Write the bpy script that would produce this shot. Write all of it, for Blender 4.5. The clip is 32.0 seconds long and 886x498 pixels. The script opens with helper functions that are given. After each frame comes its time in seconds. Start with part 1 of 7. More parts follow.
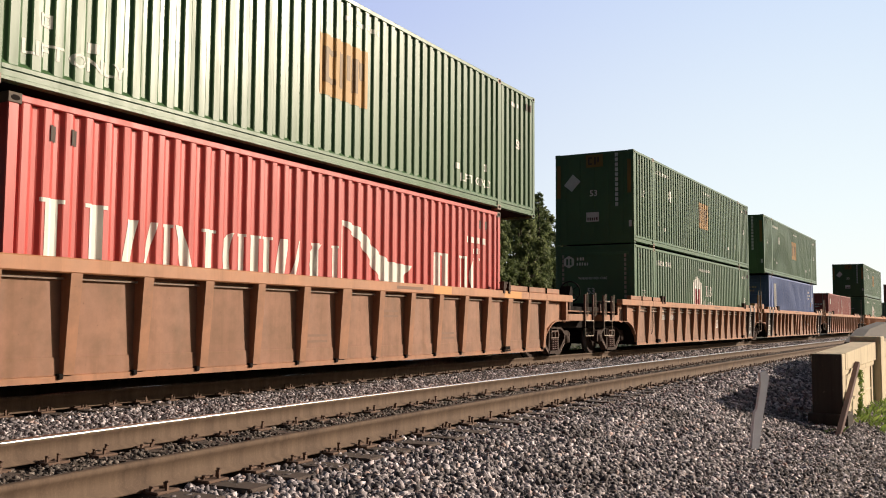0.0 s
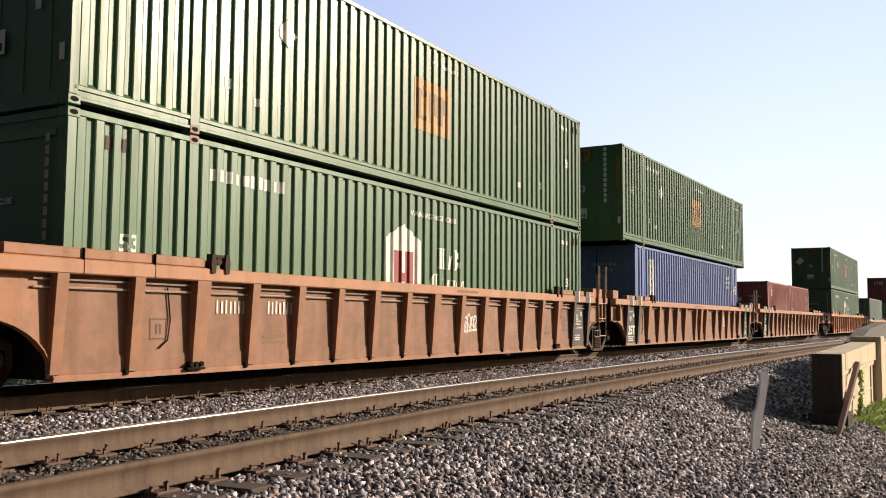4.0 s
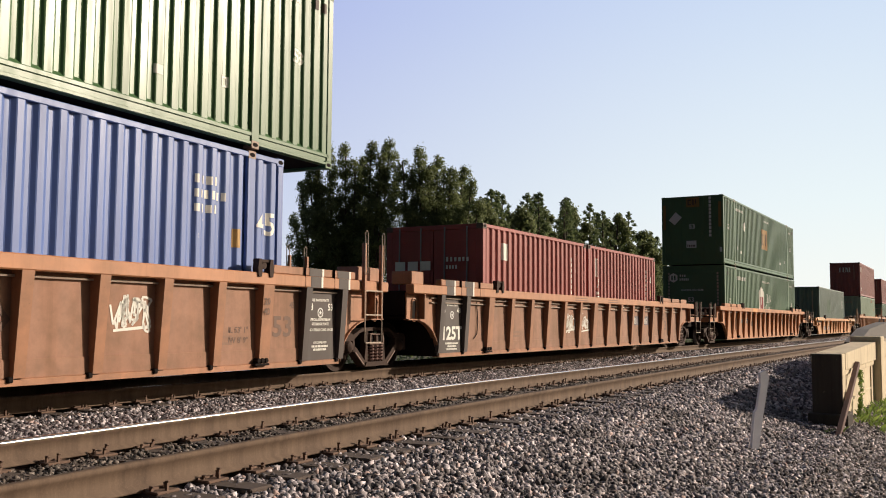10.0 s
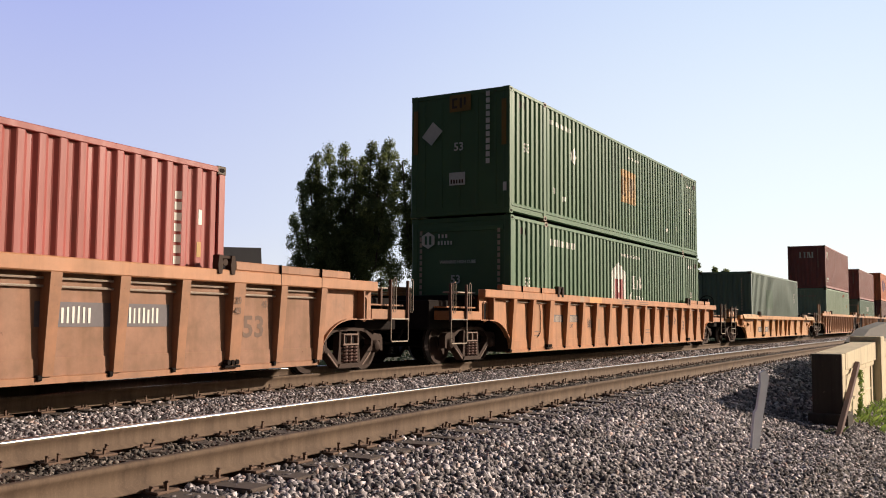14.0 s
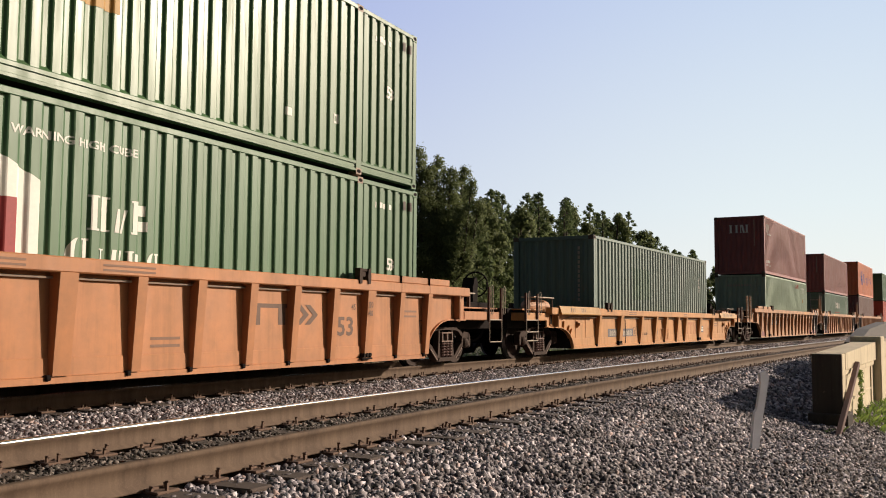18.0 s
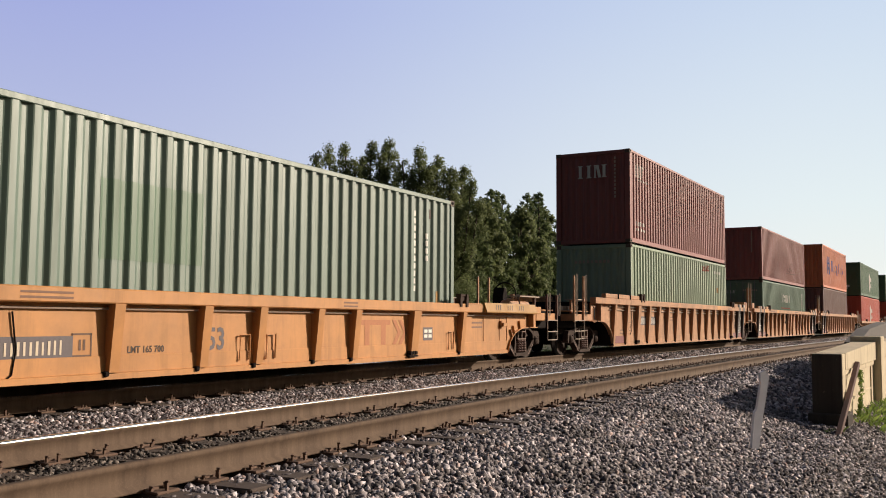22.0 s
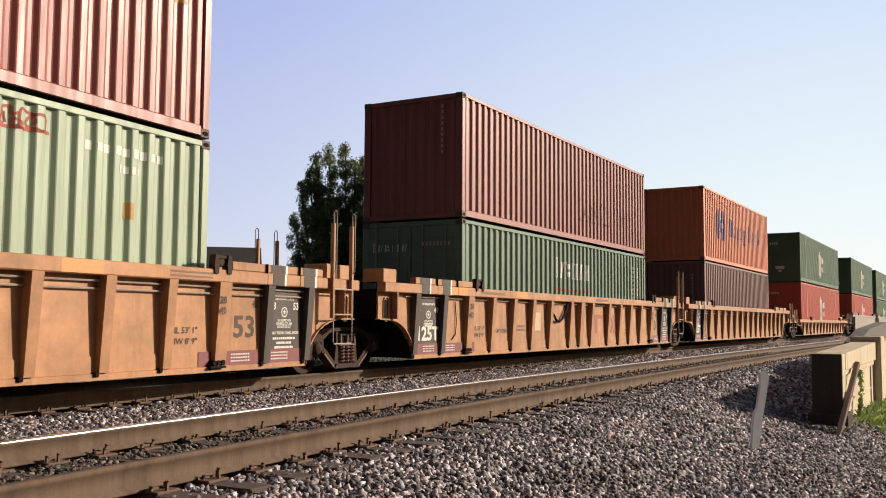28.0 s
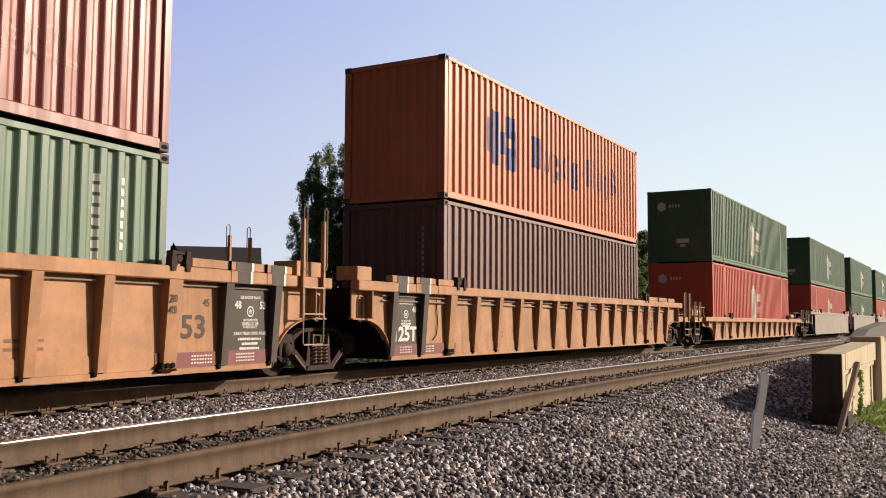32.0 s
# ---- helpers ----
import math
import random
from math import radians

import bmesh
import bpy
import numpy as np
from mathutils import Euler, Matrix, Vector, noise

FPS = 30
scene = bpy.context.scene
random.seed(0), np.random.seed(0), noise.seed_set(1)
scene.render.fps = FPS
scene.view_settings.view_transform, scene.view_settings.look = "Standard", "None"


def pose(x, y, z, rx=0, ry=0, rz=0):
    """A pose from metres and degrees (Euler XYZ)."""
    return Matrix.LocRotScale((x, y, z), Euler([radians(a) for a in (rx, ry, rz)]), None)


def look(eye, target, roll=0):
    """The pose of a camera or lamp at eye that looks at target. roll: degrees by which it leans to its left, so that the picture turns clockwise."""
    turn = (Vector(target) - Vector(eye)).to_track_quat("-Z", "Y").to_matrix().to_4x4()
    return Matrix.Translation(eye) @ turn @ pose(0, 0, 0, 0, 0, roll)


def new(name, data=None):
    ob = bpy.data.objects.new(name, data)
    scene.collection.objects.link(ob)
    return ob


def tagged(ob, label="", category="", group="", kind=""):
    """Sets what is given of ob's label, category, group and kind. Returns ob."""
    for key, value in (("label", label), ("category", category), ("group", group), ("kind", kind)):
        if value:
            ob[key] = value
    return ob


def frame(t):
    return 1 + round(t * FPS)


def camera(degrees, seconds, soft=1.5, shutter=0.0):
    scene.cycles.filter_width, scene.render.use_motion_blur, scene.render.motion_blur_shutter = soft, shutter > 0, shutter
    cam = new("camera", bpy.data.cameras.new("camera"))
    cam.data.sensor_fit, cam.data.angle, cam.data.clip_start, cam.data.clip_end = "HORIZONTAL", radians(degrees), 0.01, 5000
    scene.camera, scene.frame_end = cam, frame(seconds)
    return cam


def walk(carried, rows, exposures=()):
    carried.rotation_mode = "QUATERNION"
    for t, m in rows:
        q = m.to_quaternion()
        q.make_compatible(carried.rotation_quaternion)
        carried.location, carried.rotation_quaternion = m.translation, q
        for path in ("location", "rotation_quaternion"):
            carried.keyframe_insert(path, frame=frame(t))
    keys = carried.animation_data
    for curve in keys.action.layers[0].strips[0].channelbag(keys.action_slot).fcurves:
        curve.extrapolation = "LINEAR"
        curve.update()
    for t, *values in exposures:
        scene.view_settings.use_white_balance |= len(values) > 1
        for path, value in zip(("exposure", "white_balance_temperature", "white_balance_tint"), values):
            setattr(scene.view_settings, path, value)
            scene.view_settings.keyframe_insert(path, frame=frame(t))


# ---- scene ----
# ---- camera ----
RAIL_EYE = 0.871          # eye above the rail tops
cam = camera(51.13, 32.0, 1.0)
EYE = (0.0, 0.0, RAIL_EYE)
YAW, PITCH, ROLL = radians(30.196), radians(4.438), 0.3675
AIM = (math.cos(YAW) * math.cos(PITCH), math.sin(YAW) * math.cos(PITCH), RAIL_EYE + math.sin(PITCH))
VIEW = look(EYE, AIM, ROLL)
walk(cam, [(0.0, VIEW), (32.0, VIEW)], exposures=[(0.0, 0.05), (1.0, 0.10), (2.0, 0.15), (3.0, 0.15), (7.0, 0.12), (8.0, 0.06), (10.0, -0.03), (13.0, 0.03), (14.0, 0.10), (17.0, -0.04), (18.0, -0.10), (19.0, -0.03), (20.0, 0.04), (22.0, -0.12), (23.0, 0.05), (24.3, 0.12), (25.0, 0.08), (28.0, 0.0), (32.0, -0.02)])

# ---- world and sun ----
SUN_AZ, SUN_EL = radians(-42.0), radians(20.5)      # from the +x axis, above the horizon
world = bpy.data.worlds.new("sky")
scene.world = world
world.use_nodes = True
wn = world.node_tree
sky = wn.nodes.new("ShaderNodeTexSky")
sky.sky_type, sky.sun_disc = "NISHITA", False
sky.sun_elevation, sky.sun_rotation = SUN_EL, radians(90.0) - SUN_AZ
sky.air_density, sky.dust_density, sky.ozone_density = 1.0, 9.0, 1.5
wn.links.new(sky.outputs[0], wn.nodes["Background"].inputs[0])
wn.nodes["Background"].inputs[1].default_value = 0.043
sun = new("sun", bpy.data.lights.new("sun", "SUN"))
sun.data.energy, sun.data.angle, sun.data.color = 5.9, radians(0.6), (1.0, 0.85, 0.69)
SUN_DIR = Vector((math.cos(SUN_AZ) * math.cos(SUN_EL), math.sin(SUN_AZ) * math.cos(SUN_EL), math.sin(SUN_EL)))
sun.matrix_world = look(SUN_DIR * 50, (0, 0, 0))

# ---- plan: the tracks and the train ----
TRAIN_Y, TRACK_GAP, HALF_GAUGE = 10.432, 4.633, 0.7525
BEND_X = (0.0, 12.0, 25.0, 40.0, 60.0, 100.0)
BEND = (0.0954, 0.0158, 0.0073, -0.0029, -0.0028, 0.0)
GRID_X = np.linspace(-60, 260, 1281)
HEADING = np.interp(GRID_X, BEND_X, BEND)
HEADING[GRID_X < 0] = 0.0954
SWAY = np.concatenate([[0], np.cumsum((HEADING[1:] + HEADING[:-1]) / 2 * np.diff(GRID_X))])
SWAY -= np.interp(30, GRID_X, SWAY)


def bend(x):
    """How far the tracks sway sideways at x."""
    return float(np.interp(x, GRID_X, SWAY))


def run(t):
    """Metres that the train has gone, from its place at 16 s."""
    u = t - 16.0
    return 5.0499 * u - 0.0013 * u * u + 0.0001 * u ** 3


def on_track(x, t):
    """The pose of a unit whose middle is at x along the train."""
    X = x - run(t)
    a, b = bend(X - 7), bend(X + 7)
    return pose(X, TRAIN_Y + (a + b) / 2, 0, 0, 0, math.degrees(math.atan2(b - a, 14)))


MOVERS = []     # (thing, middle of its unit, pose in the unit)
WHEELS = []     # (wheelset, pose in its truck)


# ---- materials ----
def nodes_of(name):
    m = bpy.data.materials.new(name)
    m.use_nodes = True
    return m, m.node_tree, m.node_tree.nodes["Principled BSDF"]


def link(nt, a, b):
    nt.links.new(a, b)


def noise_node(nt, scale, detail=4, rough=0.6, stretch=None):
    tc = nt.nodes.new("ShaderNodeTexCoord")
    n = nt.nodes.new("ShaderNodeTexNoise")
    n.inputs["Scale"].default_value, n.inputs["Detail"].default_value, n.inputs["Roughness"].default_value = scale, detail, rough
    src = tc.outputs["Object"]
    if stretch:
        mp = nt.nodes.new("ShaderNodeMapping")
        mp.inputs["Scale"].default_value = stretch
        link(nt, src, mp.inputs[0])
        src = mp.outputs[0]
    link(nt, src, n.inputs["Vector"])
    return n.outputs["Fac"]


def ramp(nt, fac, stops):
    r = nt.nodes.new("ShaderNodeValToRGB")
    e = r.color_ramp.elements
    while len(e) < len(stops):
        e.new(0.5)
    for el, (pos, c) in zip(e, stops):
        el.position, el.color = pos, (*c, 1) if len(c) == 3 else c
    link(nt, fac, r.inputs[0])
    return r.outputs[0]


def mixed(nt, fac, a, b):
    m = nt.nodes.new("ShaderNodeMix")
    m.data_type = "RGBA"
    for sock, v in ((m.inputs[0], fac), (m.inputs[6], a), (m.inputs[7], b)):
        if hasattr(v, "links"):
            link(nt, v, sock)
        else:
            sock.default_value = v if isinstance(v, float) else (*v, 1)
    return m.outputs[2]


def bumped(nt, bsdf, fac, strength, dist=0.01):
    b = nt.nodes.new("ShaderNodeBump")
    b.inputs["Strength"].default_value, b.inputs["Distance"].default_value = strength, dist
    link(nt, fac, b.inputs["Height"])
    link(nt, b.outputs[0], bsdf.inputs["Normal"])


def painted(name, color, rough=0.38, dirt=(0.12, 0.09, 0.06), wear=0.25, rust=(0.10, 0.035, 0.015), rusty=0.0, dust=0.0, spec=0.5):
    """Painted steel with soft fading, vertical streaks of dirt and flecks of rust."""
    m, nt, b = nodes_of(name)
    fade = noise_node(nt, 0.5, 5, 0.6)
    base = mixed(nt, ramp(nt, fade, [(0.3, (0, 0, 0)), (0.75, (1, 1, 1))]), tuple(c * 0.86 for c in color), tuple(min(1, c * 1.1 + 0.006) for c in color))
    streak = noise_node(nt, 1.0, 6, 0.7, (5.0, 5.0, 0.35))
    f = ramp(nt, streak, [(0.5, (0, 0, 0)), (0.78, (wear, wear, wear))])
    base = mixed(nt, f, base, dirt)
    if dust:
        grime = noise_node(nt, 2.2, 8, 0.7)
        base = mixed(nt, ramp(nt, grime, [(0.35, (0, 0, 0)), (0.7, (dust, dust, dust))]), base, (0.16, 0.085, 0.045))
    spots = noise_node(nt, 9.0, 8, 0.75)
    lo = 0.72 - rusty * 0.2
    base = mixed(nt, ramp(nt, spots, [(lo, (0, 0, 0)), (lo + 0.06, (1, 1, 1))]), base, rust)
    link(nt, base, b.inputs["Base Color"])
    fine = noise_node(nt, 30.0, 4, 0.6)
    rr = ramp(nt, streak, [(0.35, (rough, rough, rough)), (0.8, (min(1, rough + 0.25),) * 3)])
    link(nt, rr, b.inputs["Roughness"])
    b.inputs["Specular IOR Level"].default_value = spec
    bumped(nt, b, fine, 0.06, 0.004)
    return m


def plain(name, color, rough=0.6, metal=0.0, grain=20.0, vary=0.25, bump=0.1, dist=0.005):
    m, nt, b = nodes_of(name)
    n = noise_node(nt, grain, 6, 0.65)
    big = noise_node(nt, grain * 0.08, 3, 0.5)
    c = mixed(nt, n, tuple(v * (1 - vary) for v in color), tuple(min(1, v * (1 + vary)) for v in color))
    c = mixed(nt, ramp(nt, big, [(0.35, (0, 0, 0)), (0.8, (0.35,) * 3)]), c, tuple(v * 0.6 for v in color))
    link(nt, c, b.inputs["Base Color"])
    b.inputs["Roughness"].default_value, b.inputs["Metallic"].default_value = rough, metal
    bumped(nt, b, n, bump, dist)
    return m


GREEN53 = painted("green_container_paint", (0.058, 0.124, 0.050), 0.31, wear=0.15, spec=0.42)
GREEN_HUB = painted("green_container_paint_b", (0.056, 0.132, 0.058), 0.38, wear=0.15, spec=0.5)
GREEN40 = painted("faded_green_paint", (0.108, 0.165, 0.132), 0.43, wear=0.2, rusty=0.15, spec=0.85)
GREENLT = painted("pale_green_paint", (0.29, 0.37, 0.265), 0.42, wear=0.3, rusty=0.25)
GREENCAP = painted("grey_green_paint", (0.115, 0.185, 0.13), 0.42, wear=0.2, rusty=0.1)
RED40 = painted("bright_red_paint", (0.46, 0.055, 0.045), 0.42, wear=0.1)
RED20 = painted("faded_red_paint", (0.29, 0.052, 0.042), 0.47, wear=0.35, rusty=0.3, spec=0.5)
REDHUB = painted("orange_red_paint", (0.55, 0.08, 0.04), 0.4, wear=0.12)
MAROON = painted("maroon_paint", (0.25, 0.056, 0.045), 0.42, wear=0.25, rusty=0.15, spec=0.75)
BROWN40 = painted("brown_red_paint", (0.145, 0.045, 0.036), 0.48, wear=0.2, rusty=0.1, spec=0.8)
ORANGE40 = painted("orange_paint", (0.62, 0.16, 0.048), 0.44, wear=0.15, rusty=0.1, spec=0.8)
BLUE45 = painted("blue_paint", (0.088, 0.145, 0.36), 0.38, wear=0.2, rusty=0.35, rust=(0.36, 0.36, 0.40))
WELL_BROWN = painted("rusty_orange_well_paint", (0.38, 0.165, 0.08), 0.55, wear=0.5, rusty=0.4, dust=0.7)
WELL_SILL = painted("orange_brown_sill_paint", (0.43, 0.185, 0.08), 0.5, wear=0.45, rusty=0.3, dust=0.4)
WELL_DUSTY = painted("dusty_brown_sheet_paint", (0.30, 0.145, 0.088), 0.65, wear=0.45, rusty=0.35, dust=0.85)
WELL_YELLOW = painted("yellow_orange_well_paint", (0.53, 0.238, 0.07), 0.5, wear=0.4, rusty=0.2, dust=0.35)
RAMP_YELLOW = painted("yellow_plate_paint", (0.38, 0.185, 0.028), 0.6, wear=0.4, rusty=0.2, dust=0.2)
WELL_ORANGE = painted("orange_well_paint", (0.46, 0.18, 0.062), 0.52, wear=0.45, rusty=0.2, dust=0.45)
WELL_TAN = painted("tan_well_paint", (0.49, 0.235, 0.105), 0.55, wear=0.5, rusty=0.25, dust=0.6)
WELL_GREY = painted("grey_well_paint", (0.30, 0.25, 0.22), 0.6, wear=0.3, rusty=0.15, dust=0.3)
BLACK_PANEL = painted("dark_stencil_panel", (0.055, 0.04, 0.035), 0.6, wear=0.2)
# Grime plus shade: the darkness round car ends and underframes is in the colour.
STEEL_DARK = plain("grimy_shade_dark_steel", (0.016, 0.012, 0.011), 0.85)
STEEL_TRUCK = plain("grimy_truck_steel", (0.052, 0.032, 0.025), 0.8)
SPRING_STEEL = plain("dusty_red_spring_steel", (0.12, 0.06, 0.048), 0.7)
WORN_LIT_STEEL = plain("worn_dusty_lit_edge_steel", (0.17, 0.105, 0.08), 0.7)
POST_STEEL = plain("dusty_brown_steel", (0.095, 0.050, 0.036), 0.85)
WHEEL_MAT = plain("rusty_wheel_steel", (0.042, 0.025, 0.019), 0.75)
TREAD_MAT = plain("polished_wheel_tread", (0.45, 0.42, 0.40), 0.3, 0.9)
PIPE_STEEL = plain("worn_pipe_steel", (0.42, 0.34, 0.28), 0.42, 0.3)
GRAB = plain("weathered_grab_iron", (0.42, 0.34, 0.27), 0.6)
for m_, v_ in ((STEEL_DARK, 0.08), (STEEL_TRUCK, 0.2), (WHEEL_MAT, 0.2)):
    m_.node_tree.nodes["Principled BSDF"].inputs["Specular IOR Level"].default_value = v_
WHITE_MARK = plain("white_lettering", (0.72, 0.70, 0.64), 0.6, vary=0.12)
RED_MARK = plain("dark_red_lettering", (0.28, 0.03, 0.03), 0.6)
YELLOW_MARK = plain("yellow_lettering", (0.42, 0.235, 0.06), 0.6)
NAVY_MARK = plain("navy_lettering", (0.04, 0.04, 0.13), 0.6)
BLUE_MARK = plain("blue_lettering", (0.03, 0.05, 0.25), 0.6)
DARK_MARK = plain("dark_lettering", (0.06, 0.04, 0.03), 0.7)
FADED_RED = plain("faded_red_lettering", (0.36, 0.085, 0.055), 0.7)
FAINT_DARK = plain("almost_gone_lettering", (0.21, 0.112, 0.07), 0.7)
FADED_DARK = plain("faded_dark_lettering", (0.13, 0.072, 0.048), 0.7)


# ---- mesh helpers ----
def box(bm, x0, x1, y0, y1, z0, z1, bevel=0.0):
    vs = [bm.verts.new((x, y, z)) for x in (x0, x1) for y in (y0, y1) for z in (z0, z1)]
    fs = [bm.faces.new([vs[i] for i in q]) for q in ((0, 1, 3, 2), (4, 6, 7, 5), (0, 4, 5, 1), (2, 3, 7, 6), (0, 2, 6, 4), (1, 5, 7, 3))]
    if bevel:
        bmesh.ops.bevel(bm, geom=list({e for f in fs for e in f.edges}), offset=bevel, segments=1, affect="EDGES")


def prism(bm, poly, y0, y1):
    """A profile in x and z, drawn out from y0 to y1."""
    a = [bm.verts.new((x, y0, z)) for x, z in poly]
    b = [bm.verts.new((x, y1, z)) for x, z in poly]
    n = len(poly)
    bm.faces.new(a)
    bm.faces.new(b[::-1])
    for i in range(n):
        bm.faces.new((a[(i + 1) % n], a[i], b[i], b[(i + 1) % n]))


def prism_x(bm, poly, x0, x1):
    """A profile in y and z, drawn out from x0 to x1."""
    a = [bm.verts.new((x0, y, z)) for y, z in poly]
    b = [bm.verts.new((x1, y, z)) for y, z in poly]
    n = len(poly)
    bm.faces.new(a)
    bm.faces.new(b[::-1])
    for i in range(n):
        bm.faces.new((a[(i + 1) % n], a[i], b[i], b[(i + 1) % n]))


def tube(bm, pts, r, n=6):
    """A bent pipe through the points."""
    pts = [Vector(p) for p in pts]
    rings = []
    for i, p in enumerate(pts):
        d = (pts[min(i + 1, len(pts) - 1)] - pts[max(i - 1, 0)]).normalized()
        side = d.cross(Vector((0.31, 0.17, 0.93)) if abs(d.z) < 0.9 else Vector((1, 0, 0))).normalized()
        up = side.cross(d)
        rings.append([bm.verts.new(p + side * math.cos(k * math.tau / n) * r + up * math.sin(k * math.tau / n) * r) for k in range(n)])
    for a, b in zip(rings, rings[1:]):
        for k in range(n):
            bm.faces.new((a[k], a[(k + 1) % n], b[(k + 1) % n], b[k]))
    bm.faces.new(rings[0][::-1])
    bm.faces.new(rings[-1])


def lathe(bm, profile, n=20, axis="y", at=(0, 0, 0), caps=True):
    """A profile of (along, radius) turned about an axis."""
    rings = []
    for a, r in profile:
        ring = []
        for k in range(n):
            c, s = math.cos(k * math.tau / n) * r, math.sin(k * math.tau / n) * r
            p = {"y": (c, a, s), "x": (a, c, s), "z": (c, s, a)}[axis]
            ring.append(bm.verts.new((p[0] + at[0], p[1] + at[1], p[2] + at[2])))
        rings.append(ring)
    for p, q in zip(rings, rings[1:]):
        for k in range(n):
            bm.faces.new((p[k], p[(k + 1) % n], q[(k + 1) % n], q[k]))
    if caps:
        bm.faces.new(rings[0][::-1])
        bm.faces.new(rings[-1])


MESHES = {}


def mesh_of(key, make):
    """The mesh of that key, made once."""
    if key not in MESHES:
        bm = bmesh.new()
        make(bm)
        bmesh.ops.recalc_face_normals(bm, faces=bm.faces)
        me = bpy.data.meshes.new(str(key[0] if isinstance(key, tuple) else key))
        bm.to_mesh(me)
        bm.free()
        MESHES[key] = me
    return MESHES[key]


def add(name, key, make, material, parent, label="", at=None, smooth=False):
    """One part on a shared mesh, under its thing or part."""
    me = mesh_of((name, key, material.name), make)
    if smooth:
        me.polygons.foreach_set("use_smooth", [True] * len(me.polygons))
    if not me.materials:
        me.materials.append(material)
    ob = new(name, me)
    ob.parent = parent
    if at is not None:
        ob.matrix_basis = at
    if label:
        ob["label"] = label
    return ob


def part(name, bm, material, parent, label="", smooth=False):
    bmesh.ops.recalc_face_normals(bm, faces=bm.faces)
    me = bpy.data.meshes.new(name)
    bm.to_mesh(me)
    bm.free()
    me.materials.append(material)
    if smooth:
        me.polygons.foreach_set("use_smooth", [True] * len(me.polygons))
    ob = new(name, me)
    ob.parent = parent
    if label:
        ob["label"] = label
    return ob


def arrays_mesh(name, verts, faces, material):
    """A large mesh from numpy arrays; all faces have the same number of corners."""
    me = bpy.data.meshes.new(name)
    k = faces.shape[1]
    me.vertices.add(len(verts))
    me.vertices.foreach_set("co", verts.astype(np.float32).ravel())
    me.loops.add(faces.size)
    me.loops.foreach_set("vertex_index", faces.astype(np.int32).ravel())
    me.polygons.add(len(faces))
    me.polygons.foreach_set("loop_start", np.arange(0, faces.size, k, dtype=np.int32))
    me.update(calc_edges=True)
    me.materials.append(material)
    return me


# ---- containers ----
def shape_of(depth):
    """Shares of the pitch: the outer flat and each slope. The shallow sheets of the long boxes have steeper slopes."""
    return (0.46, 0.13) if depth < 0.042 else (0.35, 0.20)


def wave(x, x0, x1, pitch, depth):
    """How deep a corrugated sheet lies behind its outer face at x."""
    flat, slope = shape_of(depth)
    n = max(1, round((x1 - x0) / pitch))
    u = ((x - x0) / (x1 - x0) * n) % 1.0
    if x <= x0 or x >= x1:
        return depth
    a = (1 - flat - 2 * slope)
    h = a / 2
    if u < h or u > 1 - h:
        return depth
    if u < h + slope:
        return depth * (1 - (u - h) / slope)
    if u > 1 - h - slope:
        return depth * (1 - (1 - h - u) / slope)
    return 0.0


def breaks(x0, x1, pitch, depth):
    flat, slope = shape_of(depth)
    n = max(1, round((x1 - x0) / pitch))
    p = (x1 - x0) / n
    h = (1 - flat - 2 * slope) / 2
    out = [x0]
    r = 0.008
    for i in range(n):
        for f in (h, h + slope, 1 - h - slope, 1 - h):
            out += [x0 + (i + f) * p - r, x0 + (i + f) * p + r]
    return out + [x1]


def sheet_x(bm, x0, x1, z0, z1, y, out, pitch, depth):
    """A corrugated sheet along x; out is -1 or 1, the way that its outer side faces."""
    row = []
    for x in breaks(x0, x1, pitch, depth):
        yy = y - out * wave(x, x0, x1, pitch, depth)
        row.append((bm.verts.new((x, yy, z0)), bm.verts.new((x, yy, z1))))
    for a, b in zip(row, row[1:]):
        f = (a[0], b[0], b[1], a[1])
        bm.faces.new(f if out < 0 else f[::-1])


def sheet_y(bm, y0, y1, z0, z1, x, out, pitch, depth):
    row = []
    for y in breaks(y0, y1, pitch, depth):
        xx = x - out * wave(y, y0, y1, pitch, depth)
        row.append((bm.verts.new((xx, y, z0)), bm.verts.new((xx, y, z1))))
    for a, b in zip(row, row[1:]):
        f = (a[0], b[0], b[1], a[1])
        bm.faces.new(f if out > 0 else f[::-1])


CASTING_MAT = plain("worn_casting_steel", (0.10, 0.07, 0.05), 0.7)
RUSTY_CASTING = plain("pale_rusty_casting", (0.26, 0.17, 0.12), 0.6)
ROD_MAT = plain("galvanised_rod", (0.22, 0.22, 0.22), 0.5, 0.4)
PANEL_INSET = 0.012
PITCH40, DEPTH40, DEPTH53 = 0.278, 0.049, 0.040


def casting(bm, x, y, z):
    """A corner casting, 178 x 162 x 118 mm, with a dark oval recess on its outer sides."""
    box(bm, x - 0.089, x + 0.089, y - 0.081, y + 0.081, z - 0.059, z + 0.059, 0.008)


def hole(bm):
    """The dark oval opening in a casting's outer side."""
    vs = [bm.verts.new((0.058 * math.cos(k * math.tau / 12), 0, 0.030 * math.sin(k * math.tau / 12))) for k in range(12)]
    bm.faces.new(vs)
    bmesh.ops.extrude_face_region(bm, geom=bm.faces[:])
    for v in vs:
        v.co.y += 0.004


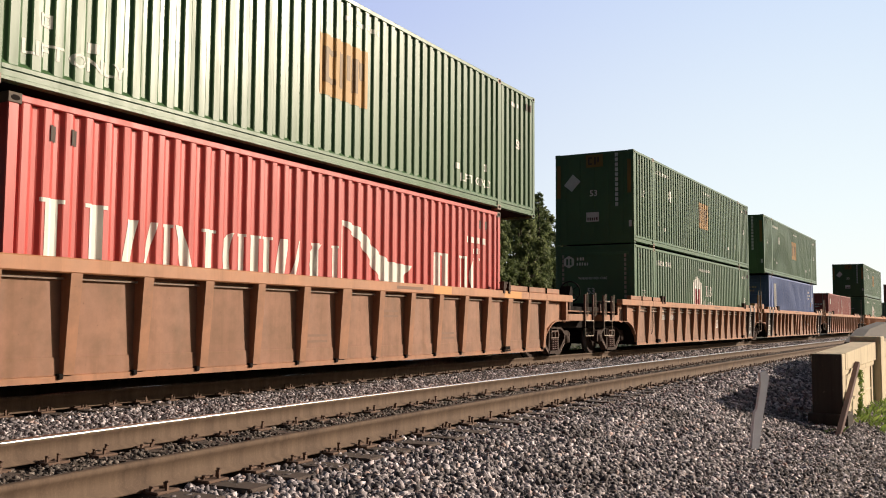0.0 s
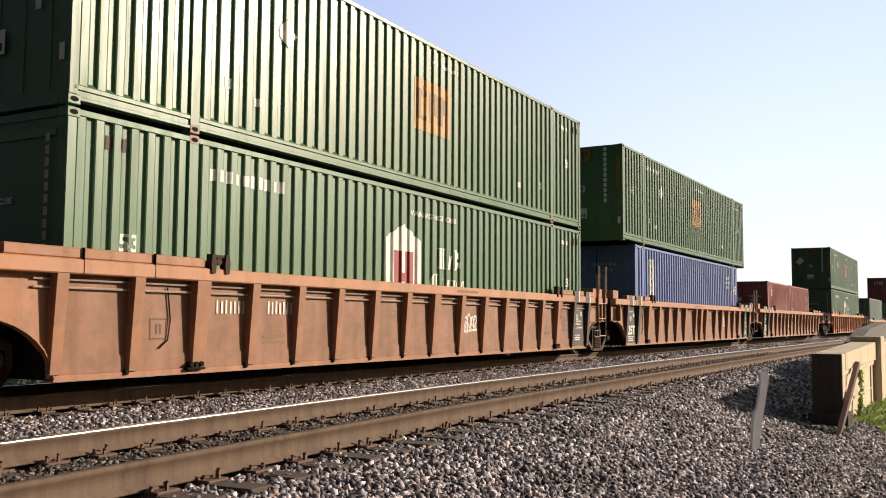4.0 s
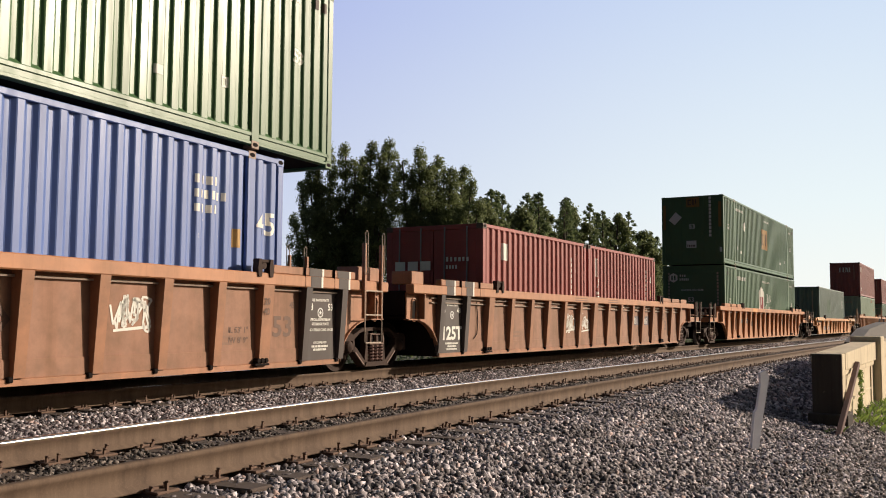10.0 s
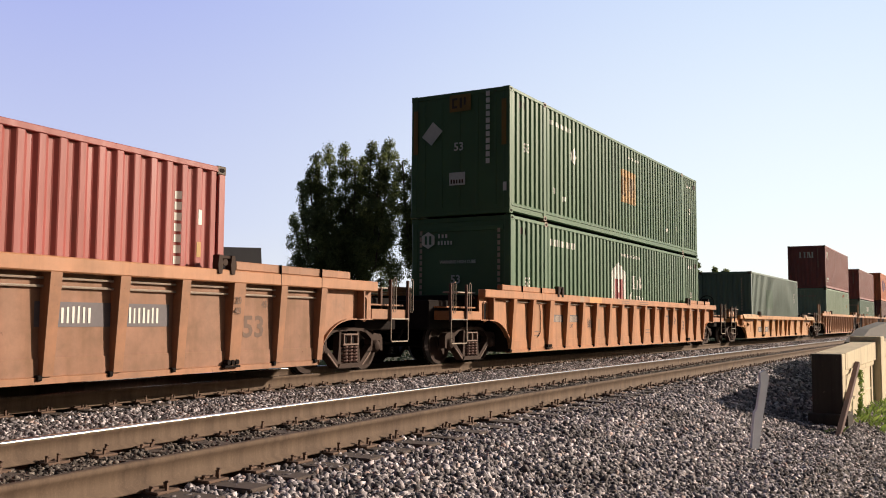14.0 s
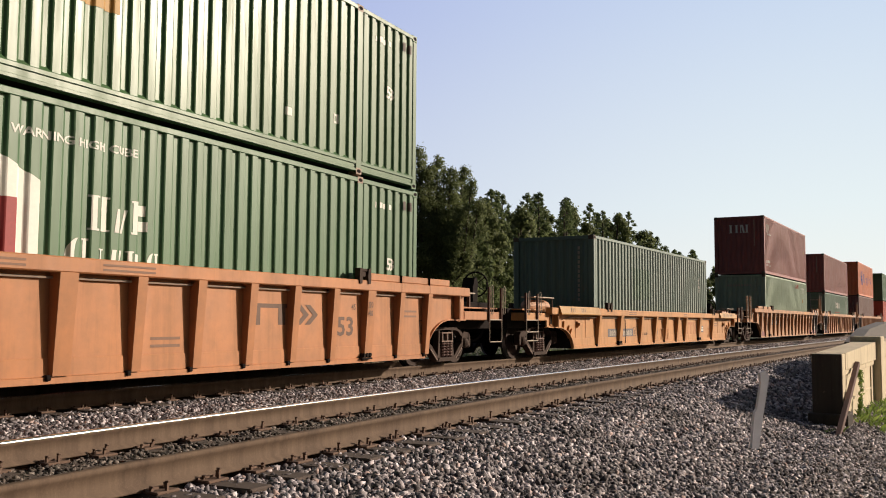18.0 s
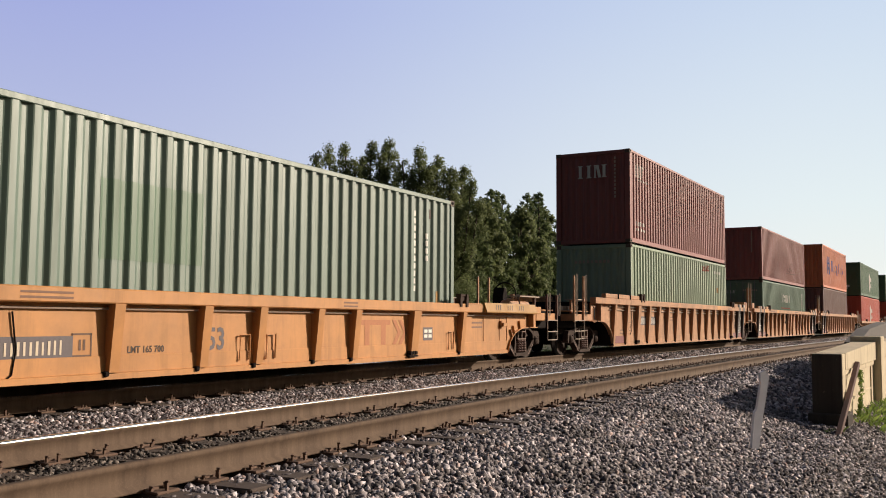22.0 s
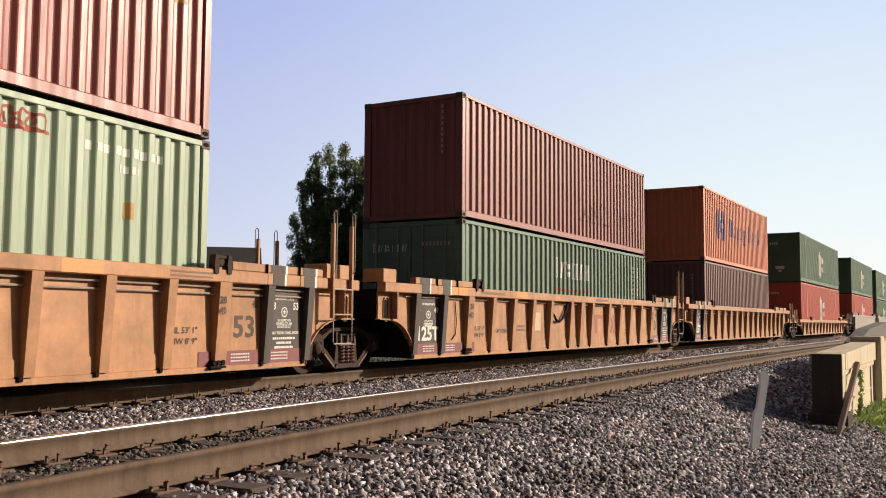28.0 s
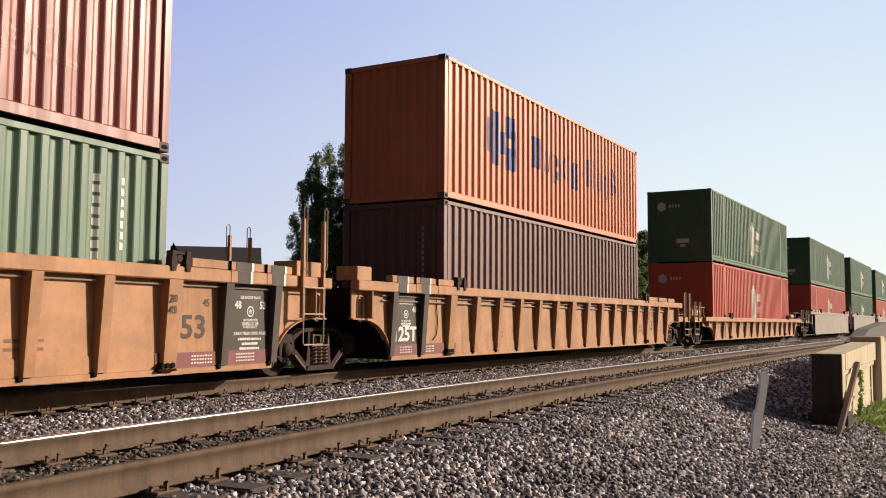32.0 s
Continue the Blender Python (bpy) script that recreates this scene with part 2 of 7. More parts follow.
def container(unit, dx, z, L, H, W, paint, label, end="corr", far_end="corr", posts=False):
    """A freight container on the train; its parts share their meshes with alike ones. Returns the thing."""
    th = tagged(new("shipping_container"), label, "container", "containers on the train")
    hx, hy = L / 2, W / 2
    key = (L, H, W, posts)
    rail_h = 0.24 if posts else 0.17
    top_h = 0.09
    p0 = 12.192 / 2          # the middle of the posts for the 40 ft stacking points
    depth = DEPTH53 if L > 15 else DEPTH40
    spans = [(-hx + 0.1, hx - 0.1)] if not posts else [(-hx + 0.08, -p0 - 0.06), (-p0 + 0.09, p0 - 0.09), (p0 + 0.06, hx - 0.08)]
    for out in (-1, 1):
        for a, b in spans:
            add("side_panel", (key, out, a), lambda bm: sheet_x(bm, a, b, rail_h - 0.01, H - top_h + 0.01, out * (hy - PANEL_INSET), out, PITCH40, depth), paint, th)
        if posts:
            # the floor steps up between the stacking posts, and the rail is a deep pressed channel
            for a, b in ((-hx + 0.08, -p0 - 0.085), (-p0 + 0.085, p0 - 0.085), (p0 + 0.085, hx - 0.08)):
                add("bottom_rail", (key, out, a), lambda bm: prism_x(bm, [(out * (hy - 0.002), 0.06), (out * (hy - 0.002), 0.095), (out * (hy - 0.022), 0.105), (out * (hy - 0.022), 0.17), (out * (hy - 0.002), 0.18), (out * (hy - 0.002), rail_h - 0.015), (out * (hy - 0.05), rail_h + 0.04), (out * (hy - 0.09), rail_h + 0.04), (out * (hy - 0.09), 0.045), (out * (hy - 0.03), 0.045)], a, b), paint, th)
            for s in (-1, 1):
                add("stacking_post", (key, out, s), lambda bm: box(bm, s * p0 - 0.09, s * p0 + 0.09, out * hy - 0.06 * (out > 0) - 0.0, out * hy + 0.06 * (out < 0), 0.02, H + 0.004, 0.012), paint, th)
                for zz in (0.059, H - 0.052):
                    add("stacking_casting", (key, "p"), lambda bm: casting(bm, 0, 0, 0), RUSTY_CASTING, th, at=pose(s * p0, out * (hy - 0.078), zz))
                    if out < 0:
                        add("casting_hole", 0, hole, STEEL_DARK, th, at=pose(s * p0, -hy - 0.0055, zz))
        else:
            add("bottom_rail", (key, out), lambda bm: prism_x(bm, [(out * (hy - 0.004), 0.03), (out * (hy - 0.004), rail_h - 0.02), (out * (hy - 0.03), rail_h), (out * (hy - 0.06), rail_h), (out * (hy - 0.06), 0.03)], -hx + 0.17, hx - 0.17), paint, th)
        add("top_rail", (key, out), lambda bm: box(bm, -hx + 0.16, hx - 0.16, out * hy - 0.062 * (out > 0), out * hy + 0.062 * (out < 0), H - top_h, H - 0.012, 0.008), paint, th)
        for s in (-1, 1):
            x = s * (hx - 0.075)
            add("corner_post", (key,), lambda bm: box(bm, -0.07, 0.07, -0.08, 0.08, 0.11, H - 0.11, 0.012), paint, th, at=pose(x, out * (hy - 0.082), 0))
            for zz in (0.059, H - 0.059):
                add("corner_casting", (key,), lambda bm: casting(bm, 0, 0, 0), CASTING_MAT if not posts else paint, th, at=pose(s * (hx - 0.089), out * (hy - 0.081), zz))
                if out < 0:
                    add("casting_hole", 0, hole, STEEL_DARK, th, at=pose(s * (hx - 0.089), -hy - 0.0025, zz))
    for s, kind in ((-1, end), (1, far_end)):
        x = s * (hx - 0.03)
        if kind == "corr":
            add("end_panel", (key, s, kind), lambda bm: sheet_y(bm, -hy + 0.12, hy - 0.12, 0.1, H - 0.08, x, s, 0.25, 0.045), paint, th)
        elif kind == "flat":
            ep = add("end_panel", (key, s, kind), lambda bm: box(bm, x - 0.012, x + 0.012, -hy + 0.12, hy - 0.12, 0.1, H - 0.08), paint, th)
            for k in range(5):
                y = -hy + 0.36 + k * (W - 0.72) / 4
                add("panel_rib", (H, s), lambda bm: box(bm, -0.007, 0.007, -0.03, 0.03, 0.2, H - 0.2, 0.003), paint, ep, at=pose(x + s * 0.018, y, 0))
        elif kind == "ridged":
            ep = add("end_panel", (key, s, kind), lambda bm: box(bm, x - 0.012, x + 0.012, -hy + 0.12, hy - 0.12, 0.1, H - 0.08), paint, th)
            for k in range(6):
                add("panel_ridge", W, lambda bm: box(bm, -0.014, 0.014, -hy + 0.18, hy - 0.18, -0.05, 0.05, 0.008), paint, ep, at=pose(x + s * 0.02, 0, 0.3 + k * 0.18 if k < 5 else H - 0.28))
        else:
            for d in (-1, 1):
                def door(bm):
                    y0, y1 = (d * 0.01, d * (hy - 0.1)) if d > 0 else (d * (hy - 0.1), d * 0.01)
                    box(bm, x - 0.02, x + 0.02, y0, y1, 0.12, H - 0.12, 0.006)
                dr = add("door", (key, s, d), door, paint, th)
                for k in range(4):
                    add("door_swage", (key, s, d), lambda bm: box(bm, -0.007, 0.007, -hy / 2 + 0.12, hy / 2 - 0.12, 0, (H - 0.5) / 4 - 0.12, 0.006), paint, dr, at=pose(x + s * 0.025, d * (hy / 2 - 0.045), 0.25 + k * (H - 0.5) / 4))
                for q in (0.3, 0.85):
                    add("lock_rod", (key, s, d, q), lambda bm: tube(bm, [(x + s * 0.06, d * q, 0.06), (x + s * 0.06, d * q, H - 0.06)], 0.017, 8), ROD_MAT, dr)
                    add("door_handle", (key, s, d, q), lambda bm: box(bm, x + s * 0.05, x + s * 0.075, d * q - 0.02, d * q + 0.32, 1.08, 1.12, 0.006), ROD_MAT, dr)
        for zz, nm in ((0.06, "end_sill"), (H - 0.06, "end_header")):
            add(nm, (key, s, zz), lambda bm: box(bm, s * hx - (0.1 if s > 0 else -0.002), s * hx + (0.1 if s < 0 else -0.002), -hy + 0.16, hy - 0.16, zz - 0.055, zz + 0.05, 0.008), paint, th)

    def roof(bm):
        sag = [bm.verts.new((x, y, H - 0.02)) for x in (-hx + 0.05, hx - 0.05) for y in (-hy + 0.05, hy - 0.05)]
        bm.faces.new((sag[0], sag[2], sag[3], sag[1]))
        for k in range(int(L / 0.5)):
            x = -hx + 0.3 + k * 0.5
            box(bm, x, x + 0.2, -hy + 0.08, hy - 0.08, H - 0.02, H - 0.006)
    add("roof", key, roof, paint, th)
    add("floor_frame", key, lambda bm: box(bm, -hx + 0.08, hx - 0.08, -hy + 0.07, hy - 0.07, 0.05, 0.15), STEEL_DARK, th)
    th["size"] = (L, H, W)
    MOVERS.append((th, unit, pose(dx, 0, z)))
    return th


# ---- markings: thin paint that follows the sheet ----
def letter_mesh(text, height, width=None, bold=0.022):
    """Flat triangles of a text in the built-in font, from (0, 0) to the right and up."""
    cu = bpy.data.curves.new("text", "FONT")
    cu.body, cu.size, cu.resolution_u, cu.offset = text, 1.0, 2, bold
    ob = bpy.data.objects.new("text", cu)
    me = bpy.data.meshes.new_from_object(ob)
    bpy.data.objects.remove(ob)
    co = np.array([v.co[:] for v in me.vertices])
    fs = [tuple(p.vertices) for p in me.polygons]
    bpy.data.meshes.remove(me)
    co[:, :2] -= co[:, :2].min(0)
    size = co[:, :2].max(0)
    co[:, 1] *= height / size[1]
    co[:, 0] *= (width / size[0]) if width else height / size[1]
    return co[:, :2], fs


def rects(*rr):
    """Bars as (x, y, width, height)."""
    co, fs = [], []
    for x, y, w, h in rr:
        n = len(co)
        co += [(x, y), (x + w, y), (x + w, y + h), (x, y + h)]
        fs.append((n, n + 1, n + 2, n + 3))
    return np.array(co), fs


def polygon(*pts):
    return np.array(pts), [tuple(range(len(pts)))]


def mark(name, shape, x, z, material, th, face="side", proud=0.004, label=""):
    """Paints a flat shape on a container's near side, or on the end that faces the view, lying on the corrugation."""
    co, fs = shape
    if name == "serial_mark" and len(fs) > 1 and all(len(f) == 4 for f in fs):
        for f in fs:
            ob = mark("character_mark", (np.array([co[i] for i in f]), [(0, 1, 2, 3)]), x, z, material, th, face, proud)
        return ob
    L, H, W = th["size"]
    posts = L > 13
    bm = bmesh.new()
    vs = [bm.verts.new((c[0], 0, c[1])) for c in co]
    for f in fs:
        try:
            bm.faces.new([vs[i] for i in f])
        except ValueError:
            pass
    if face == "side":
        hx, p0 = L / 2, 6.096
        spans = [(-hx + 0.1, hx - 0.1)] if not posts else [(-hx + 0.08, -p0 - 0.06), (-p0 + 0.09, p0 - 0.09), (p0 + 0.06, hx - 0.08)]
        depth = DEPTH53 if L > 15 else DEPTH40
        xa, x1 = x + float(co[:, 0].min()), x + float(co[:, 0].max())
        for a, b in spans:
            for k in breaks(a, b, PITCH40, depth):
                if xa < k < x1:
                    bmesh.ops.bisect_plane(bm, geom=bm.verts[:] + bm.edges[:] + bm.faces[:], plane_co=(k - x, 0, 0), plane_no=(1, 0, 0))
        for v in bm.verts:
            X = v.co.x + x
            d = 0.0
            for a, b in spans:
                if a <= X <= b:
                    d = wave(X, a, b, PITCH40, depth)
            v.co = (X, -W / 2 + PANEL_INSET + d - proud, v.co.z + z)
    elif face == "rail":
        for v in bm.verts:
            v.co = (v.co.x + x, -W / 2 - proud, v.co.z + z)
    else:
        for v in bm.verts:
            v.co = (-L / 2 - proud + 0.003, -(v.co.x + x), v.co.z + z)
    for f in bm.faces:
        f.normal_update()
        if (f.normal.y > 0 if face != "end" else f.normal.x > 0):
            f.normal_flip()
    me = bpy.data.meshes.new(name)
    bm.to_mesh(me)
    bm.free()
    me.materials.append(material)
    ob = new(name, me)
    ob.parent = th
    if label:
        ob["label"] = label
    return ob


# ---- trucks ----
WHEEL_R = 0.42


def wheel_profile():
    return [(-0.07, 0.05), (-0.068, 0.11), (-0.035, 0.13), (-0.02, 0.33), (-0.055, 0.36), (-0.055, 0.418), (0.05, 0.425), (0.052, 0.455), (0.08, 0.452), (0.082, 0.37), (0.03, 0.34), (0.02, 0.13), (0.07, 0.11), (0.07, 0.05)]


def wheelset(truck, x):
    """An axle with its two wheels, turning in the truck."""
    ax = add("axle", "axle", lambda bm: lathe(bm, [(-1.05, 0.06), (-0.8, 0.075), (-0.6, 0.085), (0, 0.075), (0.6, 0.085), (0.8, 0.075), (1.05, 0.06)], 12), STEEL_DARK, truck, at=pose(x, 0, WHEEL_R))
    for s in (-1, 1):
        add("wheel", s, lambda bm: lathe(bm, [(-s * a, r) for a, r in wheel_profile()], 36, "y", (0, s * 0.755, 0)), WHEEL_MAT, ax)
        add("wheel_tread", s, lambda bm: lathe(bm, [(s * 0.755 - 0.045, 0.4195), (s * 0.755 + 0.04, 0.4265)], 36, caps=False), TREAD_MAT, ax)
    WHEELS.append((ax, x))
    return ax


def truck(car, x, name="truck"):
    """A three-piece freight truck under a car."""
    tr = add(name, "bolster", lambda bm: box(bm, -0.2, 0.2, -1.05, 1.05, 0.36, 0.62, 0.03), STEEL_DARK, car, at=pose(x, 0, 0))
    for s in (-1, 1):
        y0, y1 = s * 1.0 - 0.07, s * 1.0 + 0.07

        def frame_half(bm):
            for m in (-1, 1):
                # pedestal over the bearing, sloped tension arm, column beside the springs, top member
                prism(bm, [(m * 0.72, 0.60), (m * 0.80, 0.65), (m * 1.04, 0.63), (m * 1.10, 0.56), (m * 1.11, 0.34), (m * 1.04, 0.32), (m * 1.01, 0.52), (m * 0.77, 0.52), (m * 0.75, 0.34), (m * 0.69, 0.32)], y0, y1)
                prism(bm, [(m * 0.72, 0.44), (m * 0.70, 0.30), (m * 0.40, 0.07), (m * 0.27, 0.07), (m * 0.27, 0.155), (m * 0.36, 0.17), (m * 0.62, 0.38)], y0, y1)
                prism(bm, [(m * 0.255, 0.68), (m * 0.315, 0.68), (m * 0.325, 0.40), (m * 0.36, 0.17), (m * 0.255, 0.15)], y0 + 0.01, y1 - 0.01)
                prism(bm, [(m * 0.0, 0.755), (m * 0.46, 0.735), (m * 0.76, 0.62), (m * 0.71, 0.55), (m * 0.54, 0.655), (m * 0.40, 0.685), (m * 0.0, 0.69)], y0, y1)
            prism(bm, [(-0.40, 0.07), (0.40, 0.07), (0.34, 0.145), (-0.34, 0.145)], y0 - 0.03, y1 + 0.03)
        sf = add("side_frame", s, frame_half, STEEL_TRUCK, tr)
        for m in (-1, 1):
            # worn lips along the arm and round the journal, paler to paint in their lit edges
            add("arm_lip", (s, m), lambda bm: prism(bm, [(m * 0.70, 0.315), (m * 0.685, 0.335), (m * 0.385, 0.105), (m * 0.40, 0.085)], y0 - 0.012, y1 + 0.012), WORN_LIT_STEEL, sf)

        # outline in the paler steel: wear and sunlit edges share one colour
        def bolster_end(bm):
            ya, yb = y0 - 0.03, y1 + 0.03
            for q in (-0.235, -0.02, 0.20):
                box(bm, q, q + 0.035, ya, yb, 0.475, 0.625, 0.006)
            box(bm, -0.24, 0.24, ya, yb, 0.615, 0.645, 0.008)
            box(bm, -0.25, 0.25, ya, yb, 0.445, 0.478, 0.008)
        add("bolster_end", s, bolster_end, WORN_LIT_STEEL, tr)
        for k in range(3):
            def coil(bm):
                pts = [(math.cos(a) * 0.062, math.sin(a) * 0.062, 0.15 + a / math.tau * 0.056) for a in [i * math.tau / 10 for i in range(53)]]
                tube(bm, pts, 0.017, 5)
            add("coil_spring", 0, coil, SPRING_STEEL, tr, at=pose((k - 1) * 0.152, s * 1.045, 0))
        for m in (-1, 1):
            add("bearing_cap", s, lambda bm: lathe(bm, [(s * 0.98, 0.12), (s * 1.06, 0.12), (s * 1.10, 0.09), (s * 1.12, 0.05), (s * 1.13, 0.02)] if s > 0 else [(-1.13, 0.02), (-1.12, 0.05), (-1.10, 0.09), (-1.06, 0.12), (-0.98, 0.12)], 16), STEEL_TRUCK, tr, at=pose(m * 0.89, 0, WHEEL_R))
    for m in (-1, 1):
        wheelset(tr, m * 0.89)
    return tr


# ---- well cars ----
SILL_Y, SHEET_Y = 1.50, 1.345
RIBS = {}       # places of the ribs of each car, along the train


def end_poly(foot, end, top, low, lift):
    """Outline of the plate at a car's end, from the arch's foot over the wheels to the end of the car."""
    s = 1 if end > foot else -1
    reach = min(0.95, abs(end - foot) * 0.72)
    pts = [(foot, top), (foot, low)]
    for k in range(1, 9):
        a = k / 8 * math.pi / 2
        pts.append((foot + s * (0.03 + reach * (1 - math.cos(a)) ** 0.85), low + lift * math.sin(a) ** 0.8))
    pts += [(end, low + lift), (end, top)]
    return pts


def ladder(car, x, y, z0, z1, w, step=0.40):
    """A stirrup step of bent round iron with its rungs."""
    ld = add("ladder", (w, z0, z1), lambda bm: tube(bm, [(0, 0, z1), (0, 0, z0 + 0.03), (0.03, 0, z0), (w - 0.03, 0, z0), (w, 0, z0 + 0.03), (w, 0, z1)], 0.012, 6), GRAB, car, at=pose(x, y, 0))
    z = z1
    while z > z0 + 0.15:
        add("rung", w, lambda bm: tube(bm, [(0, 0, 0), (w, 0, 0)], 0.013, 6), GRAB, ld, at=pose(0, 0, z))
        z -= step
    return ld


def hand_loop(car, x, y, z0, z1, w=0.1):
    """A tall looped grab iron beside a post."""
    add("grab_iron", (round(z1 - z0, 2), w), lambda bm: tube(bm, [(0, 0, 0), (0, 0, z1 - z0 - 0.03), (0.03 * (1 if w > 0 else -1), 0, z1 - z0), (w * 0.7, 0, z1 - z0), (w, 0, z1 - z0 - 0.03), (w, 0, 0.04), (w * 0.5, 0, 0)], 0.0095, 6), GRAB, car, at=pose(x, y, z0))


def brake_stand(car, x, y, drop=0.0):
    """A hand brake: gear housing on a post, with a spoked wheel facing along the car."""
    st = add("brake_stand", 0, lambda bm: (box(bm, -0.05, 0.05, -0.06, 0.06, 1.05, 1.55, 0.01), prism(bm, [(-0.13, 1.30), (0.12, 1.30), (0.12, 1.74), (0.05, 1.84), (-0.03, 1.84), (-0.13, 1.62)], -0.14, 0.14)), STEEL_DARK, car, at=pose(x, y, drop))

    def ring(bm):
        n = 24
        pts = [(0, math.cos(k * math.tau / n) * 0.28, math.sin(k * math.tau / n) * 0.28) for k in range(n + 1)]
        tube(bm, pts, 0.018, 6)
        for k in range(5):
            a = k * math.tau / 5
            tube(bm, [(0.03, 0, 0), (0, math.cos(a) * 0.28, math.sin(a) * 0.28)], 0.012, 5)
        lathe(bm, [(-0.05, 0.05), (0.05, 0.05)], 10, "x")
    add("brake_wheel", 0, ring, STEEL_DARK, st, at=pose(0.34, 0.02, 1.70, 0, 0, 10))
    return st


def well_car(mid, x0, x1, paint, label, sill=1.53, low=0.20, rib_step=1.04, left="coupler", right="coupler", smooth=False, brake=False, posts_top=1.60, ribs=None, brake_at=(0.02, -0.62), joint_top=2.35, pipes=2, rib_at=None):
    """A container well car from x0 to x1 along the train. left and right: coupler or joint (a shared truck)."""
    car = tagged(new("well_car"), label, "railway wagon", "cars of the train")
    a, b = x0 - mid, x1 - mid
    tall = sill > 1.3
    beam = 0.17
    under = sill - beam
    lift = 0.68 if tall else 0.52
    foot_l = a + (1.62 if left == "coupler" else 1.16)
    foot_r = b - (1.64 if right == "coupler" else 1.38)
    n = max(4, round((foot_r - foot_l) / rib_step))
    rib_x = [foot_l + (foot_r - foot_l) * k / n for k in range(n + 1)] if ribs is None else [r - mid for r in ribs]
    if rib_at is not None:
        rib_x = [r - mid for r in rib_at]
        foot_l, foot_r, n = rib_x[0], rib_x[-1], len(rib_x) - 1
    wide_at = {2, n // 2, n - 2} if ribs is None else {1, len(ribs) - 2}
    post_mat = POST_STEEL if paint in (WELL_BROWN, WELL_YELLOW, WELL_ORANGE) else paint
    sheet_mat = WELL_DUSTY if paint is WELL_BROWN else paint
    K = (round(b - a, 2), round(a, 2), sill, low, left, right, smooth)
    for s in (-1, 1):
        yo, yi = s * SILL_Y, s * (SILL_Y - 0.17)
        lo, hi = min(yo, yi), max(yo, yi)
        add("side_sill", (K, s), lambda bm: box(bm, a, b, lo, hi, under, sill, 0.014), WELL_SILL if paint is WELL_BROWN else paint, car)
        ys = s * (SHEET_Y if not smooth else SILL_Y - 0.02)
        add("side_sheet", (K, s), lambda bm: box(bm, foot_l - 0.002, foot_r + 0.002, min(ys, ys - s * 0.014), max(ys, ys - s * 0.014), low + 0.02, under + 0.01), sheet_mat, car)
        if not smooth:
            add("lap_strip", (K, s), lambda bm: box(bm, foot_l, foot_r, min(ys, ys + s * 0.010), max(ys, ys + s * 0.010), low + 0.03, low + 0.25, 0.004), sheet_mat, car)
        add("bottom_chord", (K, s), lambda bm: prism_x(bm, [(ys + s * 0.04, low - 0.02), (ys + s * 0.04, low + 0.05), (ys + s * 0.002, low + 0.06), (ys - s * 0.10, low + 0.02), (ys - s * 0.10, low - 0.02)], foot_l, foot_r), paint, car)
        for e, foot, end in ((-1, foot_l, a), (1, foot_r, b)):
            poly = end_poly(foot, end, under + 0.01, low, lift)
            y0, y1 = min(s * (SHEET_Y - 0.02), s * (SHEET_Y + 0.012)), max(s * (SHEET_Y - 0.02), s * (SHEET_Y + 0.012))
            ep = add("end_plate", (K, s, e), lambda bm: prism(bm, poly, y0, y1), paint, car)

            def arch_rim(bm):
                y2, y3 = s * (SHEET_Y - 0.05), s * (SHEET_Y + 0.06)
                rings = [[bm.verts.new(v) for v in ((p[0], y2, p[1]), (p[0], y3, p[1]), (p[0], y3, p[1] + 0.022), (p[0], y2, p[1] + 0.022))] for p in poly[1:-1]]
                for p, q in zip(rings, rings[1:]):
                    for i in range(4):
                        bm.faces.new((p[i], p[(i + 1) % 4], q[(i + 1) % 4], q[i]))
                bm.faces.new(rings[0][::-1]), bm.faces.new(rings[-1])
            add("arch_flange", (K, s, e), arch_rim, paint, car)
            if ribs is not None:
                # a broad plate leaning on the sill's end
                r0, r1 = sorted((end - e * 0.42, end - e * 3.1))
                add("ramp_plate", (K, s, e), lambda bm: prism_x(bm, [(s * (SILL_Y + 0.002), under + 0.01), (s * (SILL_Y + 0.075), under + 0.005), (s * (SILL_Y + 0.08), under + 0.025), (s * (SILL_Y + 0.015), sill + 0.04), (s * (SILL_Y - 0.06), sill + 0.04), (s * (SILL_Y - 0.06), sill + 0.022), (s * (SILL_Y + 0.002), sill + 0.022)], r0, r1), RAMP_YELLOW, car, "bright yellow sloped plate")
                # small gussets along the arch
                for q in (3, 4, 6):
                    gx, gz = poly[q + 1]
                    ang = math.atan2(poly[q + 2][1] - poly[q][1], poly[q + 2][0] - poly[q][0]) - e * math.pi / 2
                    up = (math.cos(ang), math.sin(ang)) if math.sin(ang) > 0 else (-math.cos(ang), -math.sin(ang))
                    add("gusset", (K, s, e, q), lambda bm: prism(bm, [(gx - 0.012, gz), (gx + 0.012, gz), (gx + up[0] * 0.2 + 0.012, gz + up[1] * 0.2), (gx + up[0] * 0.2 - 0.012, gz + up[1] * 0.2)], min(s * SHEET_Y, s * (SHEET_Y + 0.06)), max(s * SHEET_Y, s * (SHEET_Y + 0.06))), paint, ep)
                add("lever_box", (s, e), lambda bm: (box(bm, -0.05, 0.18, min(s * SHEET_Y, s * (SHEET_Y + 0.10)), max(s * SHEET_Y, s * (SHEET_Y + 0.10)), 0.76, 0.84, 0.01), box(bm, -0.07, 0.0, min(s * SHEET_Y, s * (SHEET_Y + 0.06)), max(s * SHEET_Y, s * (SHEET_Y + 0.06)), 0.72, 0.88, 0.01)), paint, car, at=pose(end - e * 1.95, 0, 0))
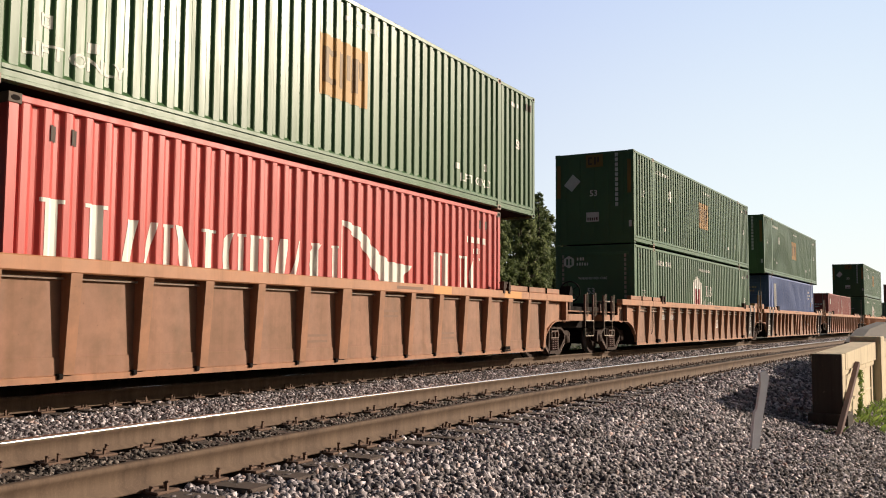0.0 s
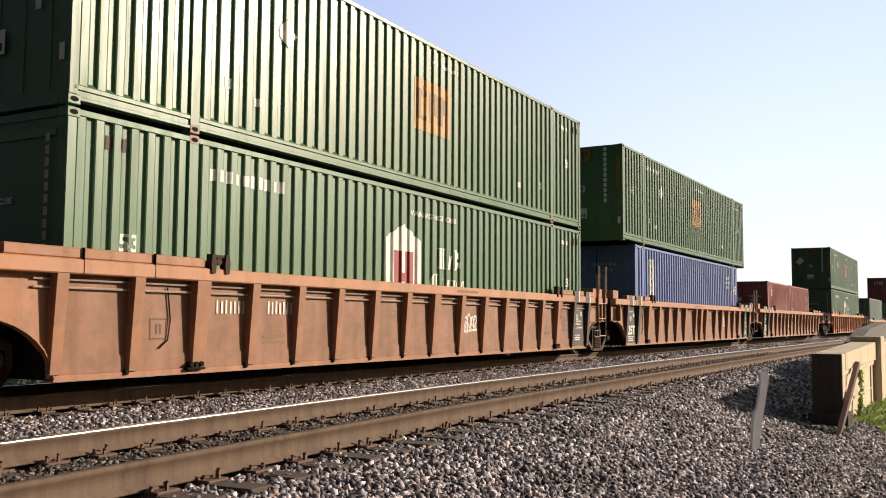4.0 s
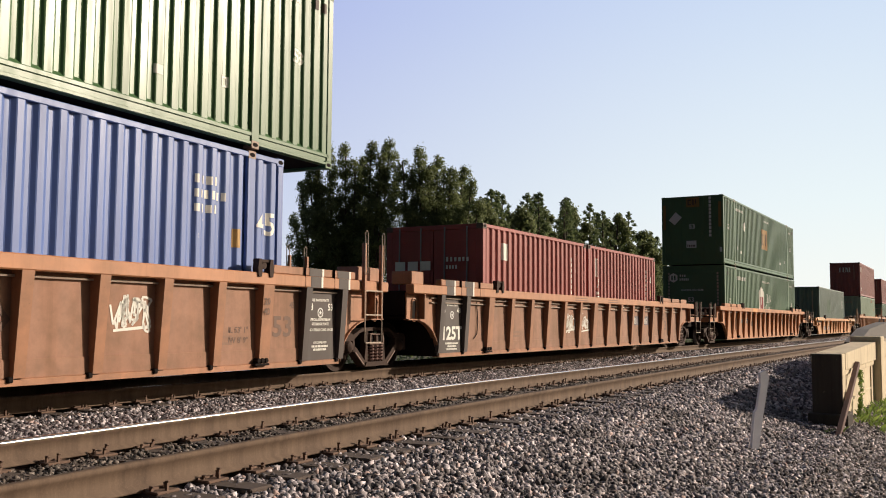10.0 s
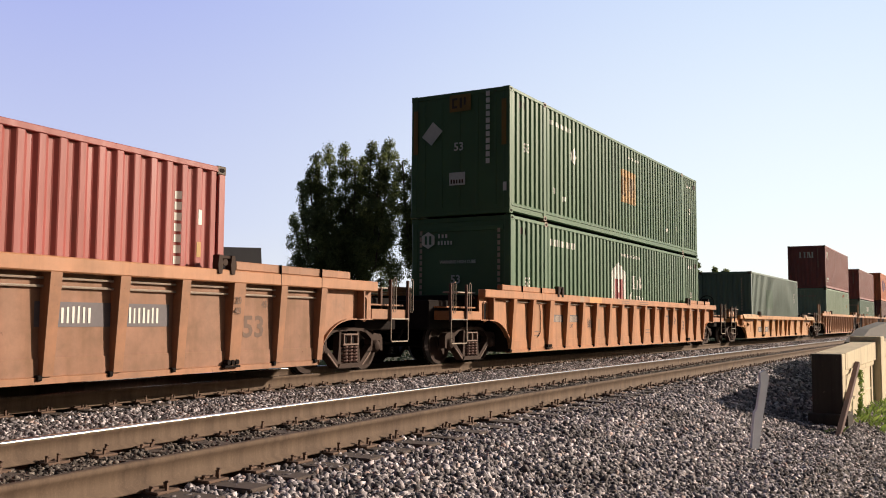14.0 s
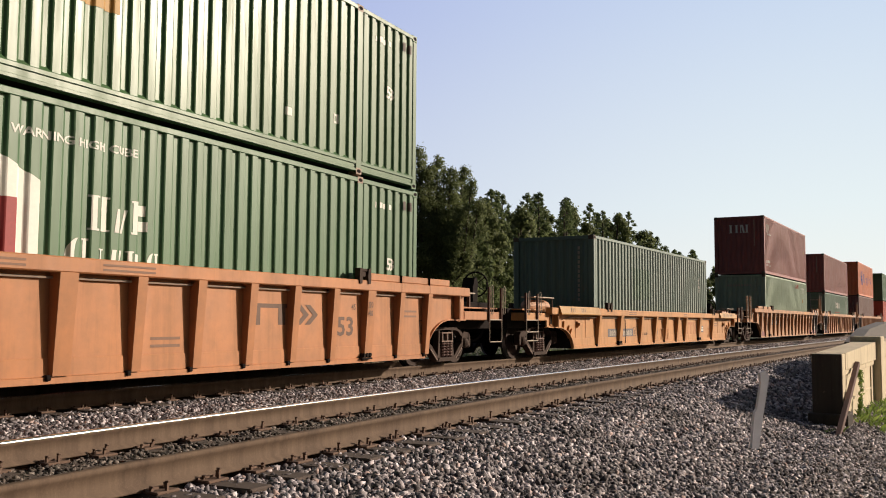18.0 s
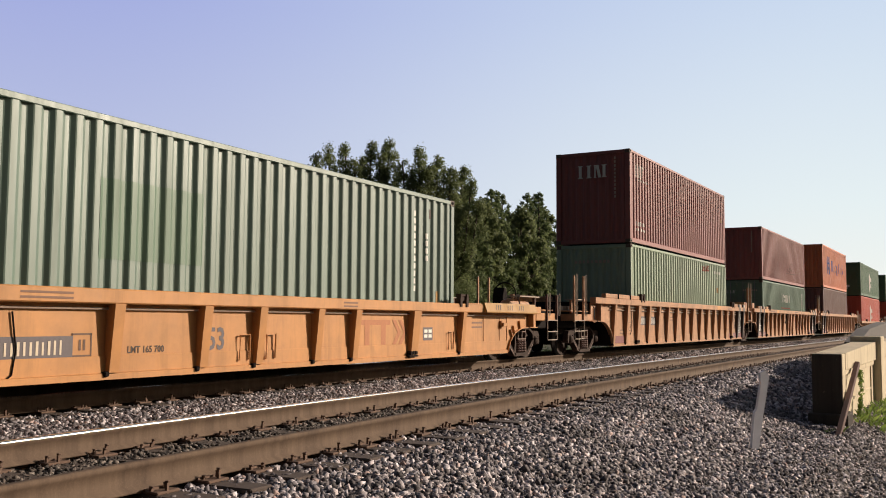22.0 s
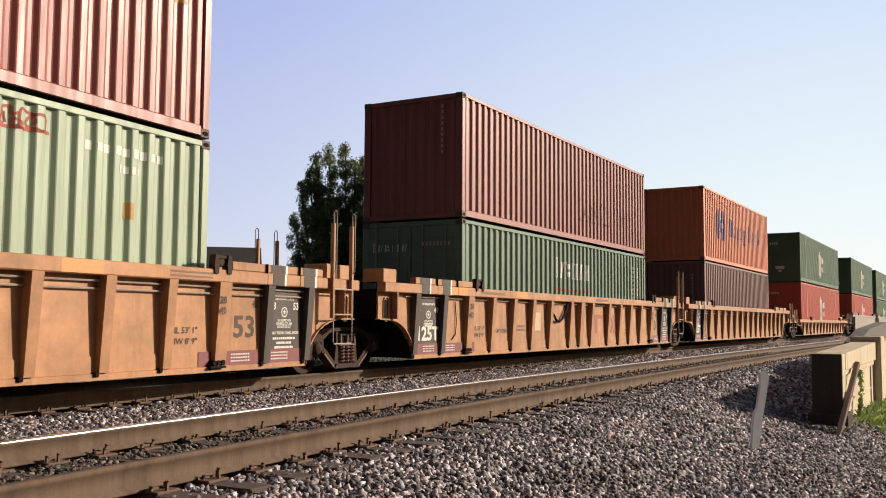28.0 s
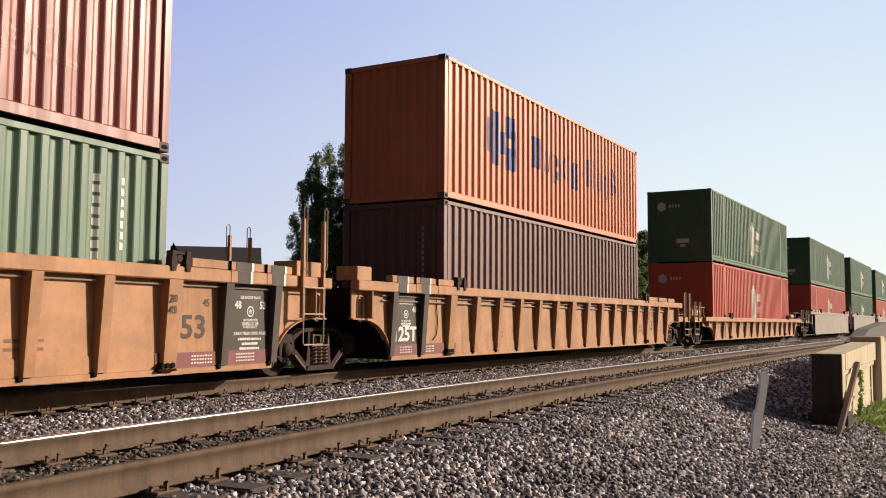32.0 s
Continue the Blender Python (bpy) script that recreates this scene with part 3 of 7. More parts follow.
            if tall or not smooth:
                # lifting slot with a raised rim near the end of the plate
                zc = 1.07 if tall else 0.93
                xs = end - e * 0.24
                h = 0.11 if tall else 0.07
                rim = [(0.055 * math.cos(t), 0.055 * math.sin(t) + (h if math.sin(t) > 0 else -h)) for t in [k * math.tau / 16 + 0.01 for k in range(17)]]
                add("slot_rim", (s, tall), lambda bm: tube(bm, [(px * 1.5, s * (SHEET_Y + 0.02), pz * 1.25) for px, pz in rim], 0.016, 5), paint, ep, at=pose(xs, 0, zc))
                add("lift_slot", (s, tall), lambda bm: prism(bm, rim[:-1], min(s * (SHEET_Y + 0.013), s * (SHEET_Y + 0.018)), max(s * (SHEET_Y + 0.013), s * (SHEET_Y + 0.018))), STEEL_DARK, ep, at=pose(xs, 0, zc))
                add("end_stiffener", (s, tall), lambda bm: box(bm, -0.02, 0.02, min(s * SHEET_Y, s * (SILL_Y - 0.01)), max(s * SHEET_Y, s * (SILL_Y - 0.01)), low + lift + 0.02, under, 0.005), paint, ep, at=pose(end - e * 0.43, 0, 0))
        if not smooth:
            for k, x in enumerate(rib_x):
                wide = 0.15 if k in wide_at else 0.094
                top_d, foot_d = SILL_Y - SHEET_Y - 0.004, 0.07

                def rib(bm):
                    # a bent channel: broad front, deep at the sill, shallow at the foot
                    ya, yb, yc = s * (SHEET_Y - 0.002), s * (SHEET_Y + top_d), s * (SHEET_Y + foot_d)
                    zt, zf = under + 0.004, low + 0.06
                    A = [(-wide * 0.9, ya, zt), (-wide * 0.82, yb, zt), (wide * 0.82, yb, zt), (wide * 0.9, ya, zt)]
                    B = [(-wide * 0.82, ya, zf), (-wide * 0.74, yc, zf), (wide * 0.74, yc, zf), (wide * 0.82, ya, zf)]
                    va, vb = [bm.verts.new(v) for v in A], [bm.verts.new(v) for v in B]
                    bm.faces.new(va), bm.faces.new(vb[::-1])
                    for i in range(4):
                        bm.faces.new((va[i], va[(i + 1) % 4], vb[(i + 1) % 4], vb[i]))
                add("rib", (s, wide, sill, low), rib, BLACK_PANEL if (left == "joint" and k < 2) or (right == "joint" and k > n - 2) else paint, car, at=pose(x, 0, 0))
                add("foot_clip", (s, low), lambda bm: box(bm, -0.035, 0.035, min(s * SHEET_Y, s * (SHEET_Y + 0.07)), max(s * SHEET_Y, s * (SHEET_Y + 0.07)), low + 0.015, low + 0.075, 0.012), STEEL_DARK, car, at=pose(x - wide, 0, 0))
                if k in wide_at and k != n // 2:
                    add("jacking_pad", (s, low), lambda bm: (box(bm, -0.17, 0.15, min(s * SHEET_Y, s * (SHEET_Y + 0.10)), max(s * SHEET_Y, s * (SHEET_Y + 0.10)), low + 0.03, low + 0.06, 0.005), *(lathe(bm, [(min(s * (SHEET_Y + 0.02), s * (SHEET_Y + 0.10)), 0.035), (max(s * (SHEET_Y + 0.02), s * (SHEET_Y + 0.10)), 0.035)], 10, "y", (q, 0, low + 0.1)) for q in (-0.09, 0.0, 0.09))), STEEL_DARK, car, at=pose(x - 0.05, 0, 0))
            for zz in ((0.06, 0.15) if pipes == 2 else (0.055,)):
                add("brake_pipe", (K, s, zz), lambda bm: tube(bm, [(foot_l - 0.3, s * (SHEET_Y + 0.035), under - zz), (foot_r + 0.2, s * (SHEET_Y + 0.035), under - zz)], 0.015, 6), PIPE_STEEL, car)
            # a drooping hose against the sheet
            hx_ = rib_x[1] + 0.55
            add("hose", (s, sill), lambda bm: tube(bm, [(0, s * (SHEET_Y + 0.02), under - 0.1), (0.06, s * (SHEET_Y + 0.02), under - 0.5), (0.02, s * (SHEET_Y + 0.02), under - 0.75), (-0.12, s * (SHEET_Y + 0.02), under - 0.85)], 0.010, 5), STEEL_DARK, car, at=pose(hx_, 0, 0))
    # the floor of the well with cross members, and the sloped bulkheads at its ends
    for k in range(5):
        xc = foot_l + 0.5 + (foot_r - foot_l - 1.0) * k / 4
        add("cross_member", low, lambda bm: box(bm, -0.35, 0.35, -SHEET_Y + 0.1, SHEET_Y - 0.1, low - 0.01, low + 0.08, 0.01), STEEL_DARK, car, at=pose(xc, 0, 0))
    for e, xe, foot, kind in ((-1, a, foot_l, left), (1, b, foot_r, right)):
        # Bulkhead, deck and beam are near-black, painting in the shade behind the arch.
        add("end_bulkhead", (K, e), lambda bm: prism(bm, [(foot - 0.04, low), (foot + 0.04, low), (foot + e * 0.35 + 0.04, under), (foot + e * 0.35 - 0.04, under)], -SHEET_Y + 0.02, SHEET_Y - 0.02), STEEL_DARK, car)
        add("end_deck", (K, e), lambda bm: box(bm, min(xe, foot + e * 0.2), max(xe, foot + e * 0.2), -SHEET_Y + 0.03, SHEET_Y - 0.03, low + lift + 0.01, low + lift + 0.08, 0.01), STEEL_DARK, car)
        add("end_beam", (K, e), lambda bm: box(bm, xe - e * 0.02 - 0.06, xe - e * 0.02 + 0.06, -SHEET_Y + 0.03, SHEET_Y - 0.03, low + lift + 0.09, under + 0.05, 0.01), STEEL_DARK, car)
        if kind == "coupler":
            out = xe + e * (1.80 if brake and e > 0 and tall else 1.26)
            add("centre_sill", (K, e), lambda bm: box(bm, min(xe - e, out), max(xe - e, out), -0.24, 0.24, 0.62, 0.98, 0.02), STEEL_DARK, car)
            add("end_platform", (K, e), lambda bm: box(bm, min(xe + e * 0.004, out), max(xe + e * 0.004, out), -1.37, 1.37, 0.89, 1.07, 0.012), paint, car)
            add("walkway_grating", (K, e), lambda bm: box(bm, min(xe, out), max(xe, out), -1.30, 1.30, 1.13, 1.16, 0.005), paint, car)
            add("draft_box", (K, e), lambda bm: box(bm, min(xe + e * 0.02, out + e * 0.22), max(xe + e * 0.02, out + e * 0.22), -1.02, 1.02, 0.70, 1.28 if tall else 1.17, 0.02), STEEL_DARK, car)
            # a raised step plate with its brace
            wx0, wx1 = sorted((xe - e * (0.02 if tall else 0.68), xe + e * (0.76 if tall else 0.52)))
            for s in (-1, 1):
                sp = add("step_plate", (K, e, s), lambda bm: box(bm, wx0, wx1, min(s * 0.92, s * 1.26), max(s * 0.92, s * 1.26), 1.435, 1.462, 0.006), GRAB, car)
                add("stanchion", (K, e, s), lambda bm: box(bm, (wx1 if e > 0 else wx0) - 0.03, (wx1 if e > 0 else wx0) + 0.03, s * 1.1 - 0.03, s * 1.1 + 0.03, 1.06, 1.436), post_mat, sp)
                add("brace", (K, e, s), lambda bm: (tube(bm, [(wx0 if e > 0 else wx1, s * 1.2, 1.44), ((wx0 if e > 0 else wx1) - e * -0.1, s * 1.28, sill - 0.2)], 0.016, 5)), post_mat, sp)
            if not tall:
                add("air_reservoir", (K, e), lambda bm: lathe(bm, [(xe - e * 0.9, 0.04), (xe - e * 0.84, 0.13), (xe - e * 0.7, 0.16), (xe + e * 0.2, 0.16), (xe + e * 0.32, 0.13), (xe + e * 0.38, 0.04)][::e], 16, "x", (0, -0.95, 1.24)), WELL_TAN, car)
            cp = add("coupler", (K, e), lambda bm: box(bm, min(out, out + e * 0.36), max(out, out + e * 0.36), -0.1, 0.1, 0.70, 0.90, 0.02), STEEL_DARK, car)
            add("knuckle", (K, e), lambda bm: (box(bm, min(out + e * 0.30, out + e * 0.60), max(out + e * 0.30, out + e * 0.60), -0.17, 0.15, 0.66, 0.96, 0.045)), STEEL_DARK, cp)
            add("air_hose", e, lambda bm: tube(bm, [(0, -0.42, 0.8), (e * 0.18, -0.40, 0.66), (e * 0.30, -0.36, 0.50), (e * 0.46, -0.3, 0.42), (e * 0.60, -0.24, 0.44)], 0.03, 8), STEEL_DARK, car, at=pose(out, 0, 0))
            w = 0.64
            for s in (-1, 1):
                xl = min(out, out - e * w)
                ladder(car, xl, s * 1.41, 0.50 if paint == WELL_BROWN else 0.43, 0.90, w, 0.40 if paint == WELL_BROWN or (brake and tall) else 0.27)
                for q, top in ((xl, posts_top), (xl + w, posts_top)):
                    add("ladder_post", (posts_top, s), lambda bm: box(bm, -0.026, 0.026, -0.025, 0.025, 0.86, posts_top, 0.006), post_mat, car, at=pose(q, s * 1.39, 0))
                    hand_loop(car, q + 0.05, s * 1.43, 1.02, posts_top + 0.03, 0.09)
            if brake and e > 0:
                brake_stand(car, out + brake_at[0], brake_at[1], 0.0 if tall else -0.14)
            truck(car, xe - e * 0.2)
        else:
            add("joint_arm", (K, e), lambda bm: box(bm, min(xe - e * 1.0, xe + e * 0.30), max(xe - e * 1.0, xe + e * 0.30), -0.2, 0.2, 0.66, 0.93, 0.02), STEEL_DARK, car)
            for s in (-1, 1):
                add("end_block", (K, e, s), lambda bm: box(bm, min(xe - e * 0.12, xe - e * (0.82 if e > 0 else 0.55)), max(xe - e * 0.12, xe - e * (0.82 if e > 0 else 0.55)), min(s * 0.95, s * 1.38), max(s * 0.95, s * 1.38), sill + 0.002, sill + 0.24, 0.012), paint, car)
            s = -1 if e > 0 else 1
            top = joint_top
            xl = xe - 0.88 if e > 0 else xe + 0.24
            ladder(car, xl, s * 1.56, 0.50, 1.36, 0.55)
            for q in (xl, xl + 0.55):
                add("ladder_post", (top, s, "j"), lambda bm: box(bm, -0.03, 0.03, -0.03, 0.03, 0.9, top - 0.2, 0.006), paint, car, at=pose(q, s * 1.535, 0))
                hand_loop(car, q - 0.04, s * 1.575, sill + 0.1, top, 0.085)
            if e > 0:
                truck(car, xe + 0.31)
        # guides for the boxes and the long plates on top of the sill
        for s in (-1, 1):
            xg = xe - e * (4.0 if kind == "coupler" else 3.5)
            add("container_guide", s, lambda bm: (lathe(bm, [(-0.05, 0.05), (0.05, 0.05)], 12, "y", (0, s * (SILL_Y - 0.06), 0.1)), *(prism(bm, [(q - 0.035, -0.06), (q + 0.035, -0.06), (q + 0.05, 0.06), (q + 0.03, 0.19), (q - 0.03, 0.19), (q - 0.05, 0.06)], s * SILL_Y - 0.10 * (s > 0) + 0.02 * s, s * SILL_Y + 0.10 * (s < 0) + 0.02 * s) for q in (-0.13, 0.13)), box(bm, -0.16, 0.16, s * SILL_Y - 0.1 * (s > 0), s * SILL_Y + 0.1 * (s < 0), 0.14, 0.185, 0.01)), STEEL_TRUCK, car, at=pose(xg, 0, sill))
            p0, p1 = sorted((xg + e * 0.24, xe - e * (0.85 if kind == "coupler" else 1.05)))
            add("top_plate", (K, e, s), lambda bm: box(bm, p0, p1, min(s * (SILL_Y - 0.03), s * (SILL_Y - 0.16)), max(s * (SILL_Y - 0.03), s * (SILL_Y - 0.16)), sill + 0.002, sill + (0.125 if tall else 0.02), 0.014 if tall else 0.004), paint, car)
            for q in (0.34, 0.7) if tall else ():
                add("plate_seam", s, lambda bm: box(bm, -0.004, 0.004, s * (SILL_Y + 0.003) - 0.15 * (s > 0), s * (SILL_Y + 0.003) + 0.15 * (s < 0), -0.165, 0.127), STEEL_DARK if not smooth else paint, car, at=pose(p0 + (p1 - p0) * q, 0, sill))
    car["size"] = (a, b, sill, low, foot_l, foot_r)
    RIBS[car.name] = [mid + x for x in rib_x]
    MOVERS.append((car, mid, pose(0, 0, 0)))
    return car


# ---- the train, from its head to the rear ----
FT53, FT45, FT40, FT20 = 16.154, 13.716, 12.192, 6.058
HC, STD = 2.896, 2.591
W53, W45, W40 = 2.591, 2.5, 2.438
FLOOR = 0.355            # container floors above the rail in the wells


def stack(mid, lower, upper):
    """Boxes given as (middle, length, height, width, paint, label, end, far end)."""
    made = []
    z = FLOOR
    for row in (lower, upper):
        top = z
        for x, L, H, W, paint, label, end, far in row:
            made.append(container(mid, x - mid, z + 0.012, L, H, W, paint, label, end, far, L > 13))
            top = z + H + 0.03
        z = top
    return made


G53 = "glossy green corrugated 53-foot container "
c1 = well_car(-69.7, -79.7, -59.7, WELL_BROWN, "rust-brown articulated well car with ribbed sides carrying two containers", left="joint", brake=True, pipes=1, rib_at=(-77.97, -76.94, -75.90, -74.86, -73.82, -72.78, -71.75, -70.71, -69.67, -68.63, -67.60, -66.56, -65.52, -64.48, -63.45, -62.41, -61.37))
s1 = stack(-69.7, [(-69.5, FT40, HC, W40, RED40, "bright red corrugated 40-foot container with large white lettering shapes", "corr", "corr")], [(-69.73, FT53, HC, W53, GREEN53, G53 + "stacked on a red one", "flat", "corr")])
c2 = well_car(-46.6, -55.96, -36.60, WELL_BROWN, "rust-brown well car with a coupler end and graffiti", right="joint", rib_at=(-54.38, -53.29, -52.22, -51.20, -50.17, -49.17, -48.13, -47.10, -46.08, -45.05, -44.03, -43.03, -42.03, -41.03, -40.02, -39.00, -37.98))
s2 = stack(-46.6, [(-46.18, FT53, HC, W53, GREEN_HUB, "green corrugated 53-foot container with a white house-shaped emblem", "ridged", "corr")], [(-46.18, FT53, HC, W53, GREEN53, G53 + "with a yellow square emblem", "flat", "corr")])
c3 = well_car(-26.7, -35.95, -17.0, WELL_BROWN, "rust-brown middle well car with a dark stencil panel", left="joint", right="joint", pipes=1, rib_at=(-34.79, -33.75, -32.73, -31.68, -30.65, -29.66, -28.65, -27.27, -26.53, -25.81, -24.42, -23.39, -22.38, -21.38, -20.38, -19.38, -18.38))
s3 = stack(-26.7, [(-26.62, FT45, HC, W45, BLUE45, "faded blue corrugated 45-foot container with a white name panel", "door", "corr")], [(-26.62, FT53, HC, W53, GREEN53, G53 + "stacked on a blue one", "flat", "corr")])
c4 = well_car(-6.7, -16.3, 2.93, WELL_BROWN, "rust-brown end well car with white graffiti tags", left="joint", rib_at=(-15.18, -14.16, -13.13, -12.09, -11.05, -10.08, -9.06, -8.02, -6.97, -5.91, -4.85, -3.80, -2.82, -1.80, -0.75, 0.26, 1.30))
s4 = stack(-6.7, [(-10.02, FT20, STD, W40, RED20, "faded red corrugated 20-foot container with dented panels", "door", "corr"), (-3.80, FT20, STD, W40, RED20, "faded red corrugated 20-foot container, second of a pair", "corr", "corr")], [])
c5 = well_car(16.75, 6.82, 26.46, WELL_ORANGE, "yellow-orange single well car with faded stencils", brake=True, pipes=1, rib_at=(8.30, 9.33, 10.36, 11.41, 12.44, 13.44, 14.48, 15.49, 16.56, 17.62, 18.64, 19.67, 20.67, 21.69, 22.73, 23.76, 24.79))
s5 = stack(16.75, [(16.52, FT53, HC, W53, GREEN_HUB, "green corrugated 53-foot container with a white house emblem", "ridged", "corr")], [(16.46, FT53, HC, W53, GREEN53, G53 + "on top of another green one", "flat", "corr")])
c6 = well_car(40.35, 30.55, 50.15, WELL_YELLOW, "clean yellow low-sided well car with few ribs", sill=1.21, ribs=(33.9, 35.67, 37.53, 38.99, 40.09, 41.45, 42.47, 44.37, 46.25), brake=True, brake_at=(-0.53, -0.1), posts_top=1.52, pipes=1)
s6 = stack(40.35, [(40.18, FT40, HC, W40, GREEN40, "pale green corrugated 40-foot container with a repaired patch", "corr", "corr")], [])
c7 = well_car(63.05, 53.69, 73.09, WELL_TAN, "tan well car with a coupler end and white stencilled number", right="joint", posts_top=2.06, joint_top=2.6, rib_at=(55.35, 56.44, 57.47, 58.50, 59.51, 60.52, 61.55, 62.58, 63.62, 64.65, 65.66, 66.67, 67.68, 68.69, 69.69, 70.70, 71.71))
s7 = stack(63.05, [(63.52, FT40, HC, W40, GREENLT, "pale weathered green corrugated 40-foot container", "corr", "corr")], [(63.5, FT40, HC, W40, MAROON, "maroon corrugated 40-foot container with white company marks", "corr", "corr")])
c8 = well_car(82.7, 73.71, 92.6, WELL_TAN, "tan middle well car with faded red lettering", left="joint", right="joint", joint_top=2.6, pipes=1, rib_at=(74.85, 75.87, 76.91, 77.95, 78.98, 79.99, 81.03, 82.30, 83.05, 83.80, 85.10, 86.05, 86.97, 87.96, 89.05, 90.10, 91.20))
s8 = stack(82.7, [(83.06, FT40, STD, W40, GREENCAP, "grey-green corrugated 40-foot container with white lettering shapes", "door", "corr")], [(83.05, FT40, STD, W40, MAROON, "maroon corrugated 40-foot container with scraped dents", "corr", "corr")])
c9 = well_car(102.9, 93.22, 112.7, WELL_TAN, "tan end well car with a dark stencil panel", left="joint", posts_top=1.9, joint_top=2.6)
s9 = stack(102.9, [(102.6, FT40, HC, W40, BROWN40, "brown-red corrugated 40-foot container", "corr", "corr")], [(102.6, FT40, HC, W40, ORANGE40, "orange corrugated 40-foot container with blue marks", "corr", "corr")])
c10 = well_car(126.2, 115.9, 136.5, WELL_TAN, "tan low-sided well car", sill=1.08, rib_step=1.3)
s10 = stack(126.2, [(125.8, FT53, HC, W53, REDHUB, "orange-red 53-foot container with a white emblem", "flat", "corr")], [(125.75, FT53, HC, W53, GREEN_HUB, "green 53-foot container on a red one", "flat", "corr")])
far_cars, far_boxes = [], []
for k, (x, low_paint) in enumerate(((149.6, REDHUB), (169.6, GREEN_HUB), (189.4, REDHUB), (209.4, REDHUB))):
    far_cars.append(well_car(x, x - 9.6, x + 9.3, WELL_GREY, "grey smooth-sided articulated well car", sill=1.58, left="joint" if k else "coupler", right="joint", smooth=True))
    far_boxes += stack(x, [(x, FT53, HC, W53, low_paint, ("orange-red" if low_paint == REDHUB else "green") + " 53-foot container under a green one", "flat", "corr")], [(x, FT53, HC, W53, GREEN_HUB, "green 53-foot container, far down the train", "flat", "corr")])


# ---- markings ----
def bars_line(x0, x1, z0, z1, n, fill=0.62, rng=random.Random(5)):
    """A line of writing that cannot be read: short bars."""
    out, step = [], (x1 - x0) / n
    for k in range(n):
        w = step * fill * rng.uniform(0.8, 1.1)
        out.append((x0 + k * step, z0, w, (z1 - z0) * rng.uniform(0.85, 1.0)))
    return rects(*out)


def strokes_of(i, x, z, w, h, n):
    """The plain strokes, each a flat polygon, that stand for the i-th large letter of a word."""
    t = min(w * 0.30, h * 0.24)
    thin, foot = t * 0.5, h * 0.06

    def bar(x0, x1, t0, t1):
        return [(x0 - t0 / 2, z), (x0 + t0 / 2, z), (x1 + t1 / 2, z + h), (x1 - t1 / 2, z + h)]

    def stem(cx, tt):
        a, b = tt / 2, tt * 0.85
        return [(cx - b, z), (cx + b, z), (cx + b, z + foot), (cx + a, z + foot), (cx + a, z + h - foot), (cx + b, z + h - foot), (cx + b, z + h), (cx - b, z + h), (cx - b, z + h - foot), (cx - a, z + h - foot), (cx - a, z + foot), (cx - b, z + foot)]

    def bow(cx, side):
        # a crescent, thick in the middle
        outer = [(cx + side * w * 0.45 * math.cos(a), z + h / 2 + h / 2 * math.sin(a)) for a in [(-0.5 + k / 10) * math.pi * 0.86 for k in range(11)]]
        inner = [(p - side * t * (0.25 + 0.75 * math.sin(math.pi * k / 10)), q) for k, (p, q) in enumerate(outer)]
        return outer + inner[::-1]
    if n == 1:
        return [stem(x + w / 2, t)]
    if n == 3:
        return [stem(x + t * 0.6, thin), bar(x + w / 2, x + w * 0.3, t, t), stem(x + w - t * 0.7, t)]
    return ([stem(x + t * 0.7, t), stem(x + w - t * 0.7, t)],
            [bar(x + t * 0.6, x + w * 0.35, t, t), bar(x + w * 0.62, x + w * 0.92, thin, thin)],
            [stem(x + t * 0.6, t), [(x + w * 0.5, z + h * 0.12), (x + w, z + h * 0.12), (x + w, z + h * 0.42), (x + w * 0.5, z + h * 0.42)], [(x + w * 0.5, z + h * 0.58), (x + w * 0.9, z + h * 0.58), (x + w * 0.9, z + h * 0.9), (x + w * 0.5, z + h * 0.9)]],
            [bow(x + w * 0.5, -1), stem(x + w - t * 0.6, thin)])[i % 4]


def letter_row(spec, material, th, face="side", proud=0.004):
    """A word that is not spelled out: its strokes are parts of the box."""
    for i, one in enumerate(spec):
        for poly in strokes_of(i, *one):
            mark("letter_stroke", polygon(*poly), 0, 0, material, th, face, proud)


def scribble(w, h, seed):
    """A sprayed scrawl: looping strokes of even width."""
    rng = random.Random(seed)
    co, fs = [], []
    for k in range(6):
        cx, cz = w * (0.12 + 0.15 * k), h * rng.uniform(0.35, 0.6)
        rx, rz, a0 = w * rng.uniform(0.07, 0.12), h * rng.uniform(0.24, 0.42), rng.uniform(0, 6)
        pts = [(cx + rx * math.cos(a0 + i * 0.45) + 0.03 * i * rng.uniform(-0.3, 0.3), cz + rz * math.sin((a0 + i * 0.45) * rng.choice((1, 1, 1.25)))) for i in range(12)]
        for (x0, z0), (x1, z1) in zip(pts, pts[1:]):
            d = Vector((x1 - x0, z1 - z0))
            if d.length < 1e-4:
                continue
            nrm = Vector((-d.y, d.x)).normalized() * 0.015
            n = len(co)
            co += [(x0 + nrm.x, z0 + nrm.y), (x0 - nrm.x, z0 - nrm.y), (x1 - nrm.x, z1 - nrm.y), (x1 + nrm.x, z1 + nrm.y)]
            fs.append((n, n + 1, n + 2, n + 3))
    n = len(co)
    co += [(0.0, 0.02), (w, 0.06), (w, 0.1), (0.0, 0.05)]
    fs.append((n, n + 1, n + 2, n + 3))
    return np.array(co), fs


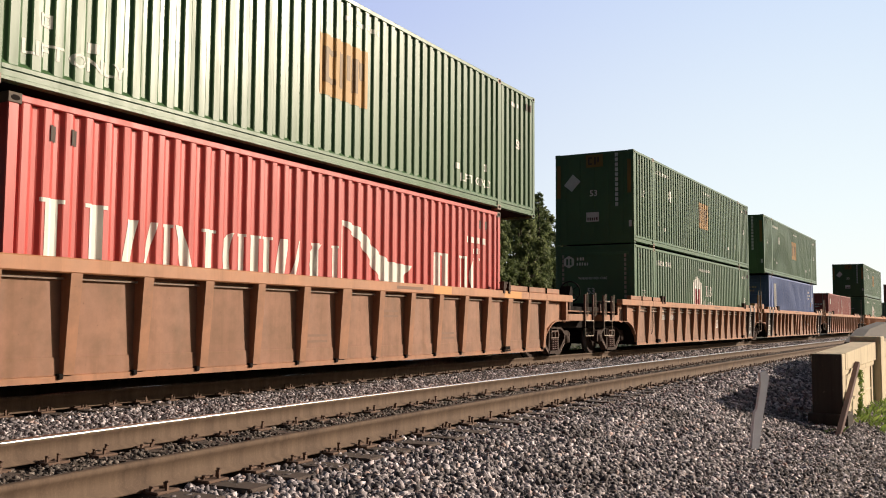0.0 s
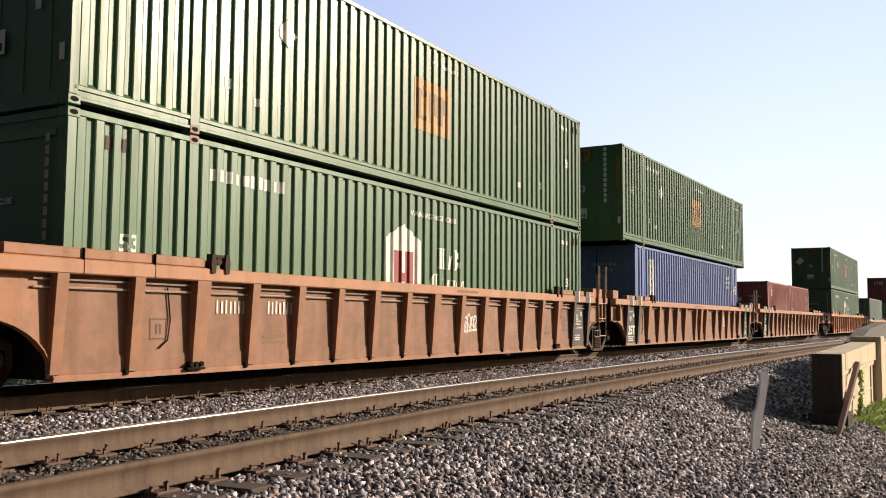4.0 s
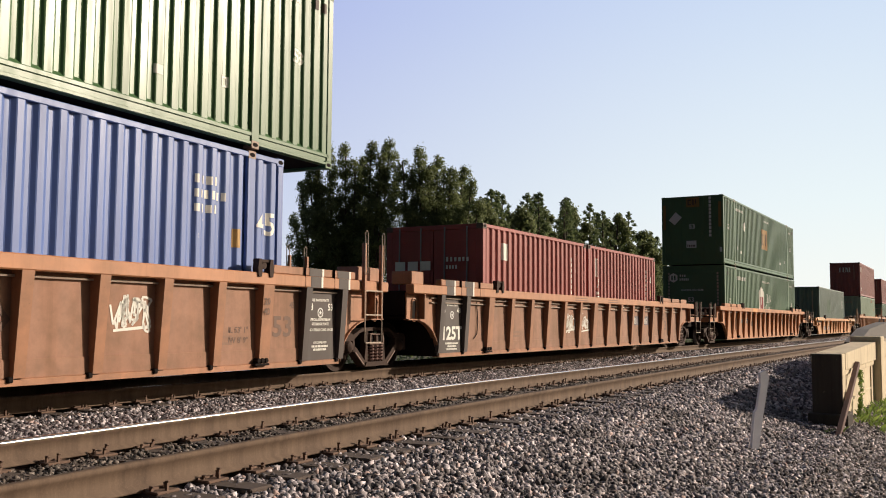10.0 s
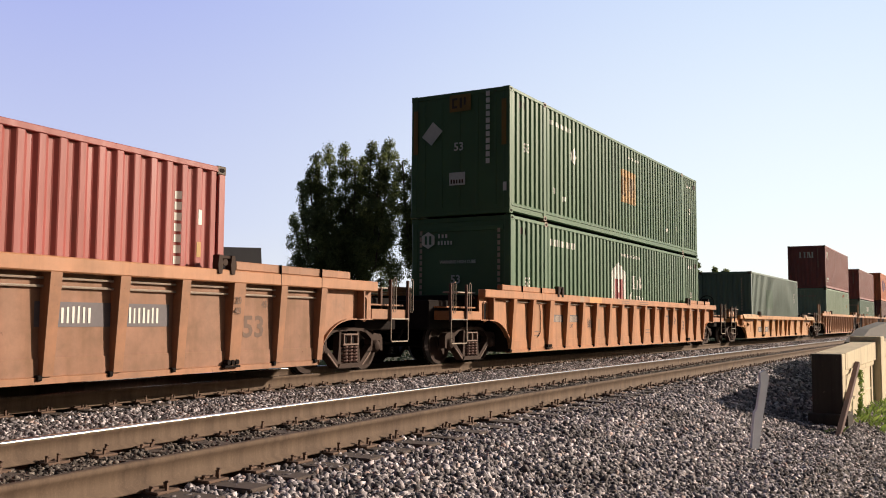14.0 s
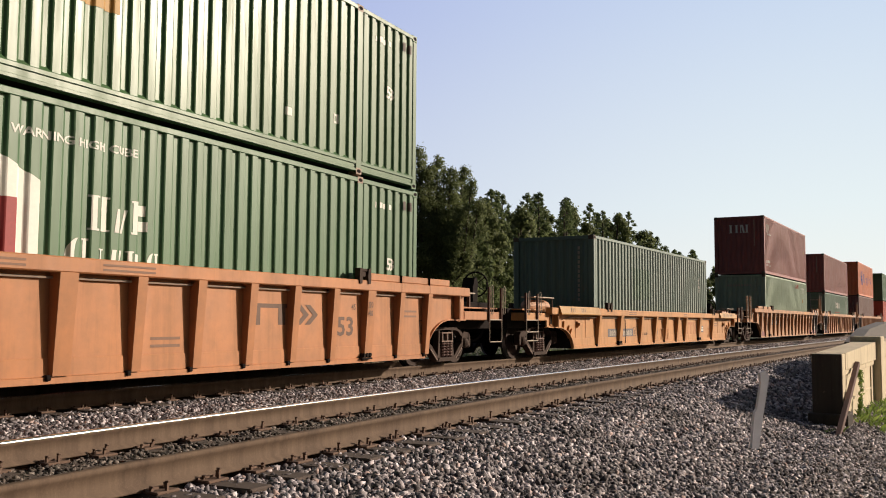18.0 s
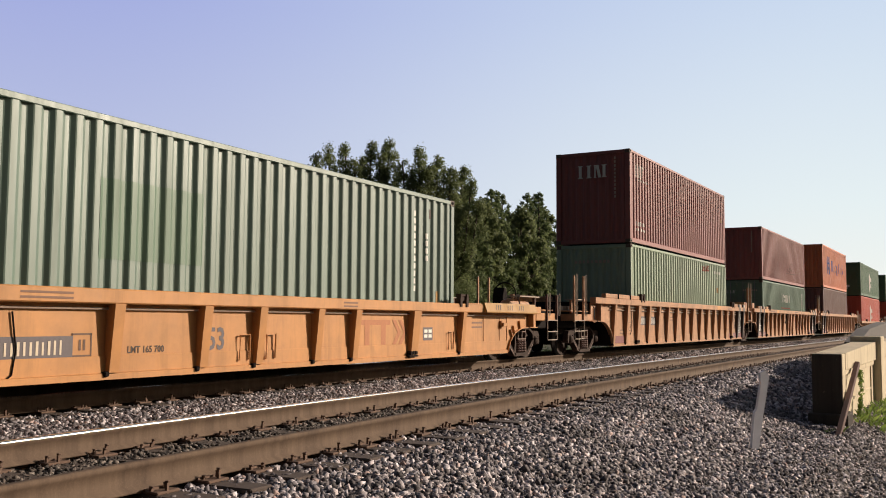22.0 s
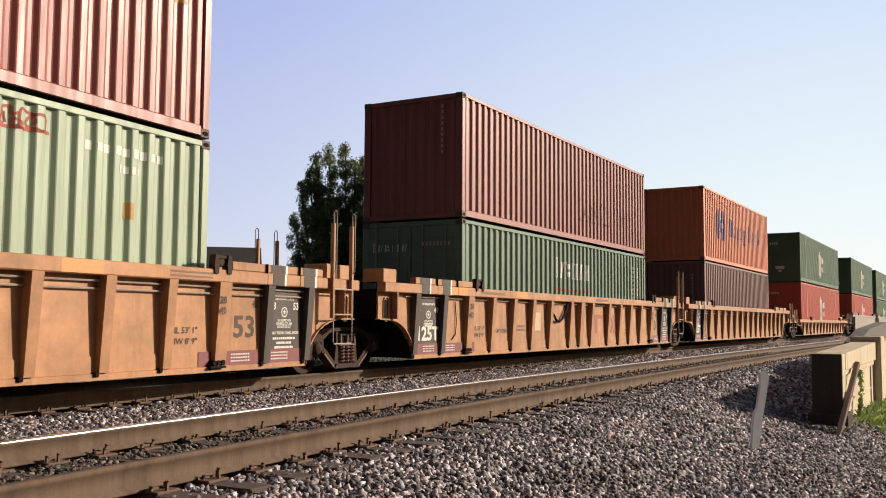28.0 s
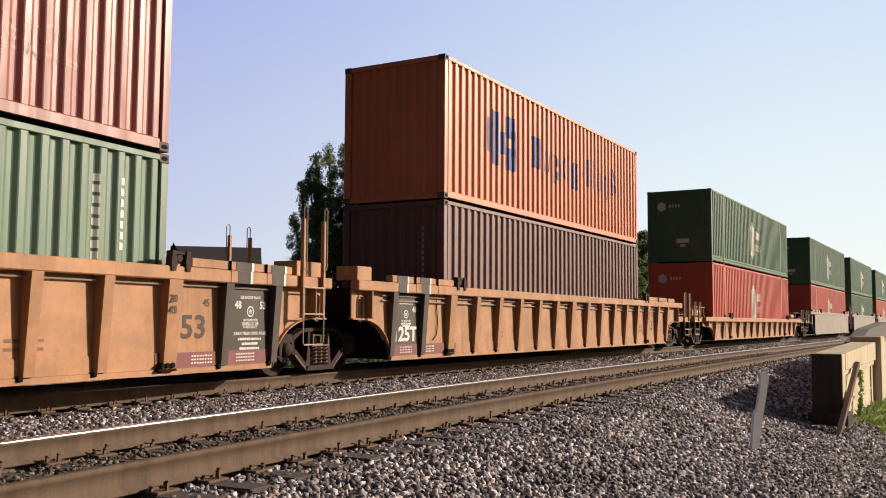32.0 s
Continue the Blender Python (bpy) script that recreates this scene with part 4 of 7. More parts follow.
def car_mark(name, shape, x, z, material, car, depth=0.0, label=""):
    """Paint on a well car's near side sheet; x along the train."""
    co, fs = shape
    mid = [u for th, u, _ in MOVERS if th == car][0]
    a, b, sill, low, _, _ = car["size"]
    bm = bmesh.new()
    vs = [bm.verts.new((c[0] + x - mid, -(SHEET_Y + 0.004 + depth), c[1] + z)) for c in co]
    for f in fs:
        try:
            fc = bm.faces.new([vs[i] for i in f])
        except ValueError:
            continue
        fc.normal_update()
        if fc.normal.y > 0:
            fc.normal_flip()
    me = bpy.data.meshes.new(name)
    bm.to_mesh(me)
    bm.free()
    me.materials.append(material)
    ob = new(name, me)
    ob.parent = car
    if label:
        ob["label"] = label
    return ob


def marks_53(th, hub, lift=False):
    """Numbers, emblem and small writing of a 53-foot box; hub: the house emblem in place of the yellow square."""
    L, H, W = th["size"]
    for x, z in ((-7.25, 1.5 if not hub else 1.3), (7.0, 1.5 if not hub else 1.38)):
        mark("number_mark", letter_mesh("53", 0.22), x, z, WHITE_MARK, th)
    mark("serial_mark", bars_line(-5.75, -4.15, 2.36, 2.54, 10) if hub else bars_line(-5.7, -4.3, 2.45, 2.57, 9), 0, 0, WHITE_MARK, th)
    mark("serial_mark", bars_line(6.6, 7.2, 2.45, 2.55, 4), 0, 0, WHITE_MARK, th)
    for x, z in ((-7.5, 2.5), (7.55, 2.5)):
        for dx in (0.0, 0.22):
            mark("vent", rects((0, 0, 0.09, 0.16)), x + dx, z, DARK_MARK, th, proud=0.012)
    if hub:
        mark("house_emblem", polygon((-1.42, 0.62), (-0.2, 0.62), (-0.2, 1.96), (-0.81, 2.24), (-1.42, 1.96)), 0, 0, WHITE_MARK, th, label="white house-shaped emblem")
        mark("emblem_glyph", rects((-1.15, 0.8, 0.26, 0.95), (-0.73, 0.8, 0.26, 0.95), (-0.89, 1.2, 0.16, 0.16)), 0, 0, RED_MARK, th, proud=0.008)
        letter_row(((0.47, 1.5, 0.28, 0.4, 2), (0.82, 1.5, 0.22, 0.28, 2), (1.1, 1.5, 0.24, 0.4, 2), (0.15, 1.0, 0.34, 0.4, 2), (0.56, 1.0, 0.18, 0.3, 1), (0.76, 1.0, 0.22, 0.3, 2), (1.04, 1.0, 0.22, 0.3, 2), (1.32, 0.92, 0.26, 0.38, 2)), WHITE_MARK, th)
        mark("warning_mark", letter_mesh("WARNING HIGH CUBE", 0.1, 1.75), -0.6, 2.42, WHITE_MARK, th)
    else:
        mark("square_emblem", rects((-0.5, 1.14, 1.36, 0.98)), 0, 0, YELLOW_MARK, th, label="yellow square emblem with dark bars")
        mark("emblem_glyph", rects((-0.38, 1.34, 0.12, 0.58), (-0.26, 1.34, 0.2, 0.1), (-0.26, 1.8, 0.2, 0.1), (0.04, 1.34, 0.13, 0.58), (0.24, 1.5, 0.13, 0.42), (0.44, 1.34, 0.13, 0.58), (0.6, 1.6, 0.16, 0.3)), 0, 0, plain("faded_emblem_glyph", (0.20, 0.12, 0.045), 0.6), th, proud=0.008)
        mark("diamond_placard", polygon((-4.43, 1.87), (-4.2, 1.64), (-3.97, 1.87), (-4.2, 2.1)), 0, 0, WHITE_MARK, th, proud=0.012, label="white diamond placard")
        if lift:
            mark("lift_mark", letter_mesh("LIFT ONLY", 0.17, 1.4), -5.75, 0.4, WHITE_MARK, th)
            mark("lift_mark", letter_mesh("LIFT ONLY", 0.17, 1.4), 4.35, 0.4, WHITE_MARK, th)
        for x in (-5.55, 5.35):
            mark("small_writing", rects((0, 0, 0.16, 0.03), (0, 0.12, 0.16, 0.03), (0, 0.03, 0.03, 0.09), (0.13, 0.03, 0.03, 0.09)), x, 0.75, WHITE_MARK, th)
        for x in (-4.9, 4.1):
            mark("reflector", rects((0, 0, 0.14, 0.12)), x, 0.62, WHITE_MARK, th)
        mark("small_writing", bars_line(0.2, 1.3, 2.5, 2.58, 7), 0, 0, WHITE_MARK, th)
    # the end wall that faces the view
    mark("number_mark", letter_mesh("53", 0.2), -0.12 if not hub else -0.22, 1.5 if not hub else 1.36, GREY_MARK, th, "end", proud=0.03)
    if hub:
        mark("hexagon_emblem", polygon(*[(-0.83 + 0.2 * math.sin(k * math.tau / 6), 2.38 + 0.2 * math.cos(k * math.tau / 6)) for k in range(6)]), 0, 0, WHITE_MARK, th, "end", proud=0.03, label="white hexagon emblem")
        mark("emblem_glyph", rects((-0.92, 2.28, 0.06, 0.2), (-0.80, 2.28, 0.06, 0.2)), 0, 0, GREEN_HUB, th, "end", proud=0.036)
        mark("lettering", bars_line(-0.56, -0.28, 2.42, 2.52, 3), 0, 0, WHITE_MARK, th, "end", proud=0.03)
        mark("lettering", bars_line(-0.57, -0.15, 2.26, 2.36, 5), 0, 0, WHITE_MARK, th, "end", proud=0.03)
        mark("warning_mark", letter_mesh("WARNING HIGH CUBE", 0.08, 0.95), -0.52, 1.82, GREY_MARK, th, "end", proud=0.03)
        mark("serial_mark", rects(*[(-1.06, 2.5 - k * 0.14, 0.07, 0.1) for k in range(12)], *[(0.98, 2.5 - k * 0.14, 0.07, 0.1) for k in range(12)]), 0, 0, GRAB, th, "end", proud=0.03)
    else:
        mark("square_emblem", rects((-0.24, 2.42, 0.56, 0.4)), 0, 0, plain_dull, th, "end", proud=0.03)
        mark("emblem_glyph", rects((-0.17, 2.5, 0.05, 0.24), (-0.12, 2.5, 0.09, 0.05), (-0.12, 2.69, 0.09, 0.05), (0.03, 2.5, 0.06, 0.24), (0.14, 2.56, 0.05, 0.18)), 0, 0, DARK_MARK, th, "end", proud=0.036)
        mark("placard", polygon((-0.98, 1.9), (-0.72, 1.68), (-0.42, 2.0), (-0.68, 2.24)), 0, 0, grey_placard, th, "end", proud=0.04, label="weathered grey placard")
        mark("label_plate", rects((-0.24, 0.7, 0.42, 0.3)), 0, 0, grey_placard, th, "end", proud=0.03)
        mark("small_writing", bars_line(-0.2, 0.16, 0.74, 0.84, 5), 0, 0, DARK_MARK, th, "end", proud=0.036)
        mark("warning_stripe", rects((1.1, 1.55, 0.12, 1.05)), 0, 0, plain_dull, th, "end", proud=0.012)
        mark("warning_stripe", rects((-1.23, 1.5, 0.12, 1.05)), 0, 0, plain_dull, th, "end", proud=0.012)
        mark("seal_plate", rects((1.14, 0.5, 0.09, 0.2)), 0, 0, grey_placard, th, "end", proud=0.02)
        mark("serial_mark", rects(*[(0.71, 2.7 - k * 0.155, 0.1, 0.12) for k in range(11)]), 0, 0, GREY_MARK, th, "end", proud=0.03)


GREY_MARK = plain("dim_white_lettering", (0.62, 0.62, 0.60), 0.6)
plain_dull = plain("dull_ochre_mark", (0.22, 0.13, 0.03), 0.7)
grey_placard = plain("grey_placard", (0.62, 0.62, 0.60), 0.6)
marks_53(s1[1], False, True)
marks_53(s2[0], True)
marks_53(s2[1], False)
marks_53(s3[1], False)
marks_53(s5[0], True)
marks_53(s5[1], False)
# red box: a row of tall white letter shapes, a white sail and a shorter word
H0 = 1.02
letter_row(((-5.62, H0, 0.87, 0.80, 2), (-4.54, H0, 0.62, 0.68, 2), (-3.84, H0, 0.95, 0.68, 3), (-2.78, H0, 0.53, 0.68, 2), (-2.17, H0, 0.45, 0.68, 2), (-1.63, H0, 0.65, 0.68, 2), (-0.78, H0, 0.3, 0.68, 1), (-0.85, H0, 0.85, 0.68, 2)), WHITE_MARK, s1[0])
letter_row(((3.14, H0, 0.6, 0.80, 2), (4.06, H0, 0.4, 0.80, 1), (4.3, H0, 0.3, 0.80, 1), (4.62, H0, 0.6, 0.80, 2)), WHITE_MARK, s1[0])
mark("sail_emblem", (np.array([(0.07, 2.15), (0.62, 2.05), (1.12, 1.70), (1.55, 1.54), (2.3, 1.50), (2.05, 1.30), (2.2, 0.95), (1.2, 0.95), (1.35, 1.15), (1.05, 1.36), (0.62, 1.80), (0.10, 2.08)]), [tuple(range(12))]), 0, 0, WHITE_MARK, s1[0], label="white sail emblem")
mark("flag_line", rects((0.09, 0.95, 0.04, 1.15)), 0, 0, WHITE_MARK, s1[0])
mark("serial_mark", bars_line(4.55, 5.5, 2.12, 2.26, 7), 0, 0, WHITE_MARK, s1[0], proud=0.006)
mark("serial_mark", bars_line(4.85, 5.15, 1.9, 2.02, 3), 0, 0, WHITE_MARK, s1[0], proud=0.006)
for x in (-5.55, 5.1):
    for dx in (0.0, 0.28):
        mark("vent", rects((0, 0, 0.1, 0.18)), x + dx, 2.45, DARK_MARK, s1[0], proud=0.012)
# blue box
mark("name_panel", rects((-5.41, 1.02, 0.5, 1.5)), 0, 0, WHITE_MARK, s3[0], label="white upright name panel")
mark("lettering", rects(*[(-5.3 + (k % 2) * 0.03, 2.34 - k * 0.2, 0.16, 0.13) for k in range(7)]), 0, 0, NAVY_MARK, s3[0], proud=0.009)
mark("number_mark", letter_mesh("45", 0.34, 0.42), 6.24, 1.72, WHITE_MARK, s3[0])
for k in range(3):
    mark("serial_mark", bars_line(4.95, 5.45 + 0.15 * (k == 1), 2.3 - 0.19 * k, 2.42 - 0.19 * k, (4, 6, 4)[k]), 0, 0, WHITE_MARK, s3[0])
mark("warning_label", rects((5.75, 1.5, 0.13, 0.26)), 0, 0, YELLOW_MARK, s3[0])
mark("serial_mark", bars_line(-0.1, 0.7, 2.25, 2.35, 6), 0, 0, GRAB, s3[0], "end", proud=0.05)
mark("serial_mark", bars_line(0.2, 0.6, 2.08, 2.17, 3), 0, 0, GRAB, s3[0], "end", proud=0.05)
# pair of short red boxes
mark("stencil_square", rects((-2.05, 1.85, 0.3, 0.38)), 0, 0, WHITE_MARK, s4[0])
mark("serial_mark", rects(*[(1.95, 2.05 - k * 0.14, 0.09, 0.1) for k in range(11)], *[(2.3, 2.2 - k * 0.14, 0.09, 0.1) for k in range(4)]), 0, 0, WHITE_MARK, s4[0])
mark("warning_label", rects((2.28, 1.2, 0.13, 0.2)), 0, 0, YELLOW_MARK, s4[0])
letter_row(((-2.42, 1.75, 0.2, 0.5, 1), (-2.47, 1.45, 0.28, 0.24, 2), (-2.47, 1.12, 0.28, 0.24, 2), (-2.47, 0.8, 0.28, 0.24, 2)), WHITE_MARK, s4[1])
mark("serial_mark", rects(*[(2.1, 2.05 - k * 0.14, 0.08, 0.1) for k in range(11)]), 0, 0, WHITE_MARK, s4[1])
mark("stencil_square", rects((2.5, 1.75, 0.12, 0.2)), 0, 0, WHITE_MARK, s4[1])
mark("warning_label", rects((2.48, 1.32, 0.12, 0.2)), 0, 0, YELLOW_MARK, s4[1])
mark("name_panel", rects((-0.95, 1.6, 0.26, 0.2), (-0.62, 1.6, 0.26, 0.2), (-0.3, 1.6, 0.26, 0.2)), 0, 0, WHITE_MARK, s4[0], "end", proud=0.05)
mark("serial_mark", bars_line(0.35, 0.95, 1.78, 1.88, 6), 0, 0, WHITE_MARK, s4[0], "end", proud=0.05)
mark("serial_mark", bars_line(0.35, 0.65, 1.62, 1.71, 4), 0, 0, WHITE_MARK, s4[0], "end", proud=0.05)
# green single box
mark("repair_patch", rects((-2.75, 1.2, 1.75, 0.95)), 0, 0, GREENCAP, s6[0], label="darker repainted patch")
mark("serial_mark", rects(*[(4.55, 2.45 - k * 0.14, 0.09, 0.1) for k in range(11)], *[(4.95, 2.05 - k * 0.14, 0.08, 0.1) for k in range(4)]), 0, 0, WHITE_MARK, s6[0])
mark("warning_label", rects((5.35, 0.85, 0.14, 0.22)), 0, 0, YELLOW_MARK, s6[0])
mark("serial_mark", rects(*[(0.75, 2.5 - k * 0.13, 0.06, 0.09) for k in range(12)]), 0, 0, GRAB, s6[0], "end")
for dx in (-5.5, 5.1):
    mark("vent", rects((0, 0, 0.1, 0.18)), dx, 2.45, DARK_MARK, s6[0], proud=0.012)
# maroon over pale green
letter_row(((-5.45, 2.1, 0.42, 0.4, 2), (-4.95, 2.1, 0.42, 0.4, 2)), WHITE_MARK, s7[1])
mark("serial_mark", bars_line(-5.3, -4.2, 2.0, 2.06, 8), 0, 0, WHITE_MARK, s7[1])
mark("lettering", bars_line(-5.45, -4.5, 0.58, 0.72, 6), 0, 0, WHITE_MARK, s7[1])
mark("small_writing", bars_line(-5.45, -4.5, 0.42, 0.5, 7), 0, 0, WHITE_MARK, s7[1])
letter_row(((-0.46, 2.06, 0.42, 0.4, 2), (0.04, 2.06, 0.42, 0.4, 3)), WHITE_MARK, s7[1], "end")
mark("serial_mark", rects(*[(0.72, 2.6 - k * 0.12, 0.05, 0.08) for k in range(11)]), 0, 0, GRAB, s7[1], "end")
mark("serial_mark", bars_line(-0.6, 0.6, 2.32, 2.42, 9), 0, 0, GRAB, s7[0], "end")
mark("serial_mark", bars_line(4.0, 5.3, 2.45, 2.57, 9), 0, 0, WHITE_MARK, s7[0])
mark("serial_mark", bars_line(4.5, 4.9, 2.25, 2.35, 4), 0, 0, WHITE_MARK, s7[0])
mark("warning_label", rects((4.62, 1.7, 0.13, 0.2)), 0, 0, YELLOW_MARK, s7[0])
mark("sprayed_mark", scribble(1.2, 0.3, 8), 2.3, 2.45, FADED_RED, s7[0])
mark("warning_label", polygon((5.3, 1.7), (5.6, 1.7), (5.45, 1.95)), 0, 0, YELLOW_MARK, s7[1])
# maroon over grey-green
letter_row(((-1.24, 1.6, 0.3, 0.5, 1), (-0.9, 1.6, 0.3, 0.42, 2), (-0.5, 1.6, 0.28, 0.42, 2), (-0.12, 1.6, 0.12, 0.42, 1), (0.1, 1.6, 0.26, 0.42, 1), (0.45, 1.6, 0.3, 0.42, 2), (0.9, 1.6, 0.3, 0.42, 1)), WHITE_MARK, s8[0])
mark("red_line", rects((-1.3, 1.28, 2.5, 0.05)), 0, 0, FADED_RED, s8[0])
mark("serial_mark", rects(*[(4.9, 2.1 - k * 0.13, 0.08, 0.09) for k in range(10)], *[(5.3, 2.1 - k * 0.13, 0.08, 0.09) for k in range(7)]), 0, 0, WHITE_MARK, s8[0])
letter_row(((-0.95, 1.95, 0.1, 0.18, 1), (-0.8, 1.95, 0.13, 0.15, 2), (-0.62, 1.95, 0.12, 0.15, 2), (-0.45, 1.95, 0.05, 0.15, 1), (-0.34, 1.95, 0.1, 0.15, 1), (-0.2, 1.95, 0.13, 0.15, 2)), grey_placard, s8[0], "end", proud=0.05)
mark("serial_mark", bars_line(0.3, 1.0, 2.05, 2.14, 8), 0, 0, GRAB, s8[0], "end", proud=0.05)
mark("serial_mark", rects(*[(0.72, 2.3 - k * 0.12, 0.05, 0.08) for k in range(9)]), 0, 0, GRAB, s8[1], "end")
mark("scraped_paint", scribble(2.6, 0.75, 17), 0.4, 0.55, plain("scraped_dark_paint", (0.17, 0.055, 0.045), 0.55), s8[1], proud=0.003)
mark("scraped_paint", scribble(1.5, 0.5, 23), 3.2, 0.7, plain("scraped_pale_paint", (0.30, 0.12, 0.09), 0.45), s8[1], proud=0.003)
# orange over brown
mark("round_emblem", rects((-4.2, 1.25, 0.2, 0.75), (-3.95, 1.0, 0.3, 1.2), (-3.55, 1.3, 0.3, 0.5), (-3.2, 0.98, 0.45, 0.5), (-3.2, 1.7, 0.4, 0.5), (-3.0, 1.3, 0.24, 0.6)), 0, 0, BLUE_MARK, s9[1], label="blue block emblem")
letter_row(((-1.8, 1.25, 0.5, 0.75, 2), (-1.15, 1.25, 0.45, 0.52, 2), (-0.55, 1.05, 0.45, 0.7, 2), (0.05, 1.25, 0.45, 0.52, 2), (0.65, 1.05, 0.45, 0.7, 2), (1.3, 1.45, 0.25, 0.12, 1), (1.75, 1.25, 0.25, 0.75, 1), (2.15, 1.25, 0.25, 0.75, 1), (2.55, 1.25, 0.4, 0.5, 2), (3.1, 1.05, 0.4, 0.7, 2), (3.7, 1.25, 0.45, 0.75, 2)), BLUE_MARK, s9[1])
mark("serial_mark", rects(*[(0.72, 2.3 - k * 0.12, 0.05, 0.08) for k in range(9)]), 0, 0, GRAB, s9[0], "end")
# far boxes: the same house emblem
for th in s10 + far_boxes:
    mark("house_emblem", polygon((-1.0, 0.75), (-0.6, 0.5), (-0.2, 0.75), (-0.2, 1.95), (-0.6, 2.25), (-1.0, 1.95)), 0, 0, WHITE_MARK, th)
    mark("emblem_glyph", rects((-0.82, 0.9, 0.15, 0.9), (-0.53, 0.9, 0.15, 0.9)), 0, 0, RED_MARK if "red" in th["label"] else GREEN_HUB, th, proud=0.008)
    mark("lettering", bars_line(0.2, 1.0, 1.5, 1.9, 3), 0, 0, WHITE_MARK, th)
    mark("lettering", bars_line(0.1, 1.4, 0.95, 1.3, 5), 0, 0, WHITE_MARK, th)
    mark("hexagon_emblem", polygon(*[(-0.7 + 0.2 * math.sin(k * math.tau / 6), 2.25 + 0.2 * math.cos(k * math.tau / 6)) for k in range(6)]), 0, 0, grey_placard, th, "end")
    mark("lettering", bars_line(-0.4, 0.1, 2.2, 2.34, 4), 0, 0, grey_placard, th, "end")
    mark("label_plate", rects((-0.1, 0.75, 0.5, 0.18), (0.05, 0.6, 0.2, 0.1)), 0, 0, grey_placard, th, "end")

# stencils, panels and scrawls on the well cars
def stencil_panel(car, x0, x1, number=None, sizes=("48", "53"), mat=BLACK_PANEL, maroon=False):
    """A dark painted field between two ribs with its white stencils, and grey bands on the sill above."""
    sill, low = car["size"][2], car["size"][3]
    car_mark("dark_panel", rects((0.0, 0.0, x1 - x0, sill - 0.17 - low - 0.04)), x0, low + 0.04, mat, car, 0.011, "dark stencil panel")
    d = 0.016
    car_mark("number_mark", letter_mesh(sizes[0], 0.11), x0 + 0.1, 1.02, WHITE_MARK, car, d)
    car_mark("number_mark", letter_mesh(sizes[1], 0.11), x1 - 0.24, 1.02, WHITE_MARK, car, d)
    xm = (x0 + x1) / 2
    ring = [(r * math.cos(k * math.tau / 18), r * math.sin(k * math.tau / 18)) for k in range(18) for r in (0.078, 0.058)]
    car_mark("round_stencil", (np.array(ring), [(2 * k, 2 * k + 1, (2 * k + 3) % 36, (2 * k + 2) % 36) for k in range(18)]), xm, 0.985, GREY_MARK, car, d)
    car_mark("round_stencil", polygon(*[(r * math.sin(k * math.pi / 5), r * math.cos(k * math.pi / 5)) for k in range(10) for r in ((0.045, 0.02)[k % 2],)]), xm, 0.985, GREY_MARK, car, d)
    wide = x1 - x0
    car_mark("stencil_line", letter_mesh("SEE BADGE PLATE", 0.04, wide * 0.5), x0 + wide * 0.25, 1.16, WHITE_MARK, car, d)
    if number:
        car_mark("number_mark", letter_mesh(number, 0.27, 0.76, 0.034), x0 + 0.07, 0.5, WHITE_MARK, car, d)
        if maroon:
            rows = [(0.84, 0.34, "CAR EQUIPPED WITH"), (0.80, 0.38, ""), (0.76, 0.3, "")]
        else:
            rows = [(0.42, 0.6, ""), (0.365, 0.42, ""), (0.31, 0.5, "")]
    elif maroon:
        rows = [(0.84, 0.36, "CAR EQUIPPED WITH"), (0.795, 0.42, "NON-METALLIC C.P. LINER"), (0.75, 0.36, "DO NOT LUB. C.P."), (0.66, 0.8, "2 INCH TREAD COND. SHOES"), (0.585, 0.6, ""), (0.52, 0.4, ""), (0.455, 0.5, "")]
    else:
        rows = [(0.86, 0.62, "SPECIAL BRAKE BEAM"), (0.79, 0.52, "SEE BADGE PLATE"), (0.70, 0.8, "2 INCH TREAD COND. SHOES"), (0.50, 0.4, "CAR EQUIPPED WITH"), (0.45, 0.5, ""), (0.40, 0.4, "")]
    for z, share, words in rows:
        w = wide * share
        shape = letter_mesh(words, 0.042, w) if words else bars_line(0, w, 0, 0.036, 11, 0.8)
        car_mark("stencil_line", shape, xm - w / 2, z, WHITE_MARK, car, d)
    ys = SILL_Y - SHEET_Y
    for dx in (0.0, 0.78):
        car_mark("sill_band", rects((0, 0, 0.28, 0.165)), x0 - 0.02 + dx, sill - 0.168, BLACK_PANEL, car, ys)
        car_mark("reflector", rects((0.28, 0, 0.05, 0.165)), x0 - 0.02 + dx, sill - 0.168, WHITE_MARK, car, ys)
        # the long plate above carries the same bands
        car_mark("plate_band", rects((0, 0, 0.34, 0.118)), x0 - 0.02 + dx, sill + 0.004, BLACK_PANEL, car, ys - 0.029)
        car_mark("reflector", rects((0.34, 0, 0.05, 0.118)), x0 - 0.02 + dx, sill + 0.004, WHITE_MARK, car, ys - 0.029)
    if maroon:
        car_mark("maroon_band", rects((0.0 if number else -1.4, 0, 1.4 + x1 - x0, 0.2)), x0, low + 0.05, plain("maroon_band_paint", (0.20, 0.05, 0.055), 0.6), car, 0.014)
        for dx in ((0.25, 1.05) if number else (-0.75, 0.15)):
            for k in range(3):
                car_mark("stencil_line", bars_line(0, 0.42, 0, 0.022, 8), x0 + dx, low + 0.1 + k * 0.045, WHITE_MARK, car, 0.019)


